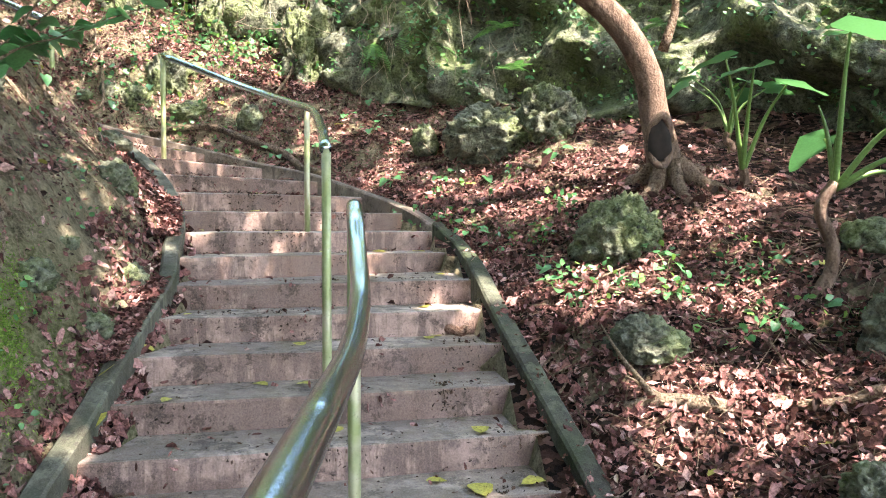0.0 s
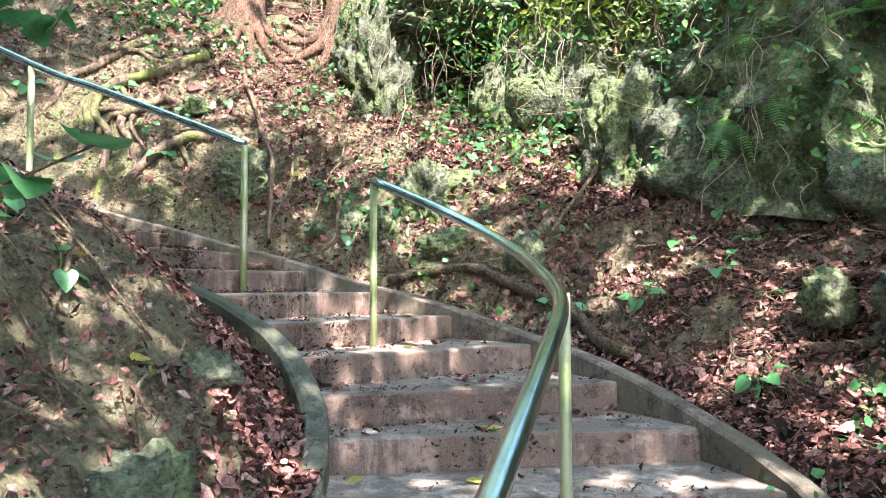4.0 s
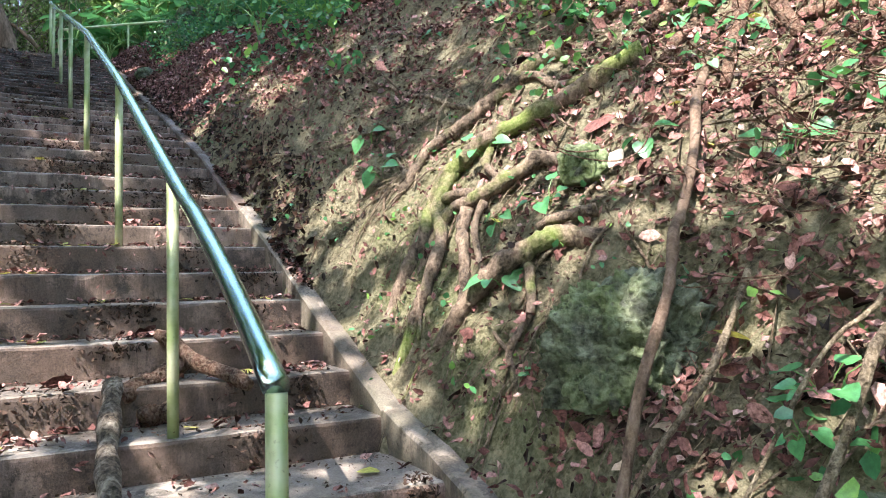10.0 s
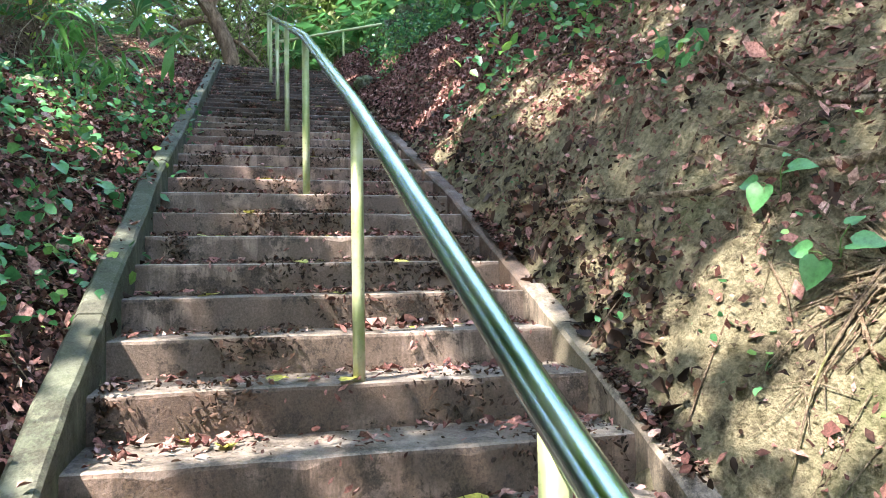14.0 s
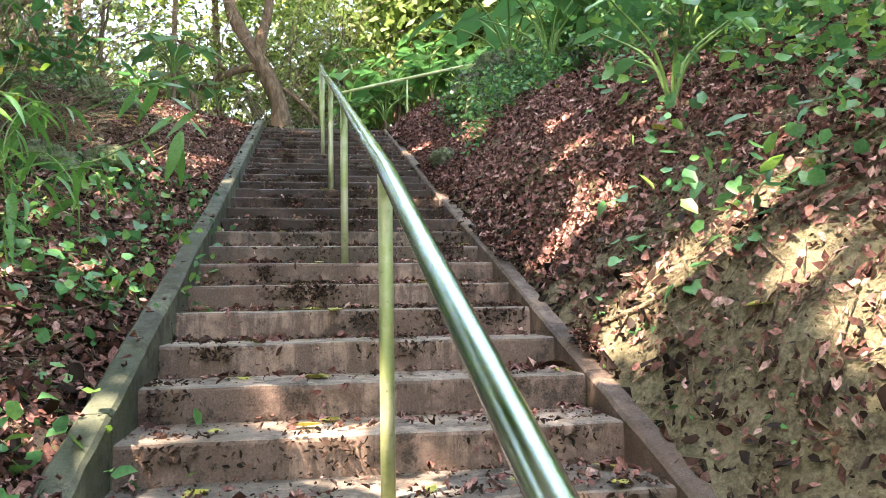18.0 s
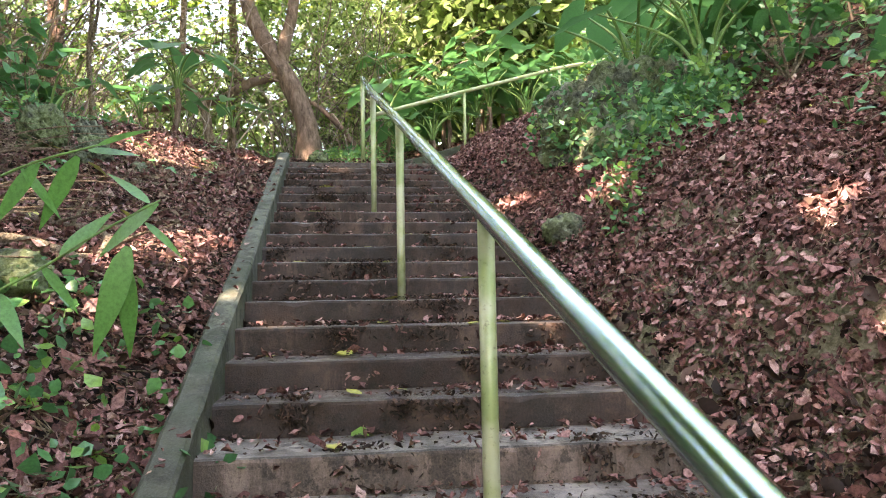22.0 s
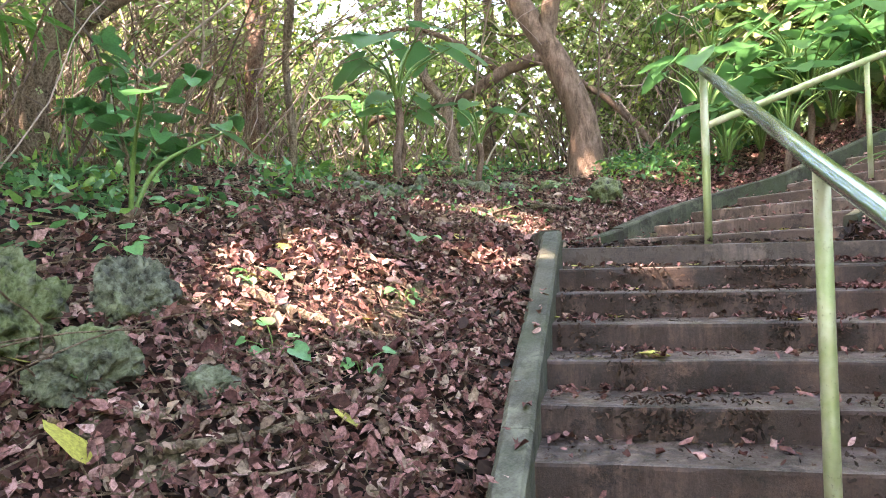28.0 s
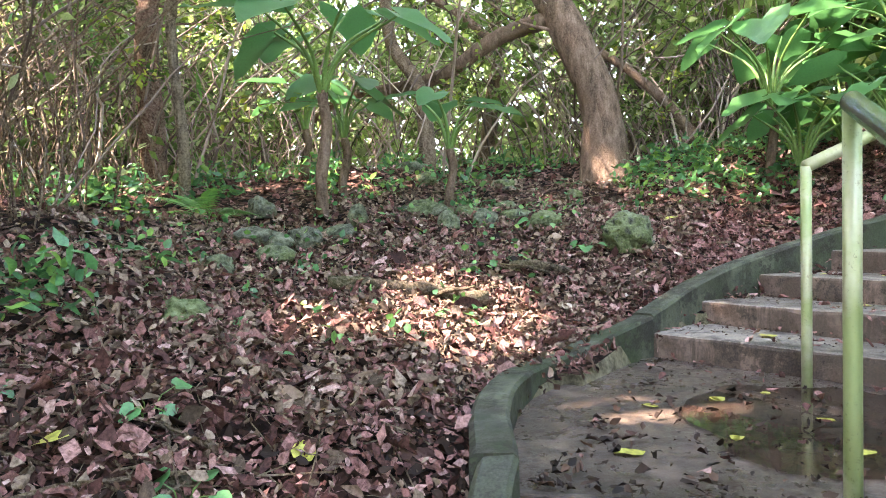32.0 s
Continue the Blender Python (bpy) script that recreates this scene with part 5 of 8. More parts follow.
curved = thing("tree", "brown tree with a curved trunk and a hollow at its foot", "tree", at=(0, 0, 0))
cz = float(ground_at(2.0, 6.05)[0])
trunk_line = spline([(2.02, 6.02, cz - 0.2), (2.0, 6.05, cz + 0.15), (1.93, 6.1, cz + 0.55), (1.84, 6.05, cz + 0.9), (1.56, 6.0, cz + 1.3), (1.05, 5.95, cz + 1.7), (0.6, 5.95, cz + 2.3), (0.35, 6.1, cz + 3.2), (0.5, 6.4, cz + 4.6), (1.0, 6.6, cz + 6.5)], 4)
v, f = tube(trunk_line, [0.24, 0.19, 0.165, 0.15, 0.14, 0.132, 0.128, 0.124] + [0.12 - 0.002 * i for i in range(len(trunk_line) - 8)], 14, wob=0.06, seed=3)
child("trunk", mesh_of("trunk", v, f, M_TRUNK, True), curved)
# convex lump tinted near-black; the hollow's inner shade is put into its colour
hole = rock_mesh(91, 0.09, 0.05, 0.19, 3, 0.2, 0.2)
hole.materials.clear()
M_HOLLOW_SHADE, _t, _b = material("hollow_shade_tint", 1.0)
_t.links.new(ramp(_t, noise_at(_t, 12), [(0.3, (0.006, 0.004, 0.003)), (0.7, (0.02, 0.014, 0.01))]), _b.inputs["Base Color"])
hole.materials.append(M_HOLLOW_SHADE)
hob = child("hollow", hole, curved, "hollow in the trunk, its shade painted as a near-black lump")
hob.location = (1.9, 5.86, cz + 0.28)
ring = [Vector((1.9 + 0.09 * math.cos(q), 5.84 + 0.03 * math.cos(2 * q), cz + 0.29 + 0.2 * math.sin(q))) for q in np.linspace(0, 6.1, 20)]
v, f = tube(ring, [0.032] * 20, 8, wob=0.2, seed=8)
child("rim", mesh_of("rim", v, f, M_TRUNK, True), curved, "swollen bark rim of the hollow")
for i in range(5):
    a = -3.4 + 0.95 * i
    root(curved, [(2.02 + math.cos(a) * q, 6.0 + math.sin(a) * q, h) for q, h in ((0.08, 0.16), (0.22, 0.04), (0.42, 0.0), (0.75, -0.03))], 0.07, 0.02, 400 + i, M_BARK, 0.01)
stub = [(1.98, 6.05, cz + 1.05), (2.06, 6.0, cz + 1.35), (2.05, 5.95, cz + 1.6), (2.12, 5.95, cz + 2.1)]
v, f = tube(spline(stub, 3), list(np.linspace(0.045, 0.012, 10)), 7)
child("limb", mesh_of("limb", v, f, M_BARK, True), curved)


def forked_tree(label, base, lines, radii, seed, mat=None, name="tree"):
    ob = thing(name, label, "tree")
    for j, (pts, (r0, r1)) in enumerate(zip(lines, radii)):
        c = spline(pts, 5)
        v, f = tube(c, [(r0 + (r1 - r0) * i / (len(c) - 1)) * (1.35 - 0.35 * min(1, i / 4) if j == 0 else 1) for i in range(len(c))], 12, wob=0.05, seed=seed + j)
        child("trunk" if j == 0 else "limb", mesh_of("trunk", v, f, mat or M_BARK, True), ob)
    # thin side branches, some with a few leaves
    rnd = random.Random(seed)
    r = np.random.default_rng(seed)
    c = spline(lines[0], 5)
    for _ in range(5):
        p = c[rnd.randrange(len(c) // 3, len(c))]
        a = rnd.uniform(0, 6.28)
        pl, rl = limb(rnd, p, (math.cos(a), math.sin(a), rnd.uniform(0.0, 0.7)), rnd.uniform(0.5, 1.3), radii[0][1] * 0.22, 5)
        v, f = tube(pl, rl, 5)
        child("branch", mesh_of("branch", v, f, mat or M_BARK, True), ob)
        P = clumps(np.array([tuple(q) for q in pl[5:]]), 0.16, 4, r)
        N = unit(r.normal(size=P.shape) * 0.6 + np.array([0, 0, 1.0]))
        child("leaves", leaf_cloud("leaves", P, N, r.uniform(0.05, 0.1, len(P)), 0.5, M_FOLIAGE, 0.08, 0.2, None, r), ob)
    return ob


TX, TY = -23.2, 0.05
tz = float(ground_at(TX, TY)[0])
forked_tree("leaning brown tree forked into two stems", (TX, TY),
            [[(TX, TY, tz - 0.2), (TX - 0.05, TY - 0.1, tz + 0.8), (TX + 0.05, TY - 0.45, tz + 1.7), (TX + 0.05, TY - 0.8, tz + 2.3), (TX, TY - 1.35, tz + 3.4), (TX, TY - 1.7, tz + 5.5)],
             [(TX + 0.05, TY - 0.6, tz + 1.95), (TX + 0.05, TY - 0.5, tz + 2.5), (TX, TY - 0.35, tz + 3.2), (TX - 0.1, TY - 0.25, tz + 5.0)],
             [(TX + 0.0, TY - 0.5, tz + 1.8), (TX + 0.3, TY - 1.1, tz + 1.6), (TX + 0.4, TY - 1.8, tz + 1.25), (TX + 0.3, TY - 2.6, tz + 1.2), (TX, TY - 3.6, tz + 1.25), (TX - 0.3, TY - 4.4, tz + 1.05)],
             [(TX + 0.3, TY - 1.2, tz + 1.57), (TX + 0.5, TY - 1.7, tz + 2.0), (TX + 0.6, TY - 2.6, tz + 2.4), (TX + 0.2, TY - 3.8, tz + 2.5)]],
            [(0.23, 0.13), (0.15, 0.09), (0.10, 0.045), (0.05, 0.025)], 500, M_TRUNK)
forked_tree("brown tree trunk behind broad leaves", (-23.3, 1.6), [[(-24.45, 0.75, tz - 0.4), (-24.4, 0.7, tz + 0.3), (-24.3, 0.5, tz + 0.75), (-24.15, 0.05, tz + 1.25), (-24.1, -0.4, tz + 1.6)]], [(0.08, 0.045)], 510, M_TRUNK)
forked_tree("slim red-brown tree with a kinked stem", (-20.0, -3.2), [[(-20.0, -3.25, 8.6), (-20.0, -3.2, 9.6), (-19.95, -3.2, 10.5), (-19.9, -3.1, 10.9), (-20.05, -3.3, 11.5), (-20.2, -3.4, 13.0)], [(-19.93, -3.12, 10.85), (-19.9, -2.98, 11.2), (-20.0, -3.0, 12.0)]], [(0.13, 0.08), (0.05, 0.03)], 520, M_RED)
forked_tree("thin pale tree stem", (-20.6, -3.0), [[(-19.5, -2.2, 8.6), (-19.5, -2.15, 9.5), (-19.45, -2.2, 10.4), (-19.4, -2.12, 11.2), (-19.3, -2.1, 13.0)], [(-19.45, -2.17, 10.6), (-19.3, -1.95, 11.1), (-19.25, -1.9, 12.2)]], [(0.05, 0.032), (0.03, 0.02)], 530, M_TWIG)
forked_tree("crooked brown tree stem in the thicket", (-22.0, -1.2), [[(-22.3, -1.7, 9.0), (-22.3, -1.65, 9.8), (-22.5, -1.9, 10.5), (-22.5, -2.3, 11.2), (-22.7, -2.4, 13.0)]], [(0.1, 0.06)], 540, M_BARK)
forked_tree("forked grey tree at the edge of the slope", (-16.3, -2.0), [[(-16.6, -2.4, 8.3), (-16.55, -2.3, 9.2), (-16.65, -2.2, 9.9), (-16.8, -1.95, 10.6), (-17.0, -1.8, 12.0)], [(-16.65, -2.2, 9.9), (-16.9, -1.8, 10.25), (-17.3, -1.3, 10.7), (-17.6, -0.9, 11.4)], [(-16.55, -2.3, 8.9), (-16.9, -2.0, 8.95), (-17.3, -1.7, 9.0)]], [(0.13, 0.07), (0.08, 0.05), (0.09, 0.05)], 550)
forked_tree("thin dark leaning tree stem", (-1.7, 10.3), [[(-1.7, 10.3, 3.9), (-1.6, 10.35, 4.6), (-1.55, 10.5, 5.6), (-1.4, 10.6, 7.5)]], [(0.035, 0.02)], 560, M_BARK)
forked_tree("tree trunk on the upper bank", (-13.2, 8.0), [[(-13.4, 8.3, 7.0), (-13.4, 8.3, 8.5), (-13.3, 8.5, 10.5)]], [(0.2, 0.14)], 570, M_RED)
forked_tree("tree trunk on the upper bank", (-10.8, 9.0), [[(-10.9, 9.3, 6.5), (-10.9, 9.3, 8.0), (-10.7, 9.4, 10.5)]], [(0.16, 0.12)], 580, M_RED)


# ---- taro plants ----
def taro_leaf_mesh(L, seed):
    """A broad arrow-shaped leaf with two lobes, folded on its midrib and waved at its edge; it lies along +y from its stalk at the origin."""
    rnd = random.Random(seed)
    outline = [(0.0, 0.0), (0.16, -0.25), (0.30, -0.30), (0.43, -0.12), (0.47, 0.12), (0.40, 0.40), (0.25, 0.68), (0.10, 0.9), (0.0, 1.0)]
    verts, faces, n = [], [], len(outline)
    for sgn in (1, -1):
        for i, (x, y) in enumerate(outline):
            wave = 0.035 * math.sin(i * 2.3 + seed + sgn)
            verts.append((sgn * x * L, y * L, L * (0.16 * x * x * 2 - 0.10 * y * y + wave * (x > 0))))
    rib = len(verts)
    for i in range(n):
        y = outline[i][1]
        verts.append((0, max(0.0, y) * L * (0.6 if i < 4 else 1), -L * 0.10 * max(0, y) ** 2 - 0.012 * L))
    for s in range(2):
        for i in range(n - 1):
            q = (s * n + i, s * n + i + 1, rib + i + 1, rib + i)
            faces.append(q if s == 0 else q[::-1])
    return mesh_of("leaf", verts, faces, M_TARO, True)


TARO_LEAVES = [taro_leaf_mesh(1.0, i) for i in range(4)]


def taro(label, x, y, trunk_h, stalk, leaf, n, seed, z=None, lean=(0, 0), ways=None):
    rnd = random.Random(seed)
    z = float(ground_at(x, y)[0]) if z is None else z
    ob = thing("taro_plant", label, "plant", "broad-leaved taro plants", at=(x, y, z))
    top = Vector((lean[0], lean[1], trunk_h))
    c = spline([(0, 0, -0.1), top * 0.3 + Vector((0.03, 0, 0)), top * 0.7 + Vector((-0.02, 0.02, 0)), top], 4)
    v, f = tube(c, list(np.linspace(0.055, 0.045, len(c)) * (0.6 + 0.5 * leaf)), 9, wob=0.12, seed=seed)
    child("trunk", mesh_of("trunk", v, f, M_TRUNK, True), ob, "ringed brown stem")
    for i in range(n):
        a = 2 * math.pi * (i + 0.5 * rnd.random()) / n + seed if ways is None else radians(ways[i])
        out, up = rnd.uniform(0.45, 0.85), rnd.uniform(0.6, 1.0)
        tip = top + Vector((math.cos(a) * out, math.sin(a) * out, up)) * stalk
        c = spline([top - Vector((0, 0, 0.05)), top + Vector((math.cos(a) * out * 0.3, math.sin(a) * out * 0.3, up * 0.55)) * stalk, tip], 5)
        v, f = tube(c, list(np.linspace(0.026, 0.01, len(c)) * (0.5 + leaf * 0.6)), 6)
        st = child("stalk", mesh_of("stalk", v, f, M_STALK, True), ob, "green leaf stalk")
        lf = child("leaf", TARO_LEAVES[rnd.randrange(4)], st, "broad green leaf")
        s = leaf * rnd.uniform(0.75, 1.15)
        lf.matrix_basis = Matrix.LocRotScale(tip, Euler((radians(rnd.uniform(-36, 2)), radians(rnd.uniform(-18, 18)), a - math.pi / 2)), (s, s, s))
    return ob


def bent_taro(label, x, y, stem, leaves, seed):
    """A taro with a bent trunk and green stalks to given places, each with its leaf; a leaf of size 0 is a young furled stalk."""
    z = float(ground_at(x, y)[0])
    ob = thing("taro_plant", label, "plant", "broad-leaved taro plants", at=(x, y, z))
    c = spline(stem, 5)
    v, f = tube(c, list(np.linspace(0.045, 0.034, len(c))), 9, wob=0.1, seed=seed)
    child("trunk", mesh_of("trunk", v, f, M_TRUNK, True), ob, "bent ringed brown stem")
    top = c[-1]
    for i, (tip, size, turn, tilt) in enumerate(leaves):
        tip = Vector(tip) - Vector((x, y, z))
        mid = top.lerp(tip, 0.5) + Vector((0, 0, 0.06))
        line_ = spline([top - Vector((0, 0, 0.04)), mid, tip], 6)
        v, f = tube(line_, list(np.linspace(0.022, 0.008 if size else 0.004, len(line_))), 7)
        st = child("stalk", mesh_of("stalk", v, f, M_STALK, True), ob, "thick green leaf stalk")
        if size:
            lf = child("leaf", TARO_LEAVES[i % 4], st, "broad green leaf")
            lf.matrix_basis = Matrix.LocRotScale(tip, Euler((radians(tilt), 0, radians(turn))), (size, size, size))
    return ob


bent_taro("taro plant with a bent brown stem and one tall leaf", 2.33, 4.3, [(0, 0, -0.05), (0.1, 0.02, 0.1), (0.12, 0.02, 0.28), (0.03, 0.0, 0.5), (0.1, -0.03, 0.66)],
          [((2.37, 4.04, 2.42), 0.42, -110, -8), ((2.34, 4.3, 2.05), 0, 0, 0), ((2.75, 3.9, 2.0), 0.4, -100, -20), ((2.85, 3.95, 1.72), 0.42, -80, -30), ((2.6, 4.7, 1.9), 0.34, 20, -30), ((2.4, 4.22, 1.85), 0, 0, 0), ((2.95, 4.3, 1.6), 0.3, -60, -40)], 5)
bent_taro("taro plant with pale drooping leaves below the cliff", 2.55, 5.8, [(0, 0, -0.05), (0.02, 0, 0.06), (0.0, 0, 0.14)],
          [((2.45, 5.4, 2.5), 0.34, 110, -12), ((2.3, 5.55, 2.6), 0.3, 70, -14), ((2.75, 5.5, 2.4), 0.3, -120, -15)], 6)
TARO = "tall taro plant with broad glossy green leaves"
taro("small taro plant below the cliff", 2.9, 6.9, 0.2, 0.6, 0.24, 5, 3)
taro(TARO, -16.05, 5.73, 0.35, 1.15, 0.58, 9, 4)
taro(TARO, -15.45, 6.22, 0.35, 1.1, 0.52, 9, 5)
taro("young taro plant with thick green stalks on the leafy bank", -11.65, 6.98, 0.06, 0.62, 0.24, 7, 6)
taro(TARO, -16.3, 6.3, 0.3, 0.8, 0.45, 8, 7)
taro("taro plant with dark leaves at the forest edge", -19.7, -0.85, 0.95, 0.75, 0.55, 8, 8)
taro("small taro plant at the forest edge", -20.6, -1.4, 0.55, 0.5, 0.38, 6, 9)
taro("taro plant with one pale upright leaf", -15.75, 0.0, 0.05, 0.72, 0.3, 2, 10, ways=(60, 150))
taro("small taro plant in the thicket", -20.9, -0.5, 0.6, 0.5, 0.36, 5, 11)
taro("small taro plant in the thicket", -21.2, -2.4, 0.5, 0.5, 0.4, 6, 12)
for i, (x, y) in enumerate([(-22.6, 2.0), (-22.3, 2.7), (-22.9, 2.9), (-23.3, 2.3), (-23.2, 3.4), (-22.7, 3.7), (-23.8, 3.1), (-23.6, 4.2), (-24.2, 3.8), (-24.0, 2.2), (-24.4, 4.8), (-24.8, 3.0), (-25.0, 4.2)]):
    taro("dense taro clump beside the upper stairs", x, y, 0.2 + 0.25 * (i % 3), 0.7, 0.42, 9, 20 + i)
for i, (x, y) in enumerate([(-23.0, 1.7), (-23.5, 2.7), (-24.2, 3.4), (-24.8, 2.2), (-24.5, 4.4), (-25.3, 3.4), (-23.9, 4.9), (-25.6, 4.8), (-24.6, 1.5), (-22.9, 4.4)]):
    taro("tall dark-leaved taro above the upper stairs", x, y, 0.7 + 0.3 * (i % 3), 0.8, 0.46, 9, 60 + i)
for i, (x, y) in enumerate([(-17.9, 6.6), (-18.6, 7.2), (-17.2, 7.4), (-15.2, 7.4), (-13.2, 7.4), (-12.3, 7.9), (-19.3, 6.7), (-20.0, 7.6), (-9.6, 8.6), (-14.0, 8.6), (-21.5, 7.8), (-16.2, 8.6)]):
    taro("taro plant in the undergrowth of the upper bank", x, y, 0.2, 0.7, 0.5, 7, 40 + i)


# ---- ferns ----
def frond_mesh(L, pairs, seed):
    verts, faces = [], []
    c = [Vector((0, L * t, L * (0.35 * t - 0.55 * t * t))) for t in np.linspace(0, 1, pairs + 2)]
    v, f = tube(c, list(np.linspace(0.005, 0.0015, len(c))), 4, False)
    verts, faces = list(v), list(f)
    for i in range(1, pairs + 1):
        t = i / (pairs + 1)
        w = L * 0.24 * math.sin(math.pi * min(1, 0.12 + t * 0.95)) + 0.01
        for sgn in (1, -1):
            p, n = c[i], len(verts)
            hw = L / pairs * 0.36
            verts += [p + Vector((0, -hw, 0)), p + Vector((sgn * w * 0.5, -hw * 0.6 + w * 0.12, -w * 0.06)), p + Vector((sgn * w, w * 0.3, -w * 0.22)), p + Vector((sgn * w * 0.5, hw * 1.3 + w * 0.12, -w * 0.06)), p + Vector((0, hw, 0))]
            faces += [(n, n + 1, n + 3, n + 4), (n + 1, n + 2, n + 3)] if sgn > 0 else [(n + 4, n + 3, n + 1, n), (n + 3, n + 2, n + 1)]
    return mesh_of("frond", verts, faces, M_BLADE)


FRONDS = [frond_mesh(1.0, 22, 1)]


def fern(label, x, y, size, n, seed, z=None, arc=(0, 360), hang=0.0):
    rnd = random.Random(seed)
    z = float(ground_at(x, y)[0]) if z is None else z
    ob = thing("fern", label, "fern", "ferns", at=(x, y, z))
    for i in range(n):
        fr = child("frond", FRONDS[0], ob)
        a = radians(arc[0] + (arc[1] - arc[0]) * (i + rnd.random() * 0.6) / n)
        s = size * rnd.uniform(0.75, 1.2)
        fr.matrix_basis = Matrix.LocRotScale((0, 0, 0), Euler((radians(rnd.uniform(5, 45) - hang), radians(rnd.uniform(-12, 12)), a)), (s, s, s))
    return ob


FERN = "green fern hanging from the limestone ledge"
for i, (x, y, z, s, n, hang) in enumerate([(-0.55, 9.15, 3.55, 0.6, 4, 60), (-0.2, 9.1, 3.75, 0.55, 4, 50), (0.2, 9.0, 3.5, 0.5, 5, 40), (0.9, 8.6, 3.6, 0.45, 6, 20), (-0.35, 9.3, 4.2, 0.5, 5, 30), (1.0, 8.0, 3.0, 0.35, 6, 10), (-0.6, 8.9, 3.2, 0.3, 3, 50),
                                           (0.35, 8.8, 4.1, 0.4, 6, 20), (2.5, 7.6, 3.4, 0.4, 6, 20)]):
    fern(FERN, x, y, s * 0.72, n, 300 + i, z, (90, 270), hang + 12)
for i in range(26):
    k = rng.integers(0, len(LINE))
    side_, d = rng.choice([-1, 1]), rng.uniform(3.2, 7)
    fern("low green fern in the undergrowth", LINE[k, 0] - way[k, 1] * d * side_, LINE[k, 1] + way[k, 0] * d * side_, rng.uniform(0.25, 0.5), 7, 330 + i)


# ---- small ground herbs: heart-shaped leaves on thin stalks ----
def heart_mesh(seed):
    o = [(0.0, 0.0), (0.22, -0.14), (0.42, -0.04), (0.5, 0.2), (0.4, 0.5), (0.2, 0.78), (0.0, 1.0)]
    verts, faces, n = [], [], len(o)
    for sgn in (1, -1):
        for i, (x, y) in enumerate(o):
            verts.append((sgn * x, y, 0.25 * x * x * 2 - 0.15 * y * y + 0.02 * math.sin(i * 2 + seed)))
    for i, (x, y) in enumerate(o):
        verts.append((0, max(0, y), -0.15 * max(0, y) ** 2 - 0.03))
    for s in range(2):
        for i in range(n - 1):
            q = (s * n + i, s * n + i + 1, 2 * n + i + 1, 2 * n + i)
            faces.append(q if s == 0 else q[::-1])
    return mesh_of("leaf", verts, faces, M_HERB, True)


HEARTS = [heart_mesh(i) for i in range(3)]


def herb(seed, n, spread, leaf):
    rnd = random.Random(seed)
    ob = thing("herb", "small green herb with heart-shaped leaves", "plant", "small green herbs")
    for i in range(n):
        a = 2 * math.pi * (i + rnd.random() * 0.7) / n
        tip = Vector((math.cos(a), math.sin(a), rnd.uniform(0.4, 1.1))) * spread * rnd.uniform(0.5, 1.0)
        v, f = tube([(0, 0, -0.03), tip * 0.5 + Vector((0, 0, 0.02)), tip], [0.003, 0.0025, 0.0015], 4, False)
        st = child("stalk", mesh_of("stalk", v, f, M_STALK), ob)
        lf = child("leaf", HEARTS[rnd.randrange(3)], st)
        s = leaf * rnd.uniform(0.65, 1.25)
        lf.matrix_basis = Matrix.LocRotScale(tip, Euler((radians(rnd.uniform(-35, 15)), radians(rnd.uniform(-20, 20)), a - math.pi / 2)), (s, s, s))
    return ob


HERBS = [herb(1, 4, 0.11, 0.085), herb(2, 3, 0.08, 0.1), herb(3, 6, 0.13, 0.075), herb(4, 2, 0.07, 0.12), herb(5, 5, 0.10, 0.06)]


def beside(k0, k1, d0, d1, side_, r=rng):
    """A place beside the stairs between steps k0 and k1; side +1: left of the way up."""
    idx = np.flatnonzero((LK >= k0) & (LK <= k1))
    k = r.choice(idx)
    d = r.uniform(d0, d1)
    return LINE[k, 0] - way[k, 1] * d * side_, LINE[k, 1] + way[k, 0] * d * side_


spots = []
for k0, k1, d0, d1, side_, n in ((0, 9, 1.3, 3.0, -1, 60), (8, 17, 1.3, 3.6, -1, 70), (16, 30, 1.3, 3.0, -1, 26), (30, 53, 1.2, 4.0, -1, 34), (0, 12, 1.35, 2.4, 1, 12), (18, 36, 1.25, 2.9, 1, 80), (36, 53, 1.3, 4.5, 1, 34), (53, 60, 1.5, 5, 1, 24)):
    spots += [beside(k0, k1, d0, d1, side_) for _ in range(n)]
for i, (x, y) in enumerate(spots):
    z, nn = float(ground_at(x, y)[0]), normals_at(np.array([x]), np.array([y]))[0]
    m = Matrix.Translation((x, y, z)) @ Vector((0, 0, 1)).rotation_difference(Vector(nn * 0.6 + np.array([0, 0, 0.4]))).to_matrix().to_4x4() @ Matrix.Rotation(rng.uniform(0, 6.28), 4, "Z")
    src = HERBS[i % 5]
    if i < 5:
        src.matrix_basis = m
    else:
        copy_thing(src, m)


# ---- bamboo grass with long blades ----
def blade_mesh(seed):
    rnd = random.Random(seed)
    verts, faces = [], []
    n = 7
    for i in range(n + 1):
        t = i / n
        w = 0.075 * math.sin(math.pi * min(1, 0.08 + 0.92 * t ** 0.75)) * (1 if t < 1 else 0) + 0.002
        y, z = t, -0.45 * t * t
        verts += [(-w, y, z + w * 0.3), (0, y, z), (w, y, z + w * 0.3)]
    for i in range(n):
        a = i * 3
        faces += [(a, a + 1, a + 4, a + 3), (a + 1, a + 2, a + 5, a + 4)]
    return mesh_of("blade", verts, faces, M_BLADE, True)


BLADES = [blade_mesh(i) for i in range(2)]


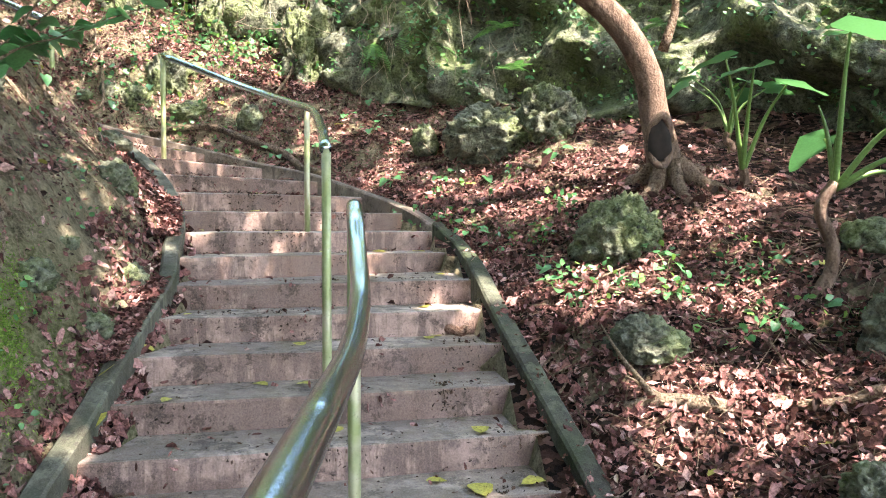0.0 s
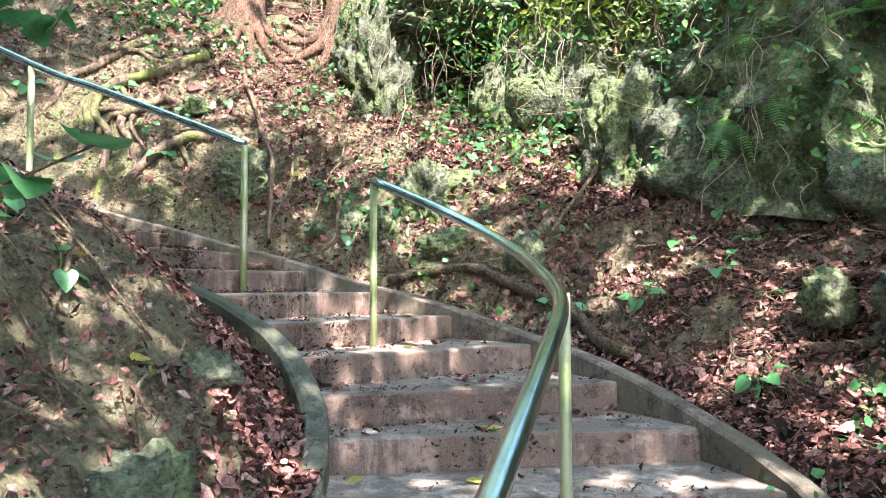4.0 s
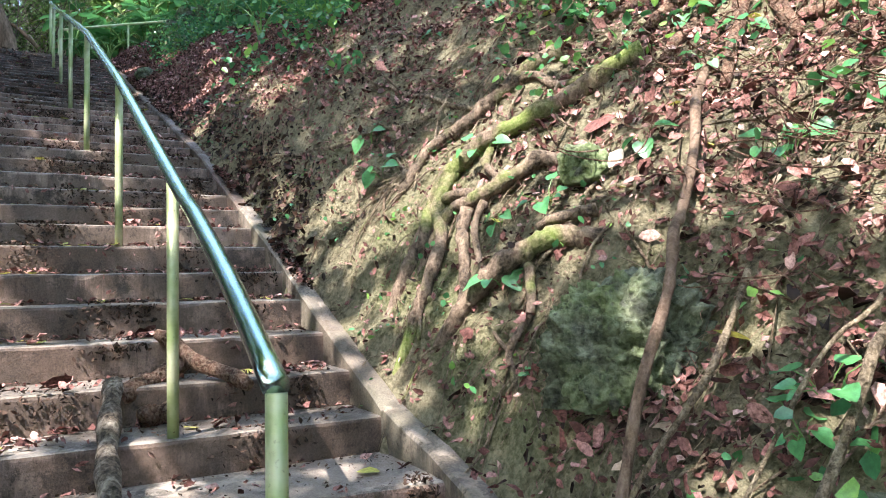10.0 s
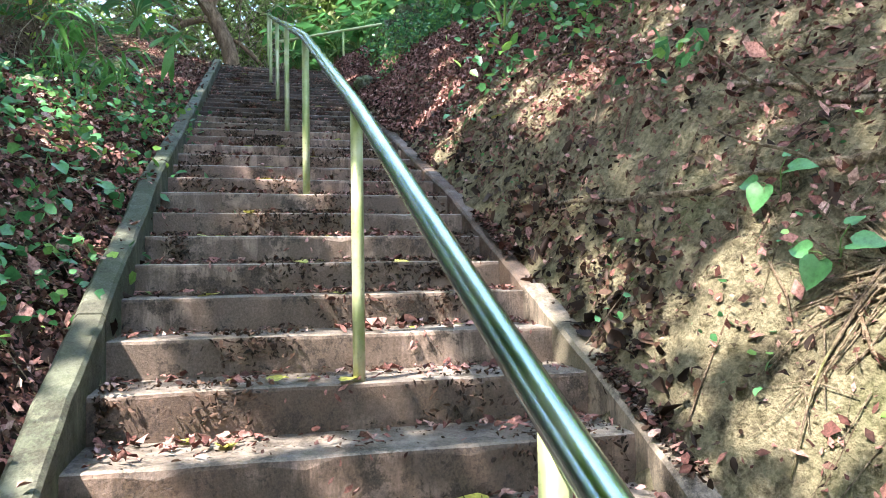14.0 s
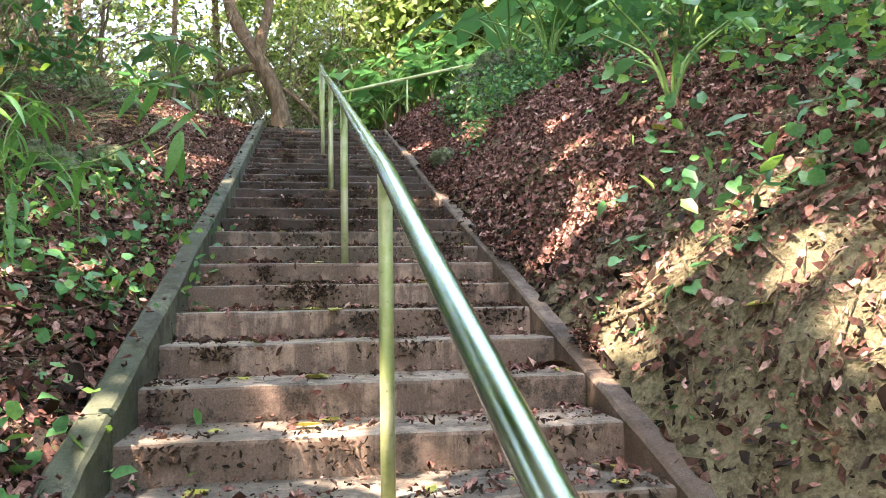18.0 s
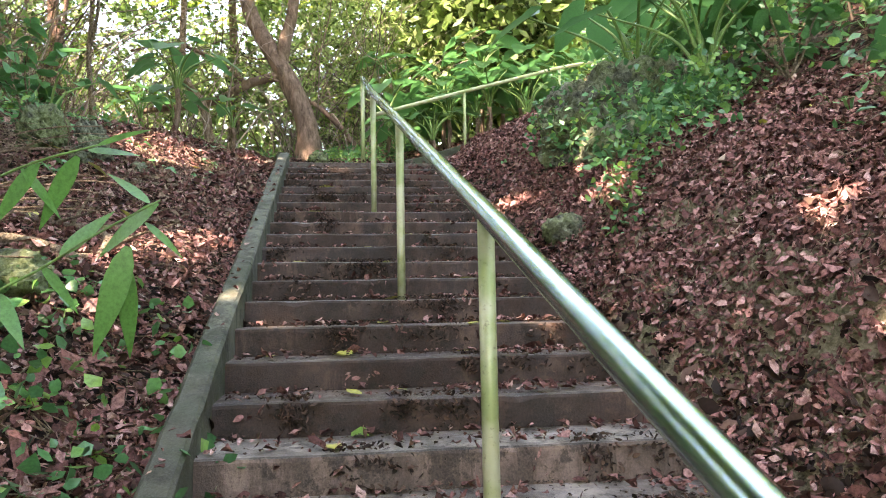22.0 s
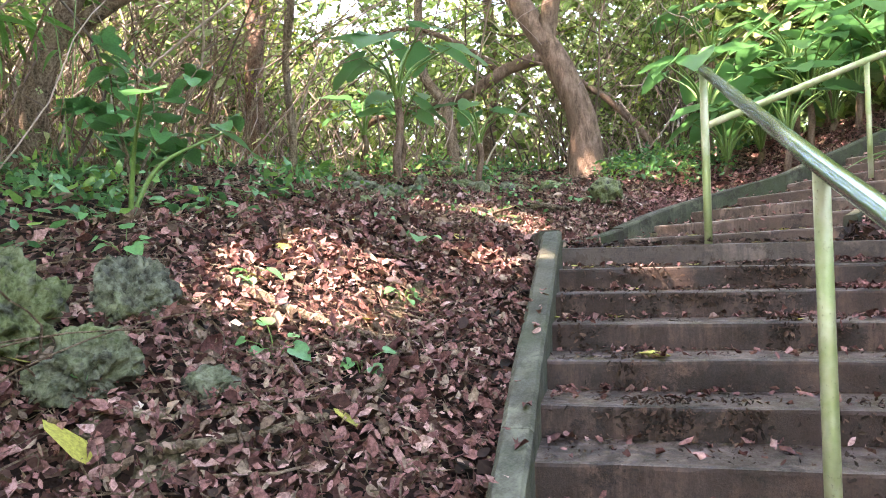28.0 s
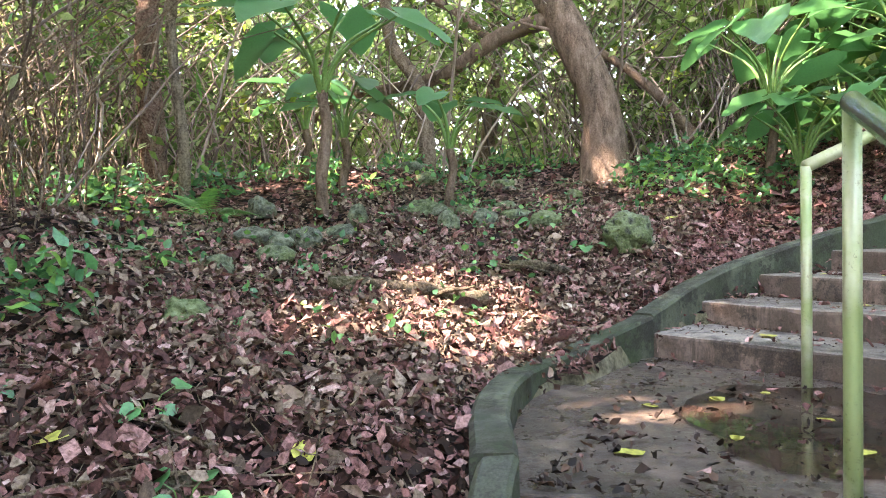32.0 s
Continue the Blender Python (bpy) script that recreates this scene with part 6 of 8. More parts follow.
def cane(label, points, blades, size, seed, r0=0.006):
    rnd = random.Random(seed)
    ob = thing("bamboo_grass", label, "grass plant", "bamboo grass")
    c = spline(points, 6)
    v, f = tube(c, list(np.linspace(r0, r0 * 0.4, len(c))), 6)
    child("cane", mesh_of("cane", v, f, M_STALK, True), ob, "thin green cane")
    for i in range(blades):
        j = int((0.3 + 0.7 * i / blades) * (len(c) - 1))
        d = (c[min(j + 1, len(c) - 1)] - c[max(0, j - 1)]).normalized()
        b = child("blade", BLADES[i % 2], ob)
        yaw = math.atan2(d.y, d.x) - math.pi / 2 + (1 if i % 2 else -1) * rnd.uniform(0.3, 1.2)
        s = size * rnd.uniform(0.7, 1.25)
        b.matrix_basis = Matrix.LocRotScale(c[j], Euler((radians(rnd.uniform(-60, 15)), radians(rnd.uniform(-30, 30)), yaw)), (s, s, s))
    return ob


def arching_cane(label, points, blades):
    """A cane whose blades each run from one place to another."""
    ob = thing("bamboo_grass", label, "grass plant", "bamboo grass")
    c = spline(points, 6)
    v, f = tube(c, list(np.linspace(0.007, 0.004, len(c))), 6)
    child("cane", mesh_of("cane", v, f, M_STALK, True), ob, "thin green cane")
    for i, (a, e) in enumerate(blades):
        a, e = Vector(a), Vector(e)
        b = child("blade", BLADES[i % 2], ob)
        d = e - a
        along_ = d.normalized()
        face = Vector((0.45, 0.55, 0.7))
        face = (face - along_ * face.dot(along_)).normalized()
        turn = Matrix((along_.cross(face), along_, face)).transposed().to_quaternion()
        s = d.length
        b.matrix_basis = Matrix.LocRotScale(a, turn, (s * 1.5, s, s * 0.25))
    return ob


arching_cane("bamboo grass stem with long green blades arching over the slope",
             [(-11.75, 1.6, float(ground_at(-11.75, 1.6)[0]) - 0.05), (-11.4, 2.81, 6.36), (-11.52, 3.18, 6.51), (-11.61, 3.41, 6.67), (-11.7, 3.61, 6.8)],
             [((-11.69, 3.57, 6.79), (-11.7, 3.40, 6.93)), ((-11.7, 3.6, 6.79), (-11.66, 3.36, 6.6)), ((-11.66, 3.51, 6.63), (-11.6, 3.42, 6.24)), ((-11.69, 3.47, 6.58), (-11.77, 3.48, 6.22)), ((-11.7, 3.55, 6.72), (-11.78, 3.67, 6.6)),
              ((-11.58, 3.3, 6.6), (-11.7, 3.42, 6.78)), ((-11.55, 3.25, 6.56), (-11.62, 3.36, 6.4)), ((-11.5, 3.1, 6.48), (-11.42, 3.3, 6.3))])
arching_cane("hanging bamboo grass stem beside the stairs",
             [(-12.1, 1.7, float(ground_at(-12.1, 1.7)[0]) - 0.05), (-11.5, 2.7, 6.72), (-11.49, 3.2, 6.9), (-11.59, 3.43, 6.99)],
             [((-11.59, 3.43, 6.99), (-11.62, 3.61, 7.06)), ((-11.58, 3.4, 6.97), (-11.72, 3.52, 6.99)), ((-11.58, 3.36, 6.95), (-11.57, 3.2, 6.69)), ((-11.52, 3.25, 6.92), (-11.47, 3.1, 6.7)), ((-11.5, 3.2, 6.9), (-11.6, 3.3, 6.74))])
def strap_plant(label, x, y, stem, blades, size, seed):
    """A bent brown stem with a tuft of long strap leaves at its top."""
    rnd = random.Random(seed)
    z = float(ground_at(x, y)[0])
    ob = thing("strap_leaf_plant", label, "plant", at=(x, y, z))
    c = spline(stem, 5)
    v, f = tube(c, list(np.linspace(0.035, 0.024, len(c))), 8, wob=0.1, seed=seed)
    child("stem", mesh_of("stem", v, f, M_RED, True), ob, "bent brown stem")
    for i in range(blades):
        b = child("blade", BLADES[i % 2], ob, "long green strap leaf")
        s = size * rnd.uniform(0.7, 1.2)
        b.matrix_basis = Matrix.LocRotScale(c[-1], Euler((radians(rnd.uniform(5, 65)), radians(rnd.uniform(-15, 15)), 2 * math.pi * (i + rnd.random() * 0.6) / blades)), (s * 0.7, s, s))
    return ob


strap_plant("tuft of long strap leaves beside the upper stairs", -21.4, 3.9, [(0, 0, -0.05), (0.01, 0, 0.1), (0.02, 0, 0.3)], 16, 0.6, 9)
for i in range(9):
    x, y = rng.uniform(-11.6, -9.4), 0
    y = 4.55 + (x + 9.4) * 0.33 - rng.uniform(0.25, 1.6)
    z, h, a = float(ground_at(x, y)[0]), rng.uniform(0.4, 0.8), rng.uniform(0, 6.28)
    cane("leafy bamboo grass stem on the slope beside the stairs", [(x, y, z - 0.03), (x + 0.04, y, z + h * 0.5), (x + 0.2 * math.cos(a), y + 0.2 * math.sin(a), z + h * 0.9), (x + 0.4 * math.cos(a), y + 0.4 * math.sin(a), z + h * 0.92)], 8, rng.uniform(0.2, 0.3), 60 + i)
for i in range(34):
    x, y = (rng.uniform(-17.5, -12.8), rng.uniform(-3.2, -0.9)) if i < 20 else (rng.uniform(-21, -17), rng.uniform(-6, -3.2))
    z = float(ground_at(x, y)[0])
    h, a = rng.uniform(0.9, 2.4), rng.uniform(0, 6.28)
    cane("leafy bamboo grass stem in the thicket", [(x, y, z), (x + 0.1 * math.cos(a), y + 0.1 * math.sin(a), z + h * 0.5), (x + 0.4 * math.cos(a), y + 0.4 * math.sin(a), z + h * 0.9), (x + 0.8 * math.cos(a), y + 0.8 * math.sin(a), z + h * 0.95)], 9, rng.uniform(0.2, 0.32), 20 + i)


# ---- shrub with lobed leaves on the earth bank ----
def shrub(label, x, y, stems, height, leaf, per, seed, mat=None, lean=(0, 0)):
    rnd = random.Random(seed)
    z = float(ground_at(x, y)[0])
    ob = thing("shrub", label, "shrub", at=(x, y, z))
    for i in range(stems):
        a = rnd.uniform(0, 6.28)
        pl, rl = limb(rnd, (0, 0, 0), (math.cos(a) * 0.5 + lean[0], math.sin(a) * 0.5 + lean[1], 1.0), height * rnd.uniform(0.7, 1.1), 0.014, 5, 0.3)
        v, f = tube(pl, rl, 5)
        st = child("stem", mesh_of("stem", v, f, M_TWIG, True), ob)
        for j in range(per):
            p = pl[rnd.randrange(len(pl) // 3, len(pl))]
            lf = child("leaf", HEARTS[rnd.randrange(3)], st)
            s = leaf * rnd.uniform(0.7, 1.3)
            lf.matrix_basis = Matrix.LocRotScale(p, Euler((radians(rnd.uniform(-45, 20)), radians(rnd.uniform(-25, 25)), rnd.uniform(0, 6.28))), (s, s, s))
    return ob


shrub("leafy green shrub leaning over the earth bank", -2.55, 3.85, 9, 1.35, 0.15, 13, 1, None, (0.45, 0.05))
shrub("leafy green shrub on the edge of the earth bank", -3.3, 5.0, 7, 1.1, 0.15, 11, 2, None, (0.1, 0.0))
shrub("leafy green shrub on top of the earth bank", -3.6, 3.3, 6, 1.6, 0.22, 8, 3)
shrub("low leafy shrub at the edge of the leafy slope", -13.2, 0.6, 6, 1.5, 0.14, 9, 4)
shrub("low leafy shrub at the edge of the leafy slope", -12.0, 1.2, 6, 1.3, 0.14, 9, 5)
for i in range(16):
    x, y = beside(20, 60, 3.4, 6.5, 1) if i < 8 else beside(26, 58, 3.0, 6.0, -1)
    shrub("leafy shrub in the undergrowth", x, y, 5, rng.uniform(0.8, 1.6), rng.uniform(0.1, 0.2), 9, 30 + i)

# ---- thicket of thin stems, hanging vines and foliage (too many to count) ----
def thicket(name, label, regions, seed, mat, r0, h0, h1, count, lean=0.25, sides=4):
    rnd, pieces = random.Random(seed), []
    for _ in range(count):
        x0, x1, y0, y1 = regions[rnd.randrange(len(regions))]
        x, y = rnd.uniform(x0, x1), rnd.uniform(y0, y1)
        z, h, a = float(ground_at(x, y)[0]), rnd.uniform(h0, h1), rnd.uniform(0, 6.28)
        q = [Vector((x, y, z - 0.05))]
        bx, by = rnd.uniform(-.22, .22), rnd.uniform(-.22, .22)
        for j in range(1, 6):
            bx, by = bx + rnd.uniform(-.16, .16), by + rnd.uniform(-.16, .16)
            q.append(Vector((x + lean * h * (j / 5) ** 1.5 * math.cos(a) + bx * h * 0.4, y + lean * h * (j / 5) ** 1.5 * math.sin(a) + by * h * 0.4, z + h * j / 5 * (1 - 0.1 * lean * j))))
        r = r0 * rnd.uniform(0.5, 1.8)
        pieces.append(tube(spline(q, 2), list(np.linspace(r, r * 0.45, 11)), sides, False))
    v, f = merge(pieces)
    ob = new(name, mesh_of(name, v, f, mat, True))
    return tagged(ob, label, "thicket", kind="stuff")


M_PINKSTEM = leafy("pinkish_brown_stem", [(0.0, (0.06, 0.042, 0.034)), (0.5, (0.2, 0.14, 0.115)), (1.0, (0.42, 0.33, 0.28))], 0.85)
WEST = [(-30, -21.5, -9, -1.2), (-22, -16.5, -9, -3.0), (-30, -24, -1.5, 1.0), (-18, -11.5, -7, -1.2)]
NORTH = [(-26, -15, 7.5, 12), (-15.5, -8, 8.6, 12.5), (-8, -2, 11.0, 13), (-3.2, -0.8, 10.2, 11.8), (-1, 5, 9.8, 12)]
SOUTH = [(-12, -6, -4, 2.2), (-7.5, -3.2, -3, 4.0)]
thicket("thicket", "dense thicket of thin brown stems and vines behind the slope", WEST, 1, M_PINKSTEM, 0.010, 0.8, 5.5, 1300, 0.7)
thicket("thicket", "thin brown stems in the undergrowth of the bank", NORTH, 2, M_DRYSTEM, 0.008, 0.6, 3.0, 900, 0.35)
thicket("thicket", "thin stems on the slope beside the stairs", SOUTH, 3, M_DRYSTEM, 0.009, 0.8, 3.5, 420, 0.3)


thicket("thicket", "dark twisted thin stems at the edge of the thicket", [(-18.8, -15.2, -3.6, -1.3), (-20, -17, -5, -2.6)], 4, M_BARK, 0.006, 0.8, 4.0, 260, 0.6)


thicket("brush", "dark dry brushwood at the edge of the leafy slope", [(-14.7, -12.4, -0.3, 1.25), (-12.6, -11.2, 1.6, 2.4)], 6, M_BARK, 0.005, 0.25, 1.0, 300, 1.1)


def hanging(name, label, regions, seed, count, mat, h0=2.0, h1=4.5, l0=0.8, l1=3.0, ra=0.004, rb=0.011):
    rnd, pieces = random.Random(seed), []
    for _ in range(count):
        x0, x1, y0, y1 = regions[rnd.randrange(len(regions))]
        x, y = rnd.uniform(x0, x1), rnd.uniform(y0, y1)
        z = float(ground_at(x, y)[0])
        h, L, a = rnd.uniform(h0, h1), rnd.uniform(l0, l1), rnd.uniform(0, 6.28)
        p0, p1 = Vector((x, y, z + h)), Vector((x + math.cos(a) * L, y + math.sin(a) * L, z + h * rnd.uniform(0.1, 1.0)))
        sag = rnd.uniform(0.06, 0.4) * L
        q = [p0.lerp(p1, t) - Vector((rnd.uniform(-.1, .1), rnd.uniform(-.1, .1), sag * 4 * t * (1 - t))) for t in (0, .25, .5, .75, 1)]
        r = rnd.uniform(ra, rb)
        pieces.append(tube(spline(q, 3), [r] * 13, 4, False))
    v, f = merge(pieces)
    return tagged(new(name, mesh_of(name, v, f, mat, True)), label, "vines", kind="stuff")


hanging("vines", "hanging brown vines tangled between the trees", WEST[:3] + [(-18, -14, -7, -3.2)], 5, 850, M_PINKSTEM, 0.4, 4.5, 0.5, 2.0, 0.003, 0.009)
hanging("root_fibres", "tangled red-brown roots and straw on the bank below the tree", [(-5.4, -3.9, 8.95, 9.95)], 8, 170, M_RED, 0.03, 0.2, 0.2, 0.6, 0.0015, 0.004)
hanging("twig_tangle", "tangled dry twigs below the cliff", [(-1.4, 1.6, 7.9, 8.8)], 9, 120, M_TWIG, 0.03, 0.22, 0.3, 0.8, 0.0015, 0.004)
hanging("vines", "dry vines hanging over the rocks of the bank", [(-4.2, -0.6, 9.6, 11.5), (-0.8, 3.2, 8.8, 10), (-14, -5.5, 8.8, 11)], 6, 240, M_DRYSTEM, 0.3, 1.4, 0.25, 1.0, 0.0012, 0.0035)


def strings(name, label, regions, seed, count, mat, h0, h1, l0, l1):
    """Thin roots and dry stems that hang almost straight down a rock face."""
    rnd, pieces = random.Random(seed), []
    for _ in range(count):
        x0, x1, y0, y1 = regions[rnd.randrange(len(regions))]
        x, y = rnd.uniform(x0, x1), rnd.uniform(y0, y1)
        z, L = float(ground_at(x, y)[0]) + rnd.uniform(h0, h1), rnd.uniform(l0, l1)
        q = [Vector((x + rnd.uniform(-.06, .06), y - 0.12 * t + rnd.uniform(-.05, .05), z - L * t)) for t in (0, .3, .6, 1)]
        pieces.append(tube(spline(q, 3), [rnd.uniform(0.001, 0.004)] * 10, 4, False))
    v, f = merge(pieces)
    return tagged(new(name, mesh_of(name, v, f, mat, True)), label, "roots", kind="stuff")


strings("hanging_roots", "thin pale roots hanging down the limestone", [(-3.6, -0.6, 9.3, 10.0), (-0.8, 1.4, 8.6, 9.0), (-5.0, -3.6, 9.5, 10.2)], 71, 170, M_DRYSTEM, 0.6, 2.2, 0.2, 0.75)


def foliage(name, label, regions, seed, count, per, radius, h0, h1, leaf, mat, width=0.5, simple=False):
    r = np.random.default_rng(seed)
    reg = np.array([regions[i] for i in r.integers(0, len(regions), count)])
    x, y = r.uniform(reg[:, 0], reg[:, 1]), r.uniform(reg[:, 2], reg[:, 3])
    c = np.stack([x, y, ground_at(x, y) + r.uniform(h0, h1, count)], axis=1)
    P = clumps(c, radius, per, r)
    P[:, 2] = np.maximum(P[:, 2], ground_at(P[:, 0], P[:, 1]) + 0.03)
    size = r.uniform(0.5, 1.4, len(P)) * leaf
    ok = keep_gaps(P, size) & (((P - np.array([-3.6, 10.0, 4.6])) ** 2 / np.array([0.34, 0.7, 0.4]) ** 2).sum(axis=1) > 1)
    P, size = P[ok], size[ok]
    N = unit(r.normal(size=P.shape) * 0.7 + np.array([0, 0, 0.8]))
    me = diamond_cloud(name, P, N, size, width, mat, r) if simple else leaf_cloud(name, P, N, size, width, mat, 0.08, 0.2, None, r, mat == M_HERB)
    return tagged(new(name, me), label, "foliage", kind="stuff")


foliage("foliage", "green foliage of the thicket behind the slope", WEST, 11, 1500, 34, 0.5, 0.2, 5.5, 0.12, M_SUNNY, 0.5, True)
foliage("foliage", "low green undergrowth at the forest edge", [(-25, -20.6, -3.4, -0.6), (-20.5, -15.5, -5, -1.6), (-24.5, -22.3, 0.4, 2.0), (-17.5, -13.2, -1.8, 0.0)], 12, 300, 22, 0.2, 0.02, 0.14, 0.08, M_HERB)
foliage("foliage", "green undergrowth on top of the bank", NORTH, 13, 560, 34, 0.4, 0.1, 2.2, 0.12, M_FOLIAGE)
foliage("foliage", "low green herbs along the top of the bank", [(-22, -15.5, 5.6, 8), (-15.5, -8, 7.6, 9), (-8.5, -6, 9.2, 10.4), (-3.8, 1.0, 9.8, 11)], 14, 240, 24, 0.3, 0.03, 0.5, 0.1, M_HERB)
foliage("foliage", "green undergrowth on the slope beside the stairs", SOUTH, 15, 230, 34, 0.45, 0.1, 3.0, 0.12, M_FOLIAGE)
foliage("foliage", "green foliage around the limestone cliff", [(1.5, 6.5, 8.6, 11.5), (4, 8, 2, 8.5), (-6, -4.4, -2, 4.0)], 16, 260, 34, 0.5, 0.5, 4.5, 0.14, M_FOLIAGE)
foliage("far_woods", "far green forest foliage", [(-46, -30, -22, 22), (-30, -8, -20, -9), (-30, 10, 13, 22), (-8, 14, -44, -32), (24, 32, -10, 16)], 17, 2300, 26, 1.5, 0.3, 11, 0.46, M_SUNNY, 0.55, True)
foliage("far_woods", "low green forest foliage behind the thicket", [(-36, -26, -18, 9), (-27, -17, -15, -9)], 28, 1700, 20, 0.9, 0.1, 5.5, 0.38, M_SUNNY, 0.55, True)
foliage("far_woods", "far green forest foliage behind the upper stairs", [(-38, -27, -1, 13), (-30, -25.5, 1.5, 7)], 27, 900, 26, 1.2, 0.3, 8, 0.34, M_SUNNY, 0.55, True)
foliage("climbers", "green creepers covering the limestone cliff", [(-3.4, -0.4, 9.7, 10.8), (-1.0, 1.2, 9.0, 9.8)], 41, 110, 20, 0.22, 0.5, 2.6, 0.075, M_HERB, 0.6)
foliage("climbers", "yellow-green shrub leaves above the hollow", [(-3.4, -1.0, 9.9, 10.9)], 42, 90, 22, 0.3, 0.9, 2.6, 0.1, M_SUNNY, 0.35)
foliage("climbers", "green undergrowth at the foot of the cliff", [(-4.6, -1.2, 9.4, 10.4)], 43, 110, 9, 0.2, 0.02, 0.25, 0.055, M_HERB, 0.75)
foliage("climbers", "green herbs on the upper edge of the bank", [(-9, -5.2, 8.7, 9.6), (-14, -9, 7.3, 8.4)], 44, 170, 12, 0.26, 0.02, 0.3, 0.06, M_HERB, 0.75)
foliage("foliage", "green undergrowth along the crest of the bank", [(-16.5, -9.5, 6.7, 8.4), (-20, -15.5, 5.4, 7.0)], 45, 220, 16, 0.3, 0.05, 0.8, 0.085, M_HERB, 0.6)
foliage("climbers", "green creepers growing over the outcrop", [(-16.9, -15.2, 5.0, 6.3), (-15.4, -14.0, 5.3, 6.4)], 47, 110, 14, 0.22, 0.1, 0.55, 0.06, M_HERB, 0.6)
foliage("climbers", "low green herbs over the crest of the leafy bank", [(-18.6, -16.2, 4.75, 5.8), (-16.4, -14.6, 5.4, 6.4)], 49, 170, 12, 0.2, 0.02, 0.3, 0.065, M_HERB, 0.65)
foliage("climbers", "patches of small green and yellow herbs among the leaves", [(-0.2, 0.9, 6.3, 7.4), (0.6, 1.3, 5.6, 6.4), (1.5, 2.4, 3.9, 5.0), (0.9, 1.6, 4.4, 5.0)], 50, 75, 7, 0.13, 0.02, 0.1, 0.05, M_HERB, 0.75)
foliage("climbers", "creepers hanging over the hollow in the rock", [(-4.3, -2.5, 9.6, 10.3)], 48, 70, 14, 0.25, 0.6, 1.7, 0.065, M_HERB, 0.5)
foliage("climbers", "tiny green herbs on the mossy earth bank", [(-2.5, -1.65, 2.0, 5.8), (-7.0, -4.6, 7.6, 8.7), (-12, -7, 6.0, 7.4)], 46, 90, 7, 0.12, 0.0, 0.05, 0.032, M_HERB, 0.8)
foliage("climbers", "low creeping green vine leaves on the leafy bank", [(-4.6, -1.2, 8.6, 9.6), (-3.8, -2.0, 8.35, 9.2)], 18, 60, 5, 0.25, 0.02, 0.1, 0.055, M_HERB, 0.8)
foliage("climbers", "small green herbs scattered over the upper forest floor", [(-22.0, -17.6, -1.3, 1.0)], 53, 130, 6, 0.14, 0.02, 0.09, 0.045, M_HERB, 0.75)
foliage("climbers", "low creeping green herbs on the slope", [(-9.5, -6.0, 3.3, 5.2), (-12.5, -9.5, 2.4, 4.2)], 19, 330, 7, 0.2, 0.02, 0.1, 0.06, M_HERB, 0.8)


# ---- leaf litter ----
def curled_cloud(name, P, N, size, width, material, r):
    """Many dry leaves of two curved quads each, folded along the midrib."""
    n = len(P)
    d = r.normal(size=(n, 3))
    d = unit(d - N * (d * N).sum(axis=1)[:, None])
    s = np.cross(N, d)
    L, W = size[:, None], (size * width * r.uniform(0.45, 1.35, n))[:, None]
    crisp = r.uniform(0.5, 1.9, n)

    def at(u, v, lo, hi):
        return P + d * L * (u + r.uniform(-0.07, 0.07, n)[:, None]) + s * W * v + N * L * (r.uniform(lo, hi, n) * crisp)[:, None]
    verts = np.stack([at(-0.5, 0, -0.04, 0.12), at(-0.32, 0.36, -0.05, 0.22), at(0.0, 0.5, -0.06, 0.32), at(0.3, 0.3, -0.06, 0.28), at(0.52, 0.03, -0.1, 0.3),
                      at(0.3, -0.3, -0.06, 0.28), at(0.0, -0.5, -0.06, 0.32), at(-0.32, -0.36, -0.05, 0.22)], axis=1).reshape(-1, 3)
    base = (np.arange(n) * 8)[:, None]
    return quads_mesh(name, verts, np.concatenate([base + np.array([[0, 4, 3, 2, 1]]), base + np.array([[0, 7, 6, 5, 4]])], axis=0), material, True)


def stairs_distance_grid(x, y):
    i, j = np.clip(np.searchsorted(gx, x) - 1, 0, nx - 2), np.clip(np.searchsorted(gy, y) - 1, 0, ny - 2)
    return NEAR[i, j]


NEAR = near_stairs.reshape(nx, ny)


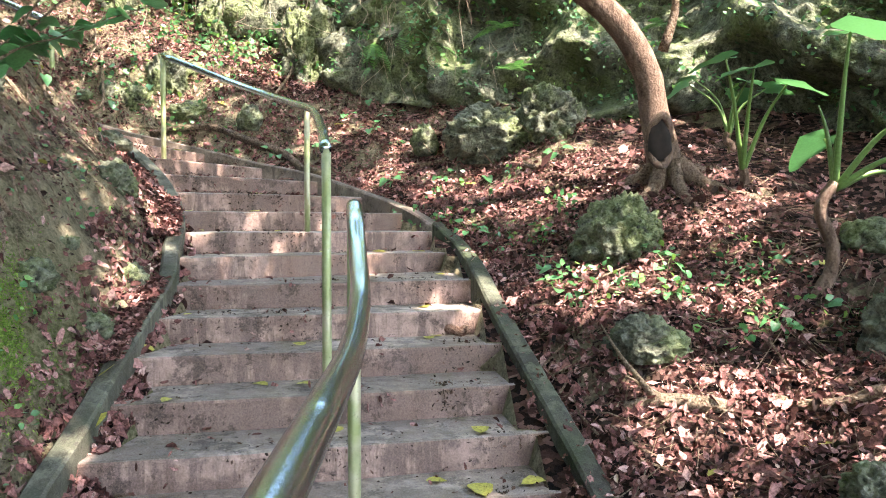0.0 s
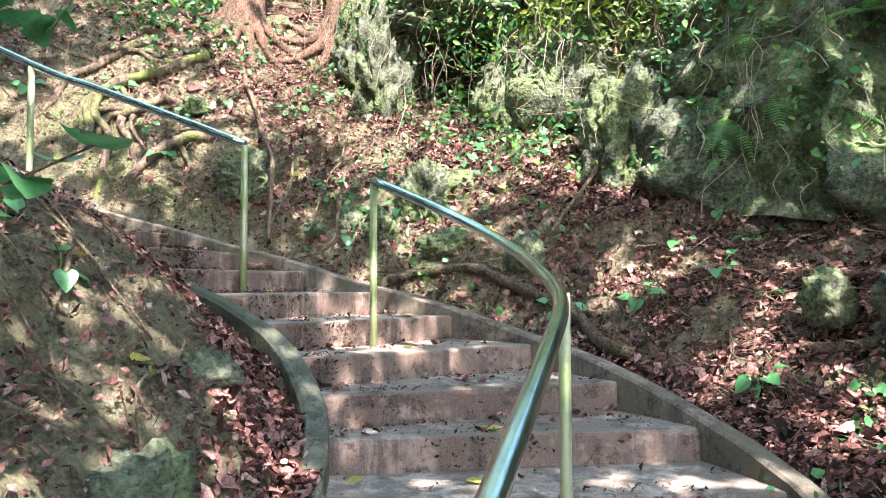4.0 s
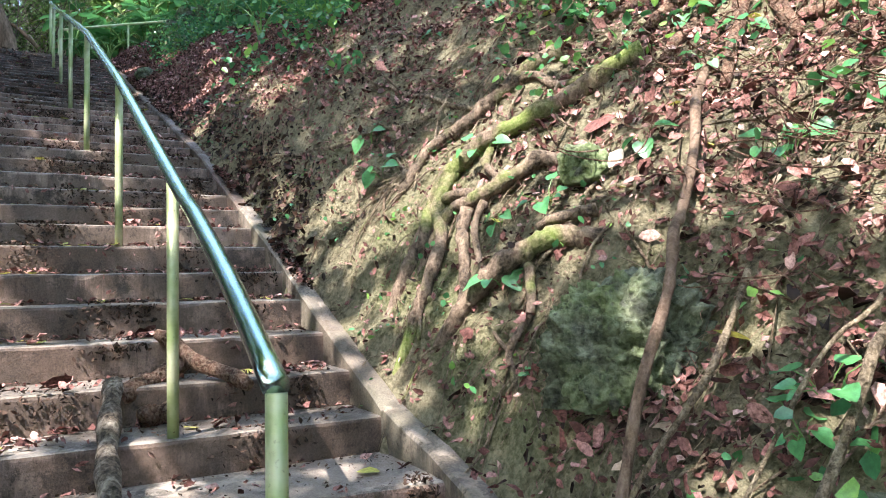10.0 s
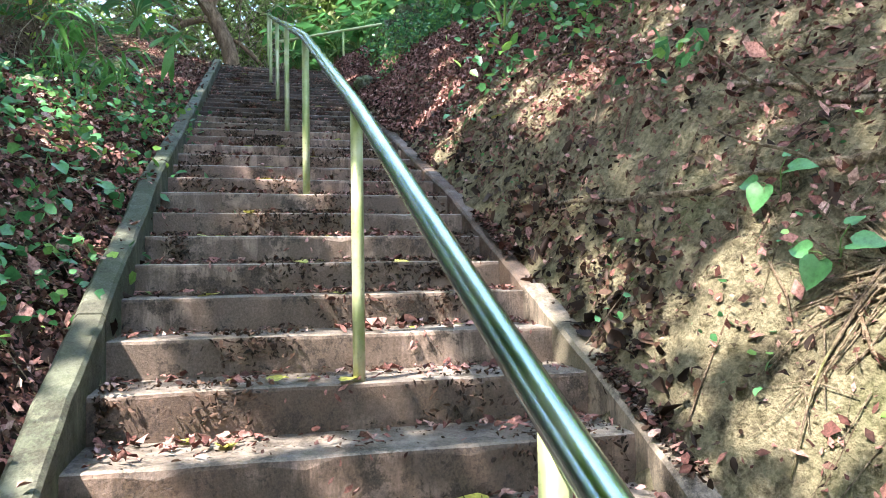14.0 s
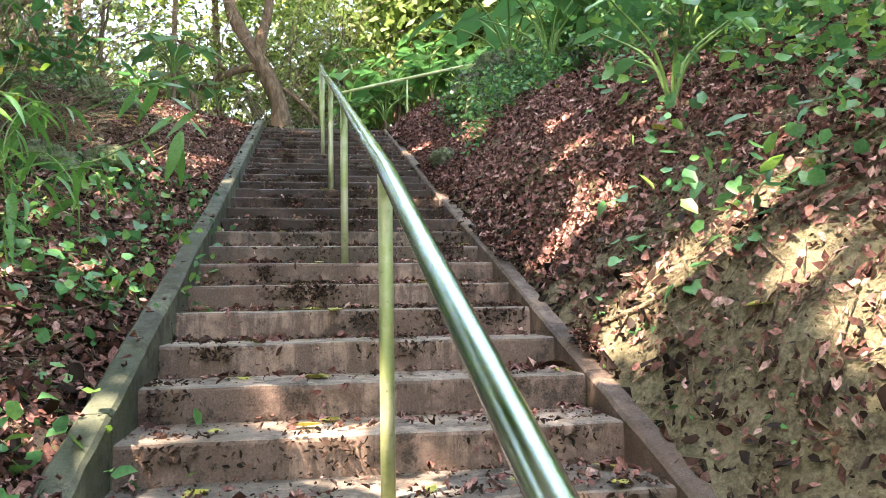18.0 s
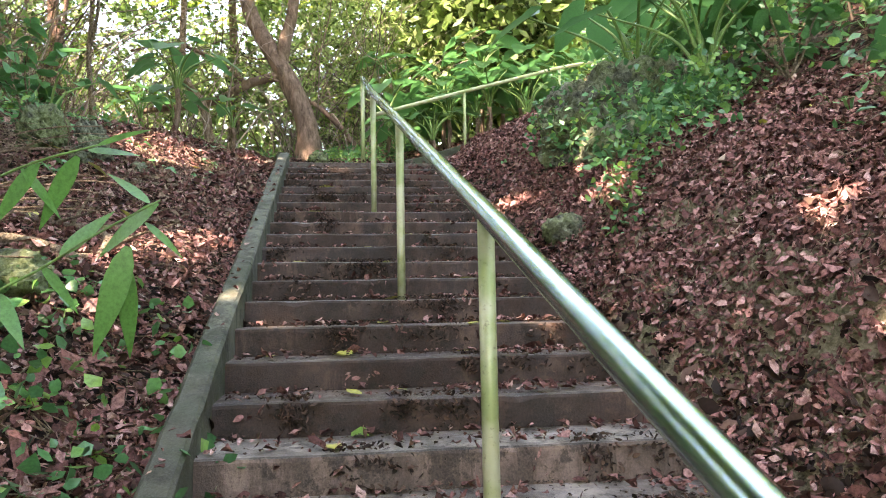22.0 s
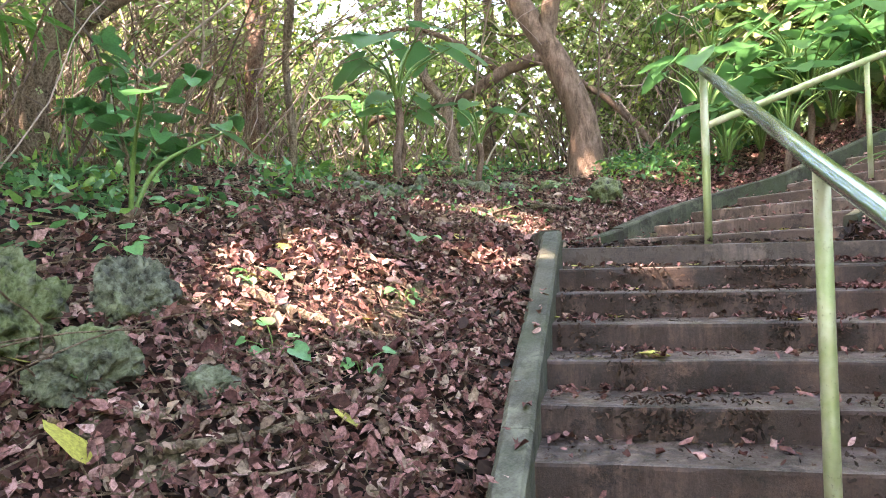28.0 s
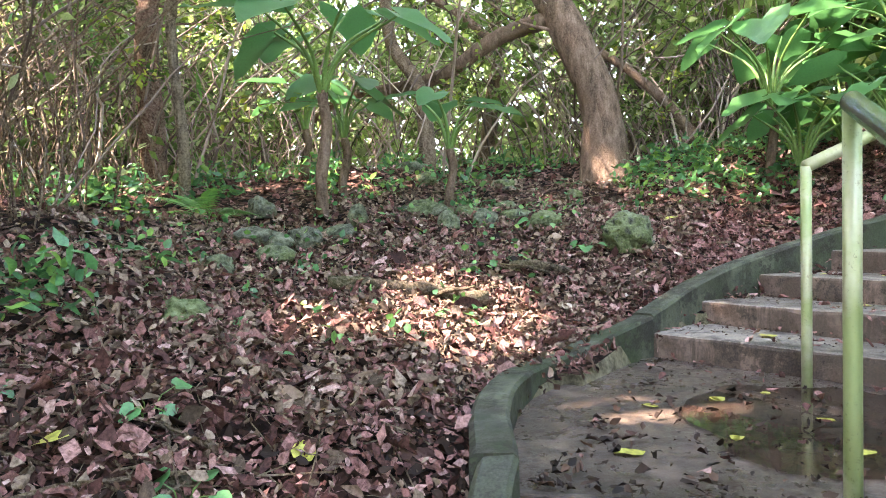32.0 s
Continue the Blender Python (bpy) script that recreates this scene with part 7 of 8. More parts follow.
def litter(name, label, n, d0, d1, size, seed, bare=0.6, lift=0.035, mat=None, clear=1.02, box=(-26, 5, -3.5, 12), side_=0):
    """Dry leaves strewn over the ground between the distances d0 and d1 from the middle of the stairs."""
    r = np.random.default_rng(seed)
    x, y = r.uniform(box[0], box[1], n), r.uniform(box[2], box[3], n)
    d = stairs_distance_grid(x, y)
    ok = (d > d0) & (d < d1 * r.uniform(0.85, 1.15, n)) & (d > clear) & (r.random(n) < np.clip(1.5 - 0.28 * d, 0.35, 1))
    x, y = x[ok], y[ok]
    N0 = normals_at(x, y)
    patch = np.array([noise.noise((a * 0.7, b * 0.7, 3.3)) for a, b in zip(x, y)])
    ok = (N0[:, 2] + 0.3 * patch + r.uniform(-0.1, 0.1, len(x))) > bare
    bank = ((x > -10.9) & (x < -8.6) & (y > 5.6) & (y < 7.1) & (r.random(len(x)) < 0.62)) | (x > -7.4) & (x < -4.7) & (y > 7.5) & (y < 8.8) & (r.random(len(x)) < 0.75)
    bare_left = (x < -1.5) & (x > -3.6) & (y > 2.2) & (y < 6.3) & (stairs_distance_grid(x, y) > 1.42) & (stairs_distance_grid(x, y) < 3.2) & (r.random(len(x)) < 0.97)
    ok &= ~bank & ~bare_left
    x, y, N0 = x[ok], y[ok], N0[ok]
    N = unit(N0 + r.normal(0, 0.6, (len(x), 3)))
    P = np.stack([x, y, ground_at(x, y) + 0.006 + r.random(len(x)) * lift], axis=1)
    sz = size * np.clip(np.exp(r.normal(-0.1, 0.5, len(x))), 0.3, 2.1)
    return tagged(new(name, curled_cloud(name, P, N, sz, 0.5, mat or M_LITTER, r)), label, "leaf litter", kind="stuff")


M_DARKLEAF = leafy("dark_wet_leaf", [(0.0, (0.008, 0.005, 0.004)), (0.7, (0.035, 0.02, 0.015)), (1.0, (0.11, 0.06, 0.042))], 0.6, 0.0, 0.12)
litter("leaf_litter", "brown and pinkish dry fallen leaves covering the ground", 280000, 1.0, 3.1, 0.043, 21, lift=0.05)
litter("leaf_litter", "large curled brown leaves among the smaller ones", 7000, 1.1, 3.4, 0.085, 29, 0.75, 0.05)
litter("leaf_litter", "brown dry fallen leaves covering the forest floor", 60000, 2.9, 7.5, 0.065, 22)
litter("leaf_litter", "scattered pale dry leaves", 4500, 1.1, 4.0, 0.055, 23, mat=leafy("pale_dry_leaf", [(0.0, (0.3, 0.2, 0.15)), (0.6, (0.45, 0.33, 0.25)), (1.0, (0.55, 0.45, 0.35))], 0.6))
litter("leaf_litter", "dry leaves gathered between kerb and earth bank", 26000, 1.0, 1.42, 0.05, 25, -1.0, 0.03, None, 1.0, (-3.0, -0.4, 1.2, 6.6))


def crumbs_of_leaf(name, label, n, d1, size, seed, box=(-24, 4.5, -2.5, 11.5)):
    """Small scraps of broken leaves and bark between the whole leaves."""
    r = np.random.default_rng(seed)
    x, y = r.uniform(box[0], box[1], n), r.uniform(box[2], box[3], n)
    d = stairs_distance_grid(x, y)
    ok = (d > 1.02) & (d < d1 * r.uniform(0.8, 1.1, n))
    x, y = x[ok], y[ok]
    N0 = normals_at(x, y)
    ok = N0[:, 2] + r.uniform(-0.2, 0.2, len(x)) > 0.55
    x, y, N0 = x[ok], y[ok], N0[ok]
    P = np.stack([x, y, ground_at(x, y) + 0.01 + r.random(len(x)) * 0.045], axis=1)
    N = unit(N0 + r.normal(0, 0.8, (len(x), 3)))
    return tagged(new(name, diamond_cloud(name, P, N, size * np.exp(r.normal(0, 0.4, len(x))), 0.55, M_LITTER, r)), label, "leaf litter", kind="stuff")


litter("leaf_litter", "reddish brown dry leaves lying thick on the steep bank", 85000, 1.05, 3.2, 0.034, 27, 0.1, 0.05, None, 1.05, (-18.5, -10.8, 3.4, 8.2))
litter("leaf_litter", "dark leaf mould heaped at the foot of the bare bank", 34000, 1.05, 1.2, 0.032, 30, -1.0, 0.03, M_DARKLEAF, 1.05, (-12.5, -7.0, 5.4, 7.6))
M_TAN = leafy("tan_dry_leaf", [(0.0, (0.05, 0.034, 0.024)), (0.5, (0.19, 0.13, 0.097)), (1.0, (0.31, 0.23, 0.172))], 0.75, 0.0, 0.1, 0.6)
litter("leaf_litter", "tan and grey-brown dry leaves on the upper forest floor", 22000, 1.0, 5.0, 0.036, 31, 0.3, 0.06, M_TAN, 1.02, (-23.0, -17.2, -1.6, 1.4))
litter("leaf_litter", "tan dry leaves among the reddish ones", 3000, 1.1, 4.0, 0.042, 32, 0.3, 0.06, M_TAN, 1.05, (-17.4, -13.6, 0.0, 2.6))
litter("leaf_litter", "dark damp leaves among the dry ones", 50000, 1.05, 3.6, 0.042, 28, 0.2, 0.055, M_DARKLEAF)
crumbs_of_leaf("leaf_scraps", "small broken scraps of dry leaves on the ground", 500000, 2.9, 0.032, 26)
litter("leaf_litter", "dark wet leaves in the gutter beside the stairs", 60000, 0.9, 1.13, 0.055, 24, 0.0, 0.03, M_DARKLEAF, 0.9, (-19, -6.5, 1, 8))


# ---- moss on the foot of the earth bank ----
M_MOSS = leafy("bright_green_moss", [(0.0, (0.06, 0.12, 0.02)), (0.6, (0.13, 0.21, 0.04)), (1.0, (0.22, 0.3, 0.07))], 0.85, 0.1, 0.1)
r_moss = np.random.default_rng(35)
mx, my = r_moss.normal(-1.93, 0.09, 14000), r_moss.normal(3.2, 0.2, 14000)
mk = np.array([noise.noise((a * 5, b * 5, 2.0)) for a, b in zip(mx, my)]) > -0.12
mx, my = mx[mk], my[mk]
m_at = np.stack([mx, my, ground_at(mx, my) + 0.004 + 0.008 * r_moss.random(len(mx))], axis=1)
tagged(new("moss", diamond_cloud("moss", m_at, unit(normals_at(mx, my) + r_moss.normal(0, 0.7, m_at.shape)), r_moss.uniform(0.008, 0.02, len(mx)), 0.5, M_MOSS, r_moss)), "bright green moss on the foot of the earth bank", "moss", kind="stuff")


# ---- clods on the bare banks ----
def clod_cloud(name, label, n, boxes, seed, s0, s1):
    """Small rounded lumps of earth that stick to the steep banks."""
    r = np.random.default_rng(seed)
    bx = np.array([boxes[i] for i in r.integers(0, len(boxes), n)])
    x, y = r.uniform(bx[:, 0], bx[:, 1]), r.uniform(bx[:, 2], bx[:, 3])
    d = stairs_distance_grid(x, y)
    N = normals_at(x, y)
    ok = (d > 1.15) & (N[:, 2] < 0.86)
    x, y, N = x[ok], y[ok], N[ok]
    n = len(x)
    P = np.stack([x, y, ground_at(x, y)], axis=1)
    s = np.exp(r.uniform(np.log(s0), np.log(s1), n))[:, None]
    a = unit(np.cross(N, r.normal(size=(n, 3))))
    b = np.cross(N, a)
    ring = []
    for i in range(5):
        t = 2 * math.pi * i / 5
        ring.append(P + (a * math.cos(t) + b * math.sin(t)) * s * r.uniform(0.7, 1.3, (n, 1)) - N * s * 0.15)
    for i in range(5):
        t = 2 * math.pi * (i + 0.5) / 5
        ring.append(P + (a * math.cos(t) + b * math.sin(t)) * s * r.uniform(0.4, 0.75, (n, 1)) + N * s * r.uniform(0.2, 0.5, (n, 1)))
    ring.append(P + N * s * r.uniform(0.35, 0.65, (n, 1)))
    verts = np.stack(ring, axis=1).reshape(-1, 3)
    base = (np.arange(n) * 11)[:, None]
    f = [(i, (i + 1) % 5, 5 + i) for i in range(5)] + [((i + 1) % 5, 5 + (i + 1) % 5, 5 + i) for i in range(5)] + [(5 + i, 5 + (i + 1) % 5, 10) for i in range(5)]
    faces = np.concatenate([base + np.array([q]) for q in f], axis=0)
    return tagged(new(name, quads_mesh(name, verts, faces, M_EARTH)), label, "soil", kind="stuff")


clod_cloud("earth_clods", "crumbly clods of brown earth on the bare bank", 6500, [(-2.9, -1.4, 1.6, 6.2), (-7.6, -4.4, 7.4, 9.0), (-12.5, -7.0, 5.6, 8.0)], 91, 0.008, 0.04)


# ---- twigs among the leaves ----
def twig_cloud(name, label, n, d0, d1, seed, l0, l1, r0, mat, box=(-24, 4.5, -2.5, 11.5)):
    """Thin broken twigs, three-sided and bent once, lying on the ground."""
    r = np.random.default_rng(seed)
    x, y = r.uniform(box[0], box[1], n), r.uniform(box[2], box[3], n)
    d = stairs_distance_grid(x, y)
    ok = (d > d0) & (d < d1) & ~((x > -3.6) & (x < -1.5) & (y > 2.2) & (y < 6.3) & (r.random(n) < 0.8))
    x, y = x[ok], y[ok]
    n = len(x)
    a, L, rad = r.uniform(0, 6.28, n), r.uniform(l0, l1, n) * r.random(n) + 0.05, r0 * r.uniform(0.4, 1.3, n)
    rows = []
    for u in (-0.5, 0.05, 0.5):
        b = a + (0.5 * r.normal(size=n) if u > 0.1 else 0)
        px, py = x + np.cos(b) * L * u, y + np.sin(b) * L * u
        p = np.stack([px, py, ground_at(px, py) + 0.012 + r.random(n) * 0.03], axis=1)
        side = np.stack([-np.sin(a), np.cos(a), 0 * a], axis=1)
        w = (rad * (1.0 if u < 0.4 else 0.5))[:, None]
        rows += [p + side * w, p - side * w, p + np.array([0, 0, 1.6]) * w]
    verts = np.stack(rows, axis=1).reshape(-1, 3)
    base = (np.arange(n) * 9)[:, None]
    faces = np.concatenate([base + np.array([[3 * k + i, 3 * k + (i + 1) % 3, 3 * k + 3 + (i + 1) % 3, 3 * k + 3 + i]]) for k in range(2) for i in range(3)], axis=0)
    return tagged(new(name, quads_mesh(name, verts, faces, mat, True)), label, "twigs", kind="stuff")


twig_cloud("twigs", "thin dry twigs strewn among the fallen leaves", 32000, 1.12, 3.3, 61, 0.08, 0.6, 0.0026, M_TWIG)
twig_cloud("twigs", "dark broken twigs strewn over the ground", 7000, 1.12, 4.5, 62, 0.2, 0.9, 0.006, M_BARK)


# ---- leaves and debris on the steps ----
def step_point(k, a, b):
    """A place on the tread of step k: a from left to right, b from nose to riser."""
    p = Vector((*LEFT[k], 0)).lerp(Vector((*RIGHT[k], 0)), a).lerp(Vector((*LEFT[k + 1], 0)).lerp(Vector((*RIGHT[k + 1], 0)), a), b)
    return p.x, p.y, nose_z(k)


def step_debris(name, label, n, size, mat, seed, back):
    r = np.random.default_rng(seed)
    P = []
    for _ in range(n):
        k = int(r.integers(FIRST, 62))
        if k < 9 and back > 0.5 and r.random() < 0.75:
            k = int(r.integers(14, 62))
        edge = r.random() < 0.45
        a = (r.beta(0.5, 0.5) if edge else r.random()) * 0.96 + 0.02
        b = 1 - r.random() ** 2 * 0.95 if r.random() < back else r.uniform(0.02, 0.95)
        x, y, z = step_point(k, a, min(b, 0.96))
        P.append((x, y, z + 0.006 + r.random() * 0.02))
    P = np.array(P)
    N = unit(np.array([0, 0, 1.0]) + r.normal(0, 0.3, P.shape))
    sz = size * r.uniform(0.4, 1.3, n)
    return tagged(new(name, curled_cloud(name, P, N, sz, 0.5, mat, r)), label, "leaf litter", kind="stuff")


M_MOULD = leafy("black_leaf_mould", [(0.0, (0.010, 0.007, 0.005)), (0.6, (0.04, 0.024, 0.018)), (1.0, (0.13, 0.075, 0.055))], 0.7, 0.0, 0.15)


def nose_debris(name, label, k0, k1, clumps_, per, mat, seed, size=0.022):
    """Clumps of wet leaf mould that hang over the edges of the steps."""
    r = np.random.default_rng(seed)
    P, N = [], []
    for k in range(k0, k1):
        if k == 53:
            continue
        fw = Vector((*RIGHT[k], 0)) - Vector((*LEFT[k], 0))
        out = Vector((-fw.y, fw.x, 0)).normalized()
        x1, y1, _ = step_point(k, 0.5, 0.5)
        x0, y0, _ = step_point(k, 0.5, 0.0)
        if out.dot(Vector((x1 - x0, y1 - y0, 0))) > 0:
            out = -out
        for _ in range(int(r.integers(1, clumps_ + 1))):
            a0, w, drop = r.uniform(0.03, 0.97), r.uniform(0.015, 0.07), r.uniform(0.06, 0.16)
            for _ in range(per):
                a = float(np.clip(a0 + r.normal() * w, 0.02, 0.98))
                x, y, z = step_point(k, a, 0.0)
                u = r.random() ** 1.5
                if r.random() < 0.65:
                    o = out * (0.003 + 0.010 * r.random())
                    P.append((x + o.x, y + o.y, z - 0.01 - drop * u))
                    N.append((out.x, out.y, 0.3))
                else:
                    P.append((x - out.x * 0.12 * u, y - out.y * 0.12 * u, z + 0.008 + 0.012 * r.random()))
                    N.append((0, 0, 1))
    P, N = np.array(P), unit(np.array(N) + r.normal(0, 0.45, (len(P), 3)))
    return tagged(new(name, curled_cloud(name, P, N, size * r.uniform(0.4, 1.5, len(P)), 0.4, mat, r)), label, "leaf litter", kind="stuff")


nose_debris("leaf_mould", "black wet leaf mould hanging over the step edges", 14, 53, 5, 130, M_MOULD, 81, 0.023)
nose_debris("leaf_mould", "dark crumbled leaves on the edges of the steps", FIRST, 14, 3, 60, M_MOULD, 82, 0.018)
nose_debris("leaf_mould", "brown leaf scraps on the edges of the steps", FIRST, 62, 2, 8, M_LITTER, 83, 0.035)
step_debris("leaf_debris", "dark wet crumbled leaves in the corners of the steps", 15000, 0.017, M_MOULD, 31, 0.93)
r53_ = np.random.default_rng(53)
P53 = []
for _ in range(420):
    a = r53_.beta(0.6, 0.9)
    b = r53_.beta(0.35, 1.4) if r53_.random() < 0.7 else r53_.random()
    x, y, z = step_point(53, 0.02 + 0.95 * a, 0.01 + 0.95 * b)
    P53.append((x, y, z + 0.012 + 0.012 * r53_.random()))
P53 = np.array(P53)
N53 = unit(np.array([0, 0, 1.0]) + r53_.normal(0, 0.3, P53.shape))
tagged(new("leaf_debris", curled_cloud("leaf_debris", P53, N53, 0.035 * r53_.uniform(0.4, 1.5, len(P53)), 0.5, M_DARKLEAF, r53_)), "dark rotting leaves washed together on the landing", "leaf litter", kind="stuff")
step_debris("leaf_debris", "dry brown leaves on the steps", 3600, 0.05, M_LITTER, 32, 0.7)
r_heap = np.random.default_rng(36)
heap = []
for k in range(17, 53):
    for _ in range(int(r_heap.integers(1, 4))):
        a0, b0, w = r_heap.choice([r_heap.uniform(0.5, 0.95), r_heap.uniform(0.04, 0.3)], p=[0.7, 0.3]), r_heap.uniform(0.15, 0.8), r_heap.uniform(0.03, 0.09)
        for _ in range(int(r_heap.integers(14, 46))):
            x, y, z = step_point(k, float(np.clip(a0 + r_heap.normal() * w, 0.03, 0.97)), float(np.clip(b0 + r_heap.normal() * 0.2, 0.04, 0.94)))
            heap.append((x, y, z + 0.008 + 0.02 * r_heap.random()))
heap = np.array(heap)
tagged(new("leaf_debris", curled_cloud("leaf_debris", heap, unit(np.array([0, 0, 1.0]) + r_heap.normal(0, 0.4, heap.shape)), 0.036 * np.exp(r_heap.normal(0, 0.4, len(heap))), 0.5, M_LITTER, r_heap)), "small heaps of brown leaves lying on the treads", "leaf litter", kind="stuff")


def kerb_debris(name, label, side, sgn, k0, k1, n, reach, mat, size, seed, lift):
    """Dead leaves lying on the top of a kerb."""
    r = np.random.default_rng(seed)
    P = []
    for _ in range(n):
        k, t = int(r.integers(k0, k1)), r.random()
        a, b = Vector((*side[k], nose_z(k))), Vector((*side[k + 1], nose_z(k + 1)))
        d = (b - a).normalized()
        p = a.lerp(b, t) + Vector((-d.y, d.x, 0)) * sgn * r.uniform(0.02, reach) + Vector((0, 0, lift + 0.012 + 0.01 * r.random()))
        if noise.noise((p.x * 1.4, p.y * 1.4, 5.0)) > -0.05:
            P.append(tuple(p))
    P = np.array(P)
    N = unit(np.array([0, 0, 1.0]) + r.normal(0, 0.3, P.shape))
    return tagged(new(name, curled_cloud(name, P, N, size * r.uniform(0.4, 1.4, len(P)), 0.5, mat, r)), label, "leaf litter", kind="stuff")


kerb_debris("kerb_leaves", "dead leaves lying over the broken kerb", LEFT, 1, FIRST, 8, 2600, 0.16, M_LITTER, 0.05, 95, 0.09)
kerb_debris("kerb_leaves", "scattered dead leaves on the kerb", LEFT, 1, 17, 52, 220, 0.15, M_LITTER, 0.045, 96, 0.11)
kerb_debris("kerb_leaves", "dark leaf mould lying over the buried kerb", RIGHT, -1, 18, 52, 5500, 0.14, M_MOULD, 0.03, 97, 0.03)
kerb_debris("kerb_leaves", "dead leaves lying over the buried kerb", RIGHT, -1, 18, 52, 1600, 0.14, M_LITTER, 0.045, 98, 0.045)
kerb_debris("kerb_leaves", "scattered dead leaves on the kerb", RIGHT, -1, FIRST, 17, 160, 0.14, M_LITTER, 0.045, 99, 0.09)


def fallen_leaf_mesh(seed):
    o = [(0.0, 0.0), (0.25, 0.12), (0.36, 0.4), (0.25, 0.75), (0.0, 1.0)]
    verts, n = [], len(o)
    for sgn in (1, -1):
        for i, (x, y) in enumerate(o):
            verts.append((sgn * x, y, 0.07 * x * (1.5 + 2 * math.sin(seed * 2 + y * 4)) + 0.02))
    for i, (x, y) in enumerate(o):
        verts.append((0, y, 0.05 * math.sin(3 * y + seed) + 0.015))
    faces = []
    for s in range(2):
        for i in range(n - 1):
            q = (s * n + i, s * n + i + 1, 2 * n + i + 1, 2 * n + i)
            faces.append(q if s == 0 else q[::-1])
    return mesh_of("fallen_leaf", verts, faces, M_YELLOW, True)


YELLOWS = [fallen_leaf_mesh(i) for i in range(4)]


def fallen_leaf(x, y, z, size, turn, tilt=(0, 0)):
    ob = new("fallen_leaf", YELLOWS[int(abs(x * 37 + y * 91)) % 4])
    ob.matrix_basis = Matrix.LocRotScale((x, y, z), Euler((radians(tilt[0]), radians(tilt[1]), radians(turn))), (size, size, size))
    return tagged(ob, "yellow fallen leaf lying on the ground", "leaf", "yellow fallen leaves")


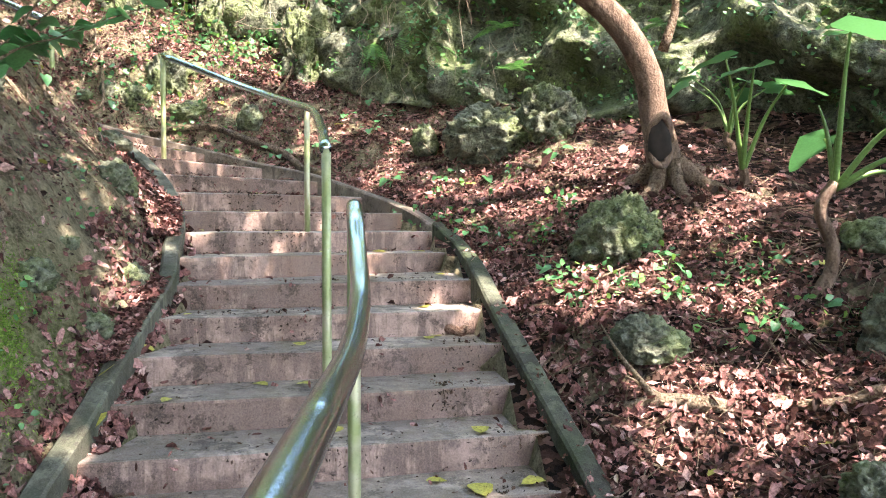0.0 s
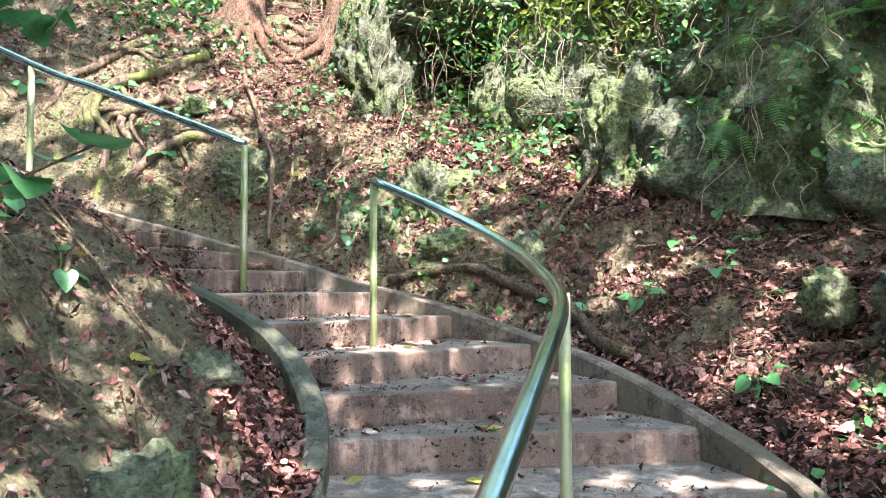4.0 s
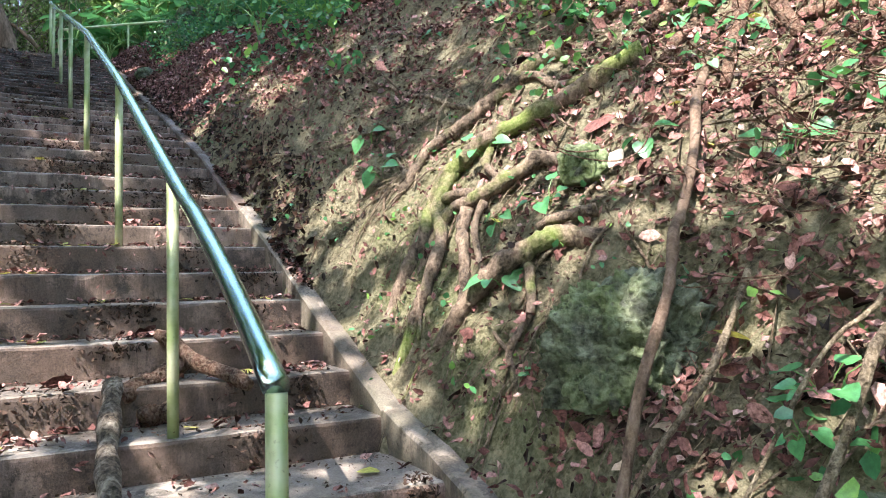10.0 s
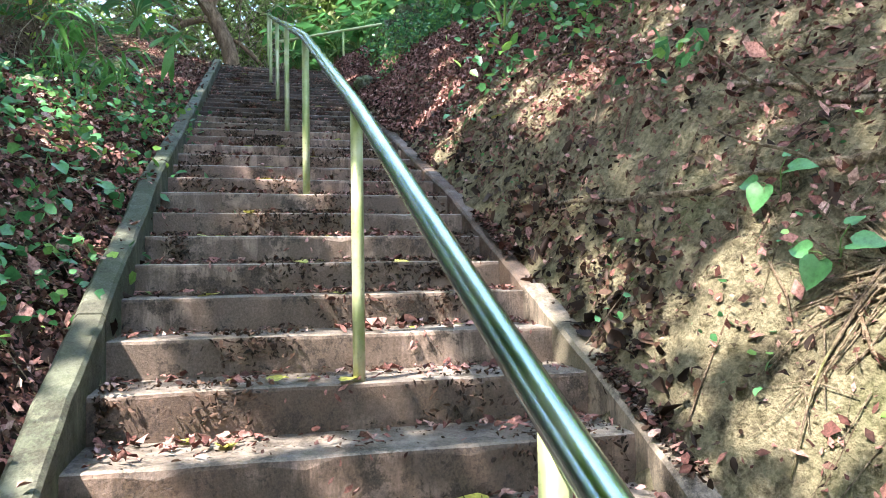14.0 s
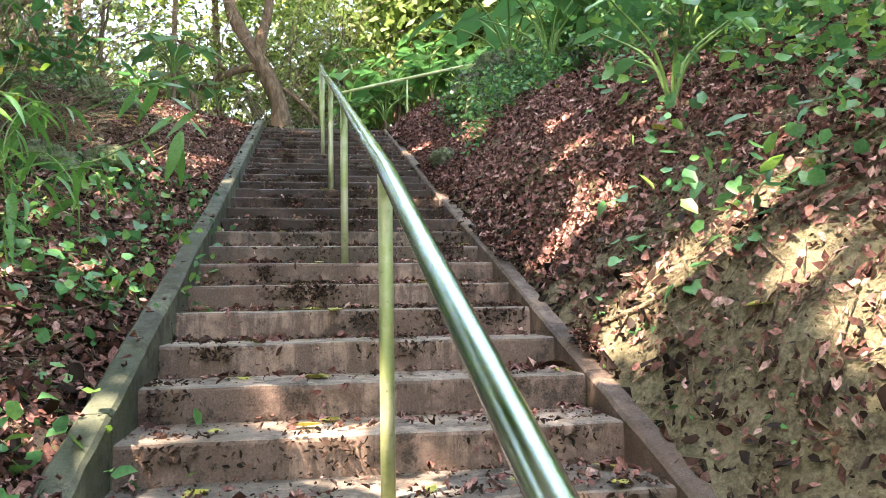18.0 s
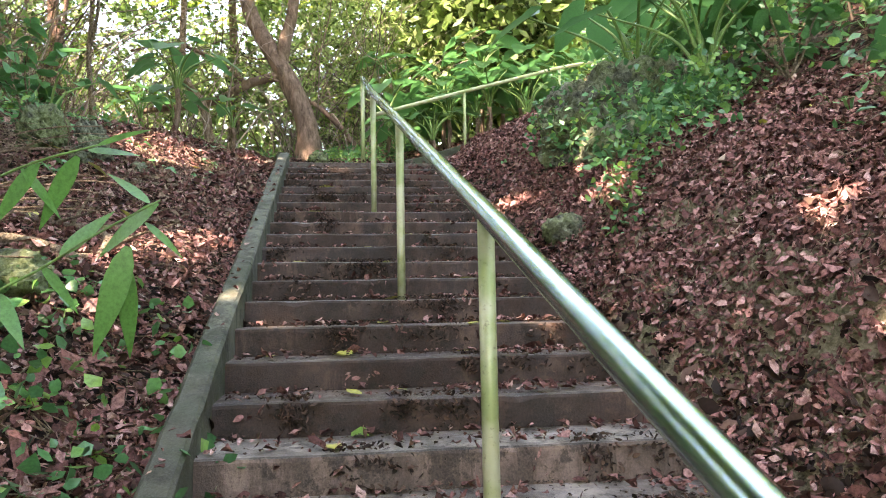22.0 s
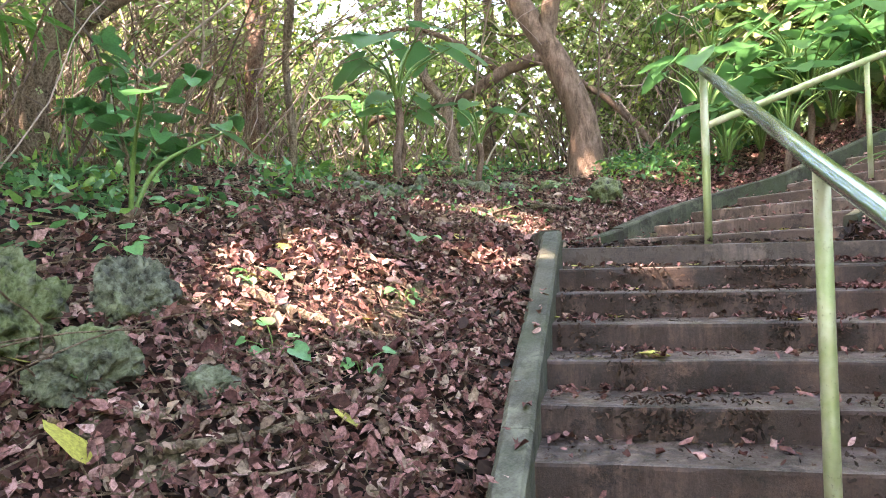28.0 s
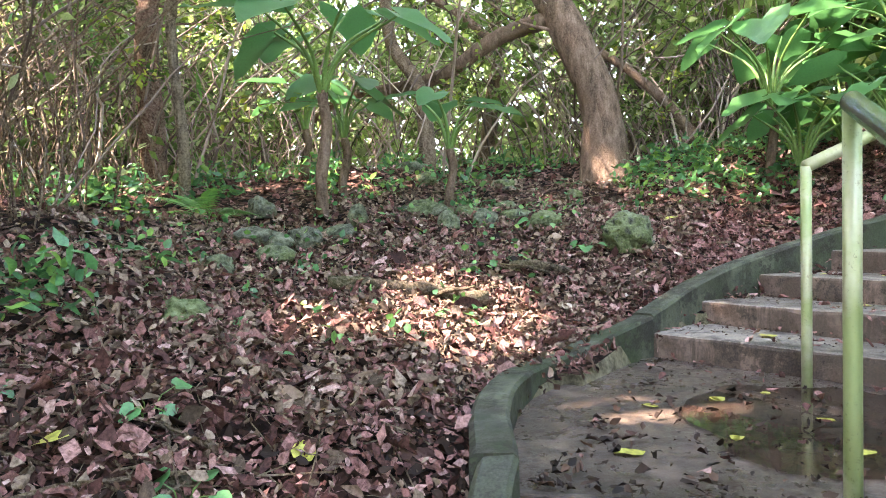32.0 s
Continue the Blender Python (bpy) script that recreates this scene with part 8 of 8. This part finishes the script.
for k, a, b, s in ((0, 0.12, 0.5, 0.16), (0, 0.8, 0.45, 0.17), (0, 0.7, 0.7, 0.1), (0, 0.95, 0.4, 0.14), (1, 0.85, 0.4, 0.13), (1, 0.52, 0.8, 0.1), (2, 0.3, 0.85, 0.1), (2, 0.45, 0.6, 0.09), (3, 0.8, 0.6, 0.1), (3, 0.42, 0.4, 0.12), (3, 0.85, 0.9, 0.09),
                   (5, 0.9, 0.6, 0.1), (6, 0.7, 0.6, 0.12), (6, 0.85, 0.3, 0.1), (7, 0.4, 0.7, 0.1), (8, 0.35, 0.4, 0.12), (9, 0.5, 0.4, 0.1), (13, 0.8, 0.3, 0.11), (14, 0.6, 0.3, 0.09), (12, 0.85, 0.3, 0.15), (18, 0.75, 0.4, 0.13), (19, 0.55, 0.7, 0.16),
                   (19, 0.82, 0.6, 0.16), (20, 0.7, 0.8, 0.12), (20, 0.12, 0.5, 0.13), (19, 0.25, 0.3, 0.12), (22, 0.5, 0.2, 0.1), (24, 0.2, 0.5, 0.11), (25, 0.5, 0.4, 0.1), (26, 0.7, 0.5, 0.1), (27, 0.3, 0.3, 0.12), (28, 0.8, 0.4, 0.1), (30, 0.4, 0.4, 0.12), (31, 0.2, 0.5, 0.1),
                   (32, 0.3, 0.4, 0.12), (33, 0.7, 0.6, 0.1), (35, 0.45, 0.3, 0.12), (36, 0.25, 0.4, 0.1), (38, 0.3, 0.4, 0.13), (39, 0.7, 0.3, 0.14), (40, 0.45, 0.4, 0.1), (41, 0.75, 0.5, 0.11), (43, 0.4, 0.5, 0.1), (44, 0.6, 0.4, 0.1), (46, 0.2, 0.4, 0.15), (47, 0.75, 0.3, 0.1),
                   (49, 0.2, 0.4, 0.16), (50, 0.6, 0.4, 0.1), (51, 0.85, 0.5, 0.13), (52, 0.4, 0.5, 0.1), (53, 0.15, 0.2, 0.1), (53, 0.3, 0.35, 0.07), (53, 0.5, 0.3, 0.08), (53, 0.45, 0.55, 0.07), (53, 0.25, 0.6, 0.09), (53, 0.6, 0.15, 0.08), (53, 0.35, 0.75, 0.06), (53, 0.12, 0.5, 0.07), (54, 0.3, 0.5, 0.12), (55, 0.5, 0.4, 0.1), (56, 0.3, 0.4, 0.11)):
    x, y, z = step_point(k, a, b)
    fallen_leaf(x, y, z + 0.008, s, rng.uniform(0, 360))
leaf_rng = random.Random(77)
for _ in range(110):
    k = leaf_rng.choice(list(range(0, 53)) + list(range(20, 60)))
    if k == 53:
        continue
    x, y, z = step_point(k, leaf_rng.uniform(0.04, 0.96), leaf_rng.uniform(0.1, 0.85))
    fallen_leaf(x, y, z + 0.01, leaf_rng.uniform(0.05, 0.12), leaf_rng.uniform(0, 360), (leaf_rng.uniform(-8, 8), leaf_rng.uniform(-8, 8)))
for k0, k1, d0, d1, side_, n in ((0, 9, 1.35, 3.0, -1, 34), (8, 17, 1.3, 3.0, -1, 26), (16, 40, 1.3, 2.6, -1, 20), (0, 10, 1.35, 2.0, 1, 10), (20, 53, 1.3, 3.2, 1, 40), (52, 58, 1.4, 4, 1, 14)):
    for _ in range(n):
        x, y = beside(k0, k1, d0, d1, side_)
        fallen_leaf(x, y, float(ground_at(x, y)[0]) + 0.03, rng.uniform(0.07, 0.15), rng.uniform(0, 360), (rng.uniform(-25, 25), rng.uniform(-25, 25)))
for _ in range(46):
    x, y = beside(0, 9, 1.2, 3.2, -1)
    fallen_leaf(x, y, float(ground_at(x, y)[0]) + 0.035, rng.uniform(0.05, 0.11), rng.uniform(0, 360), (rng.uniform(-25, 25), rng.uniform(-25, 25)))
for x, y, s in ((-14.43, 1.55, 0.2), (-13.25, 1.87, 0.12), (-13.9, 2.1, 0.1), (-1.55, 3.4, 0.11), (-1.62, 3.7, 0.12), (-1.5, 4.1, 0.1)):
    fallen_leaf(x, y, float(ground_at(x, y)[0]) + 0.05, s, rng.uniform(0, 360), (40, 10))
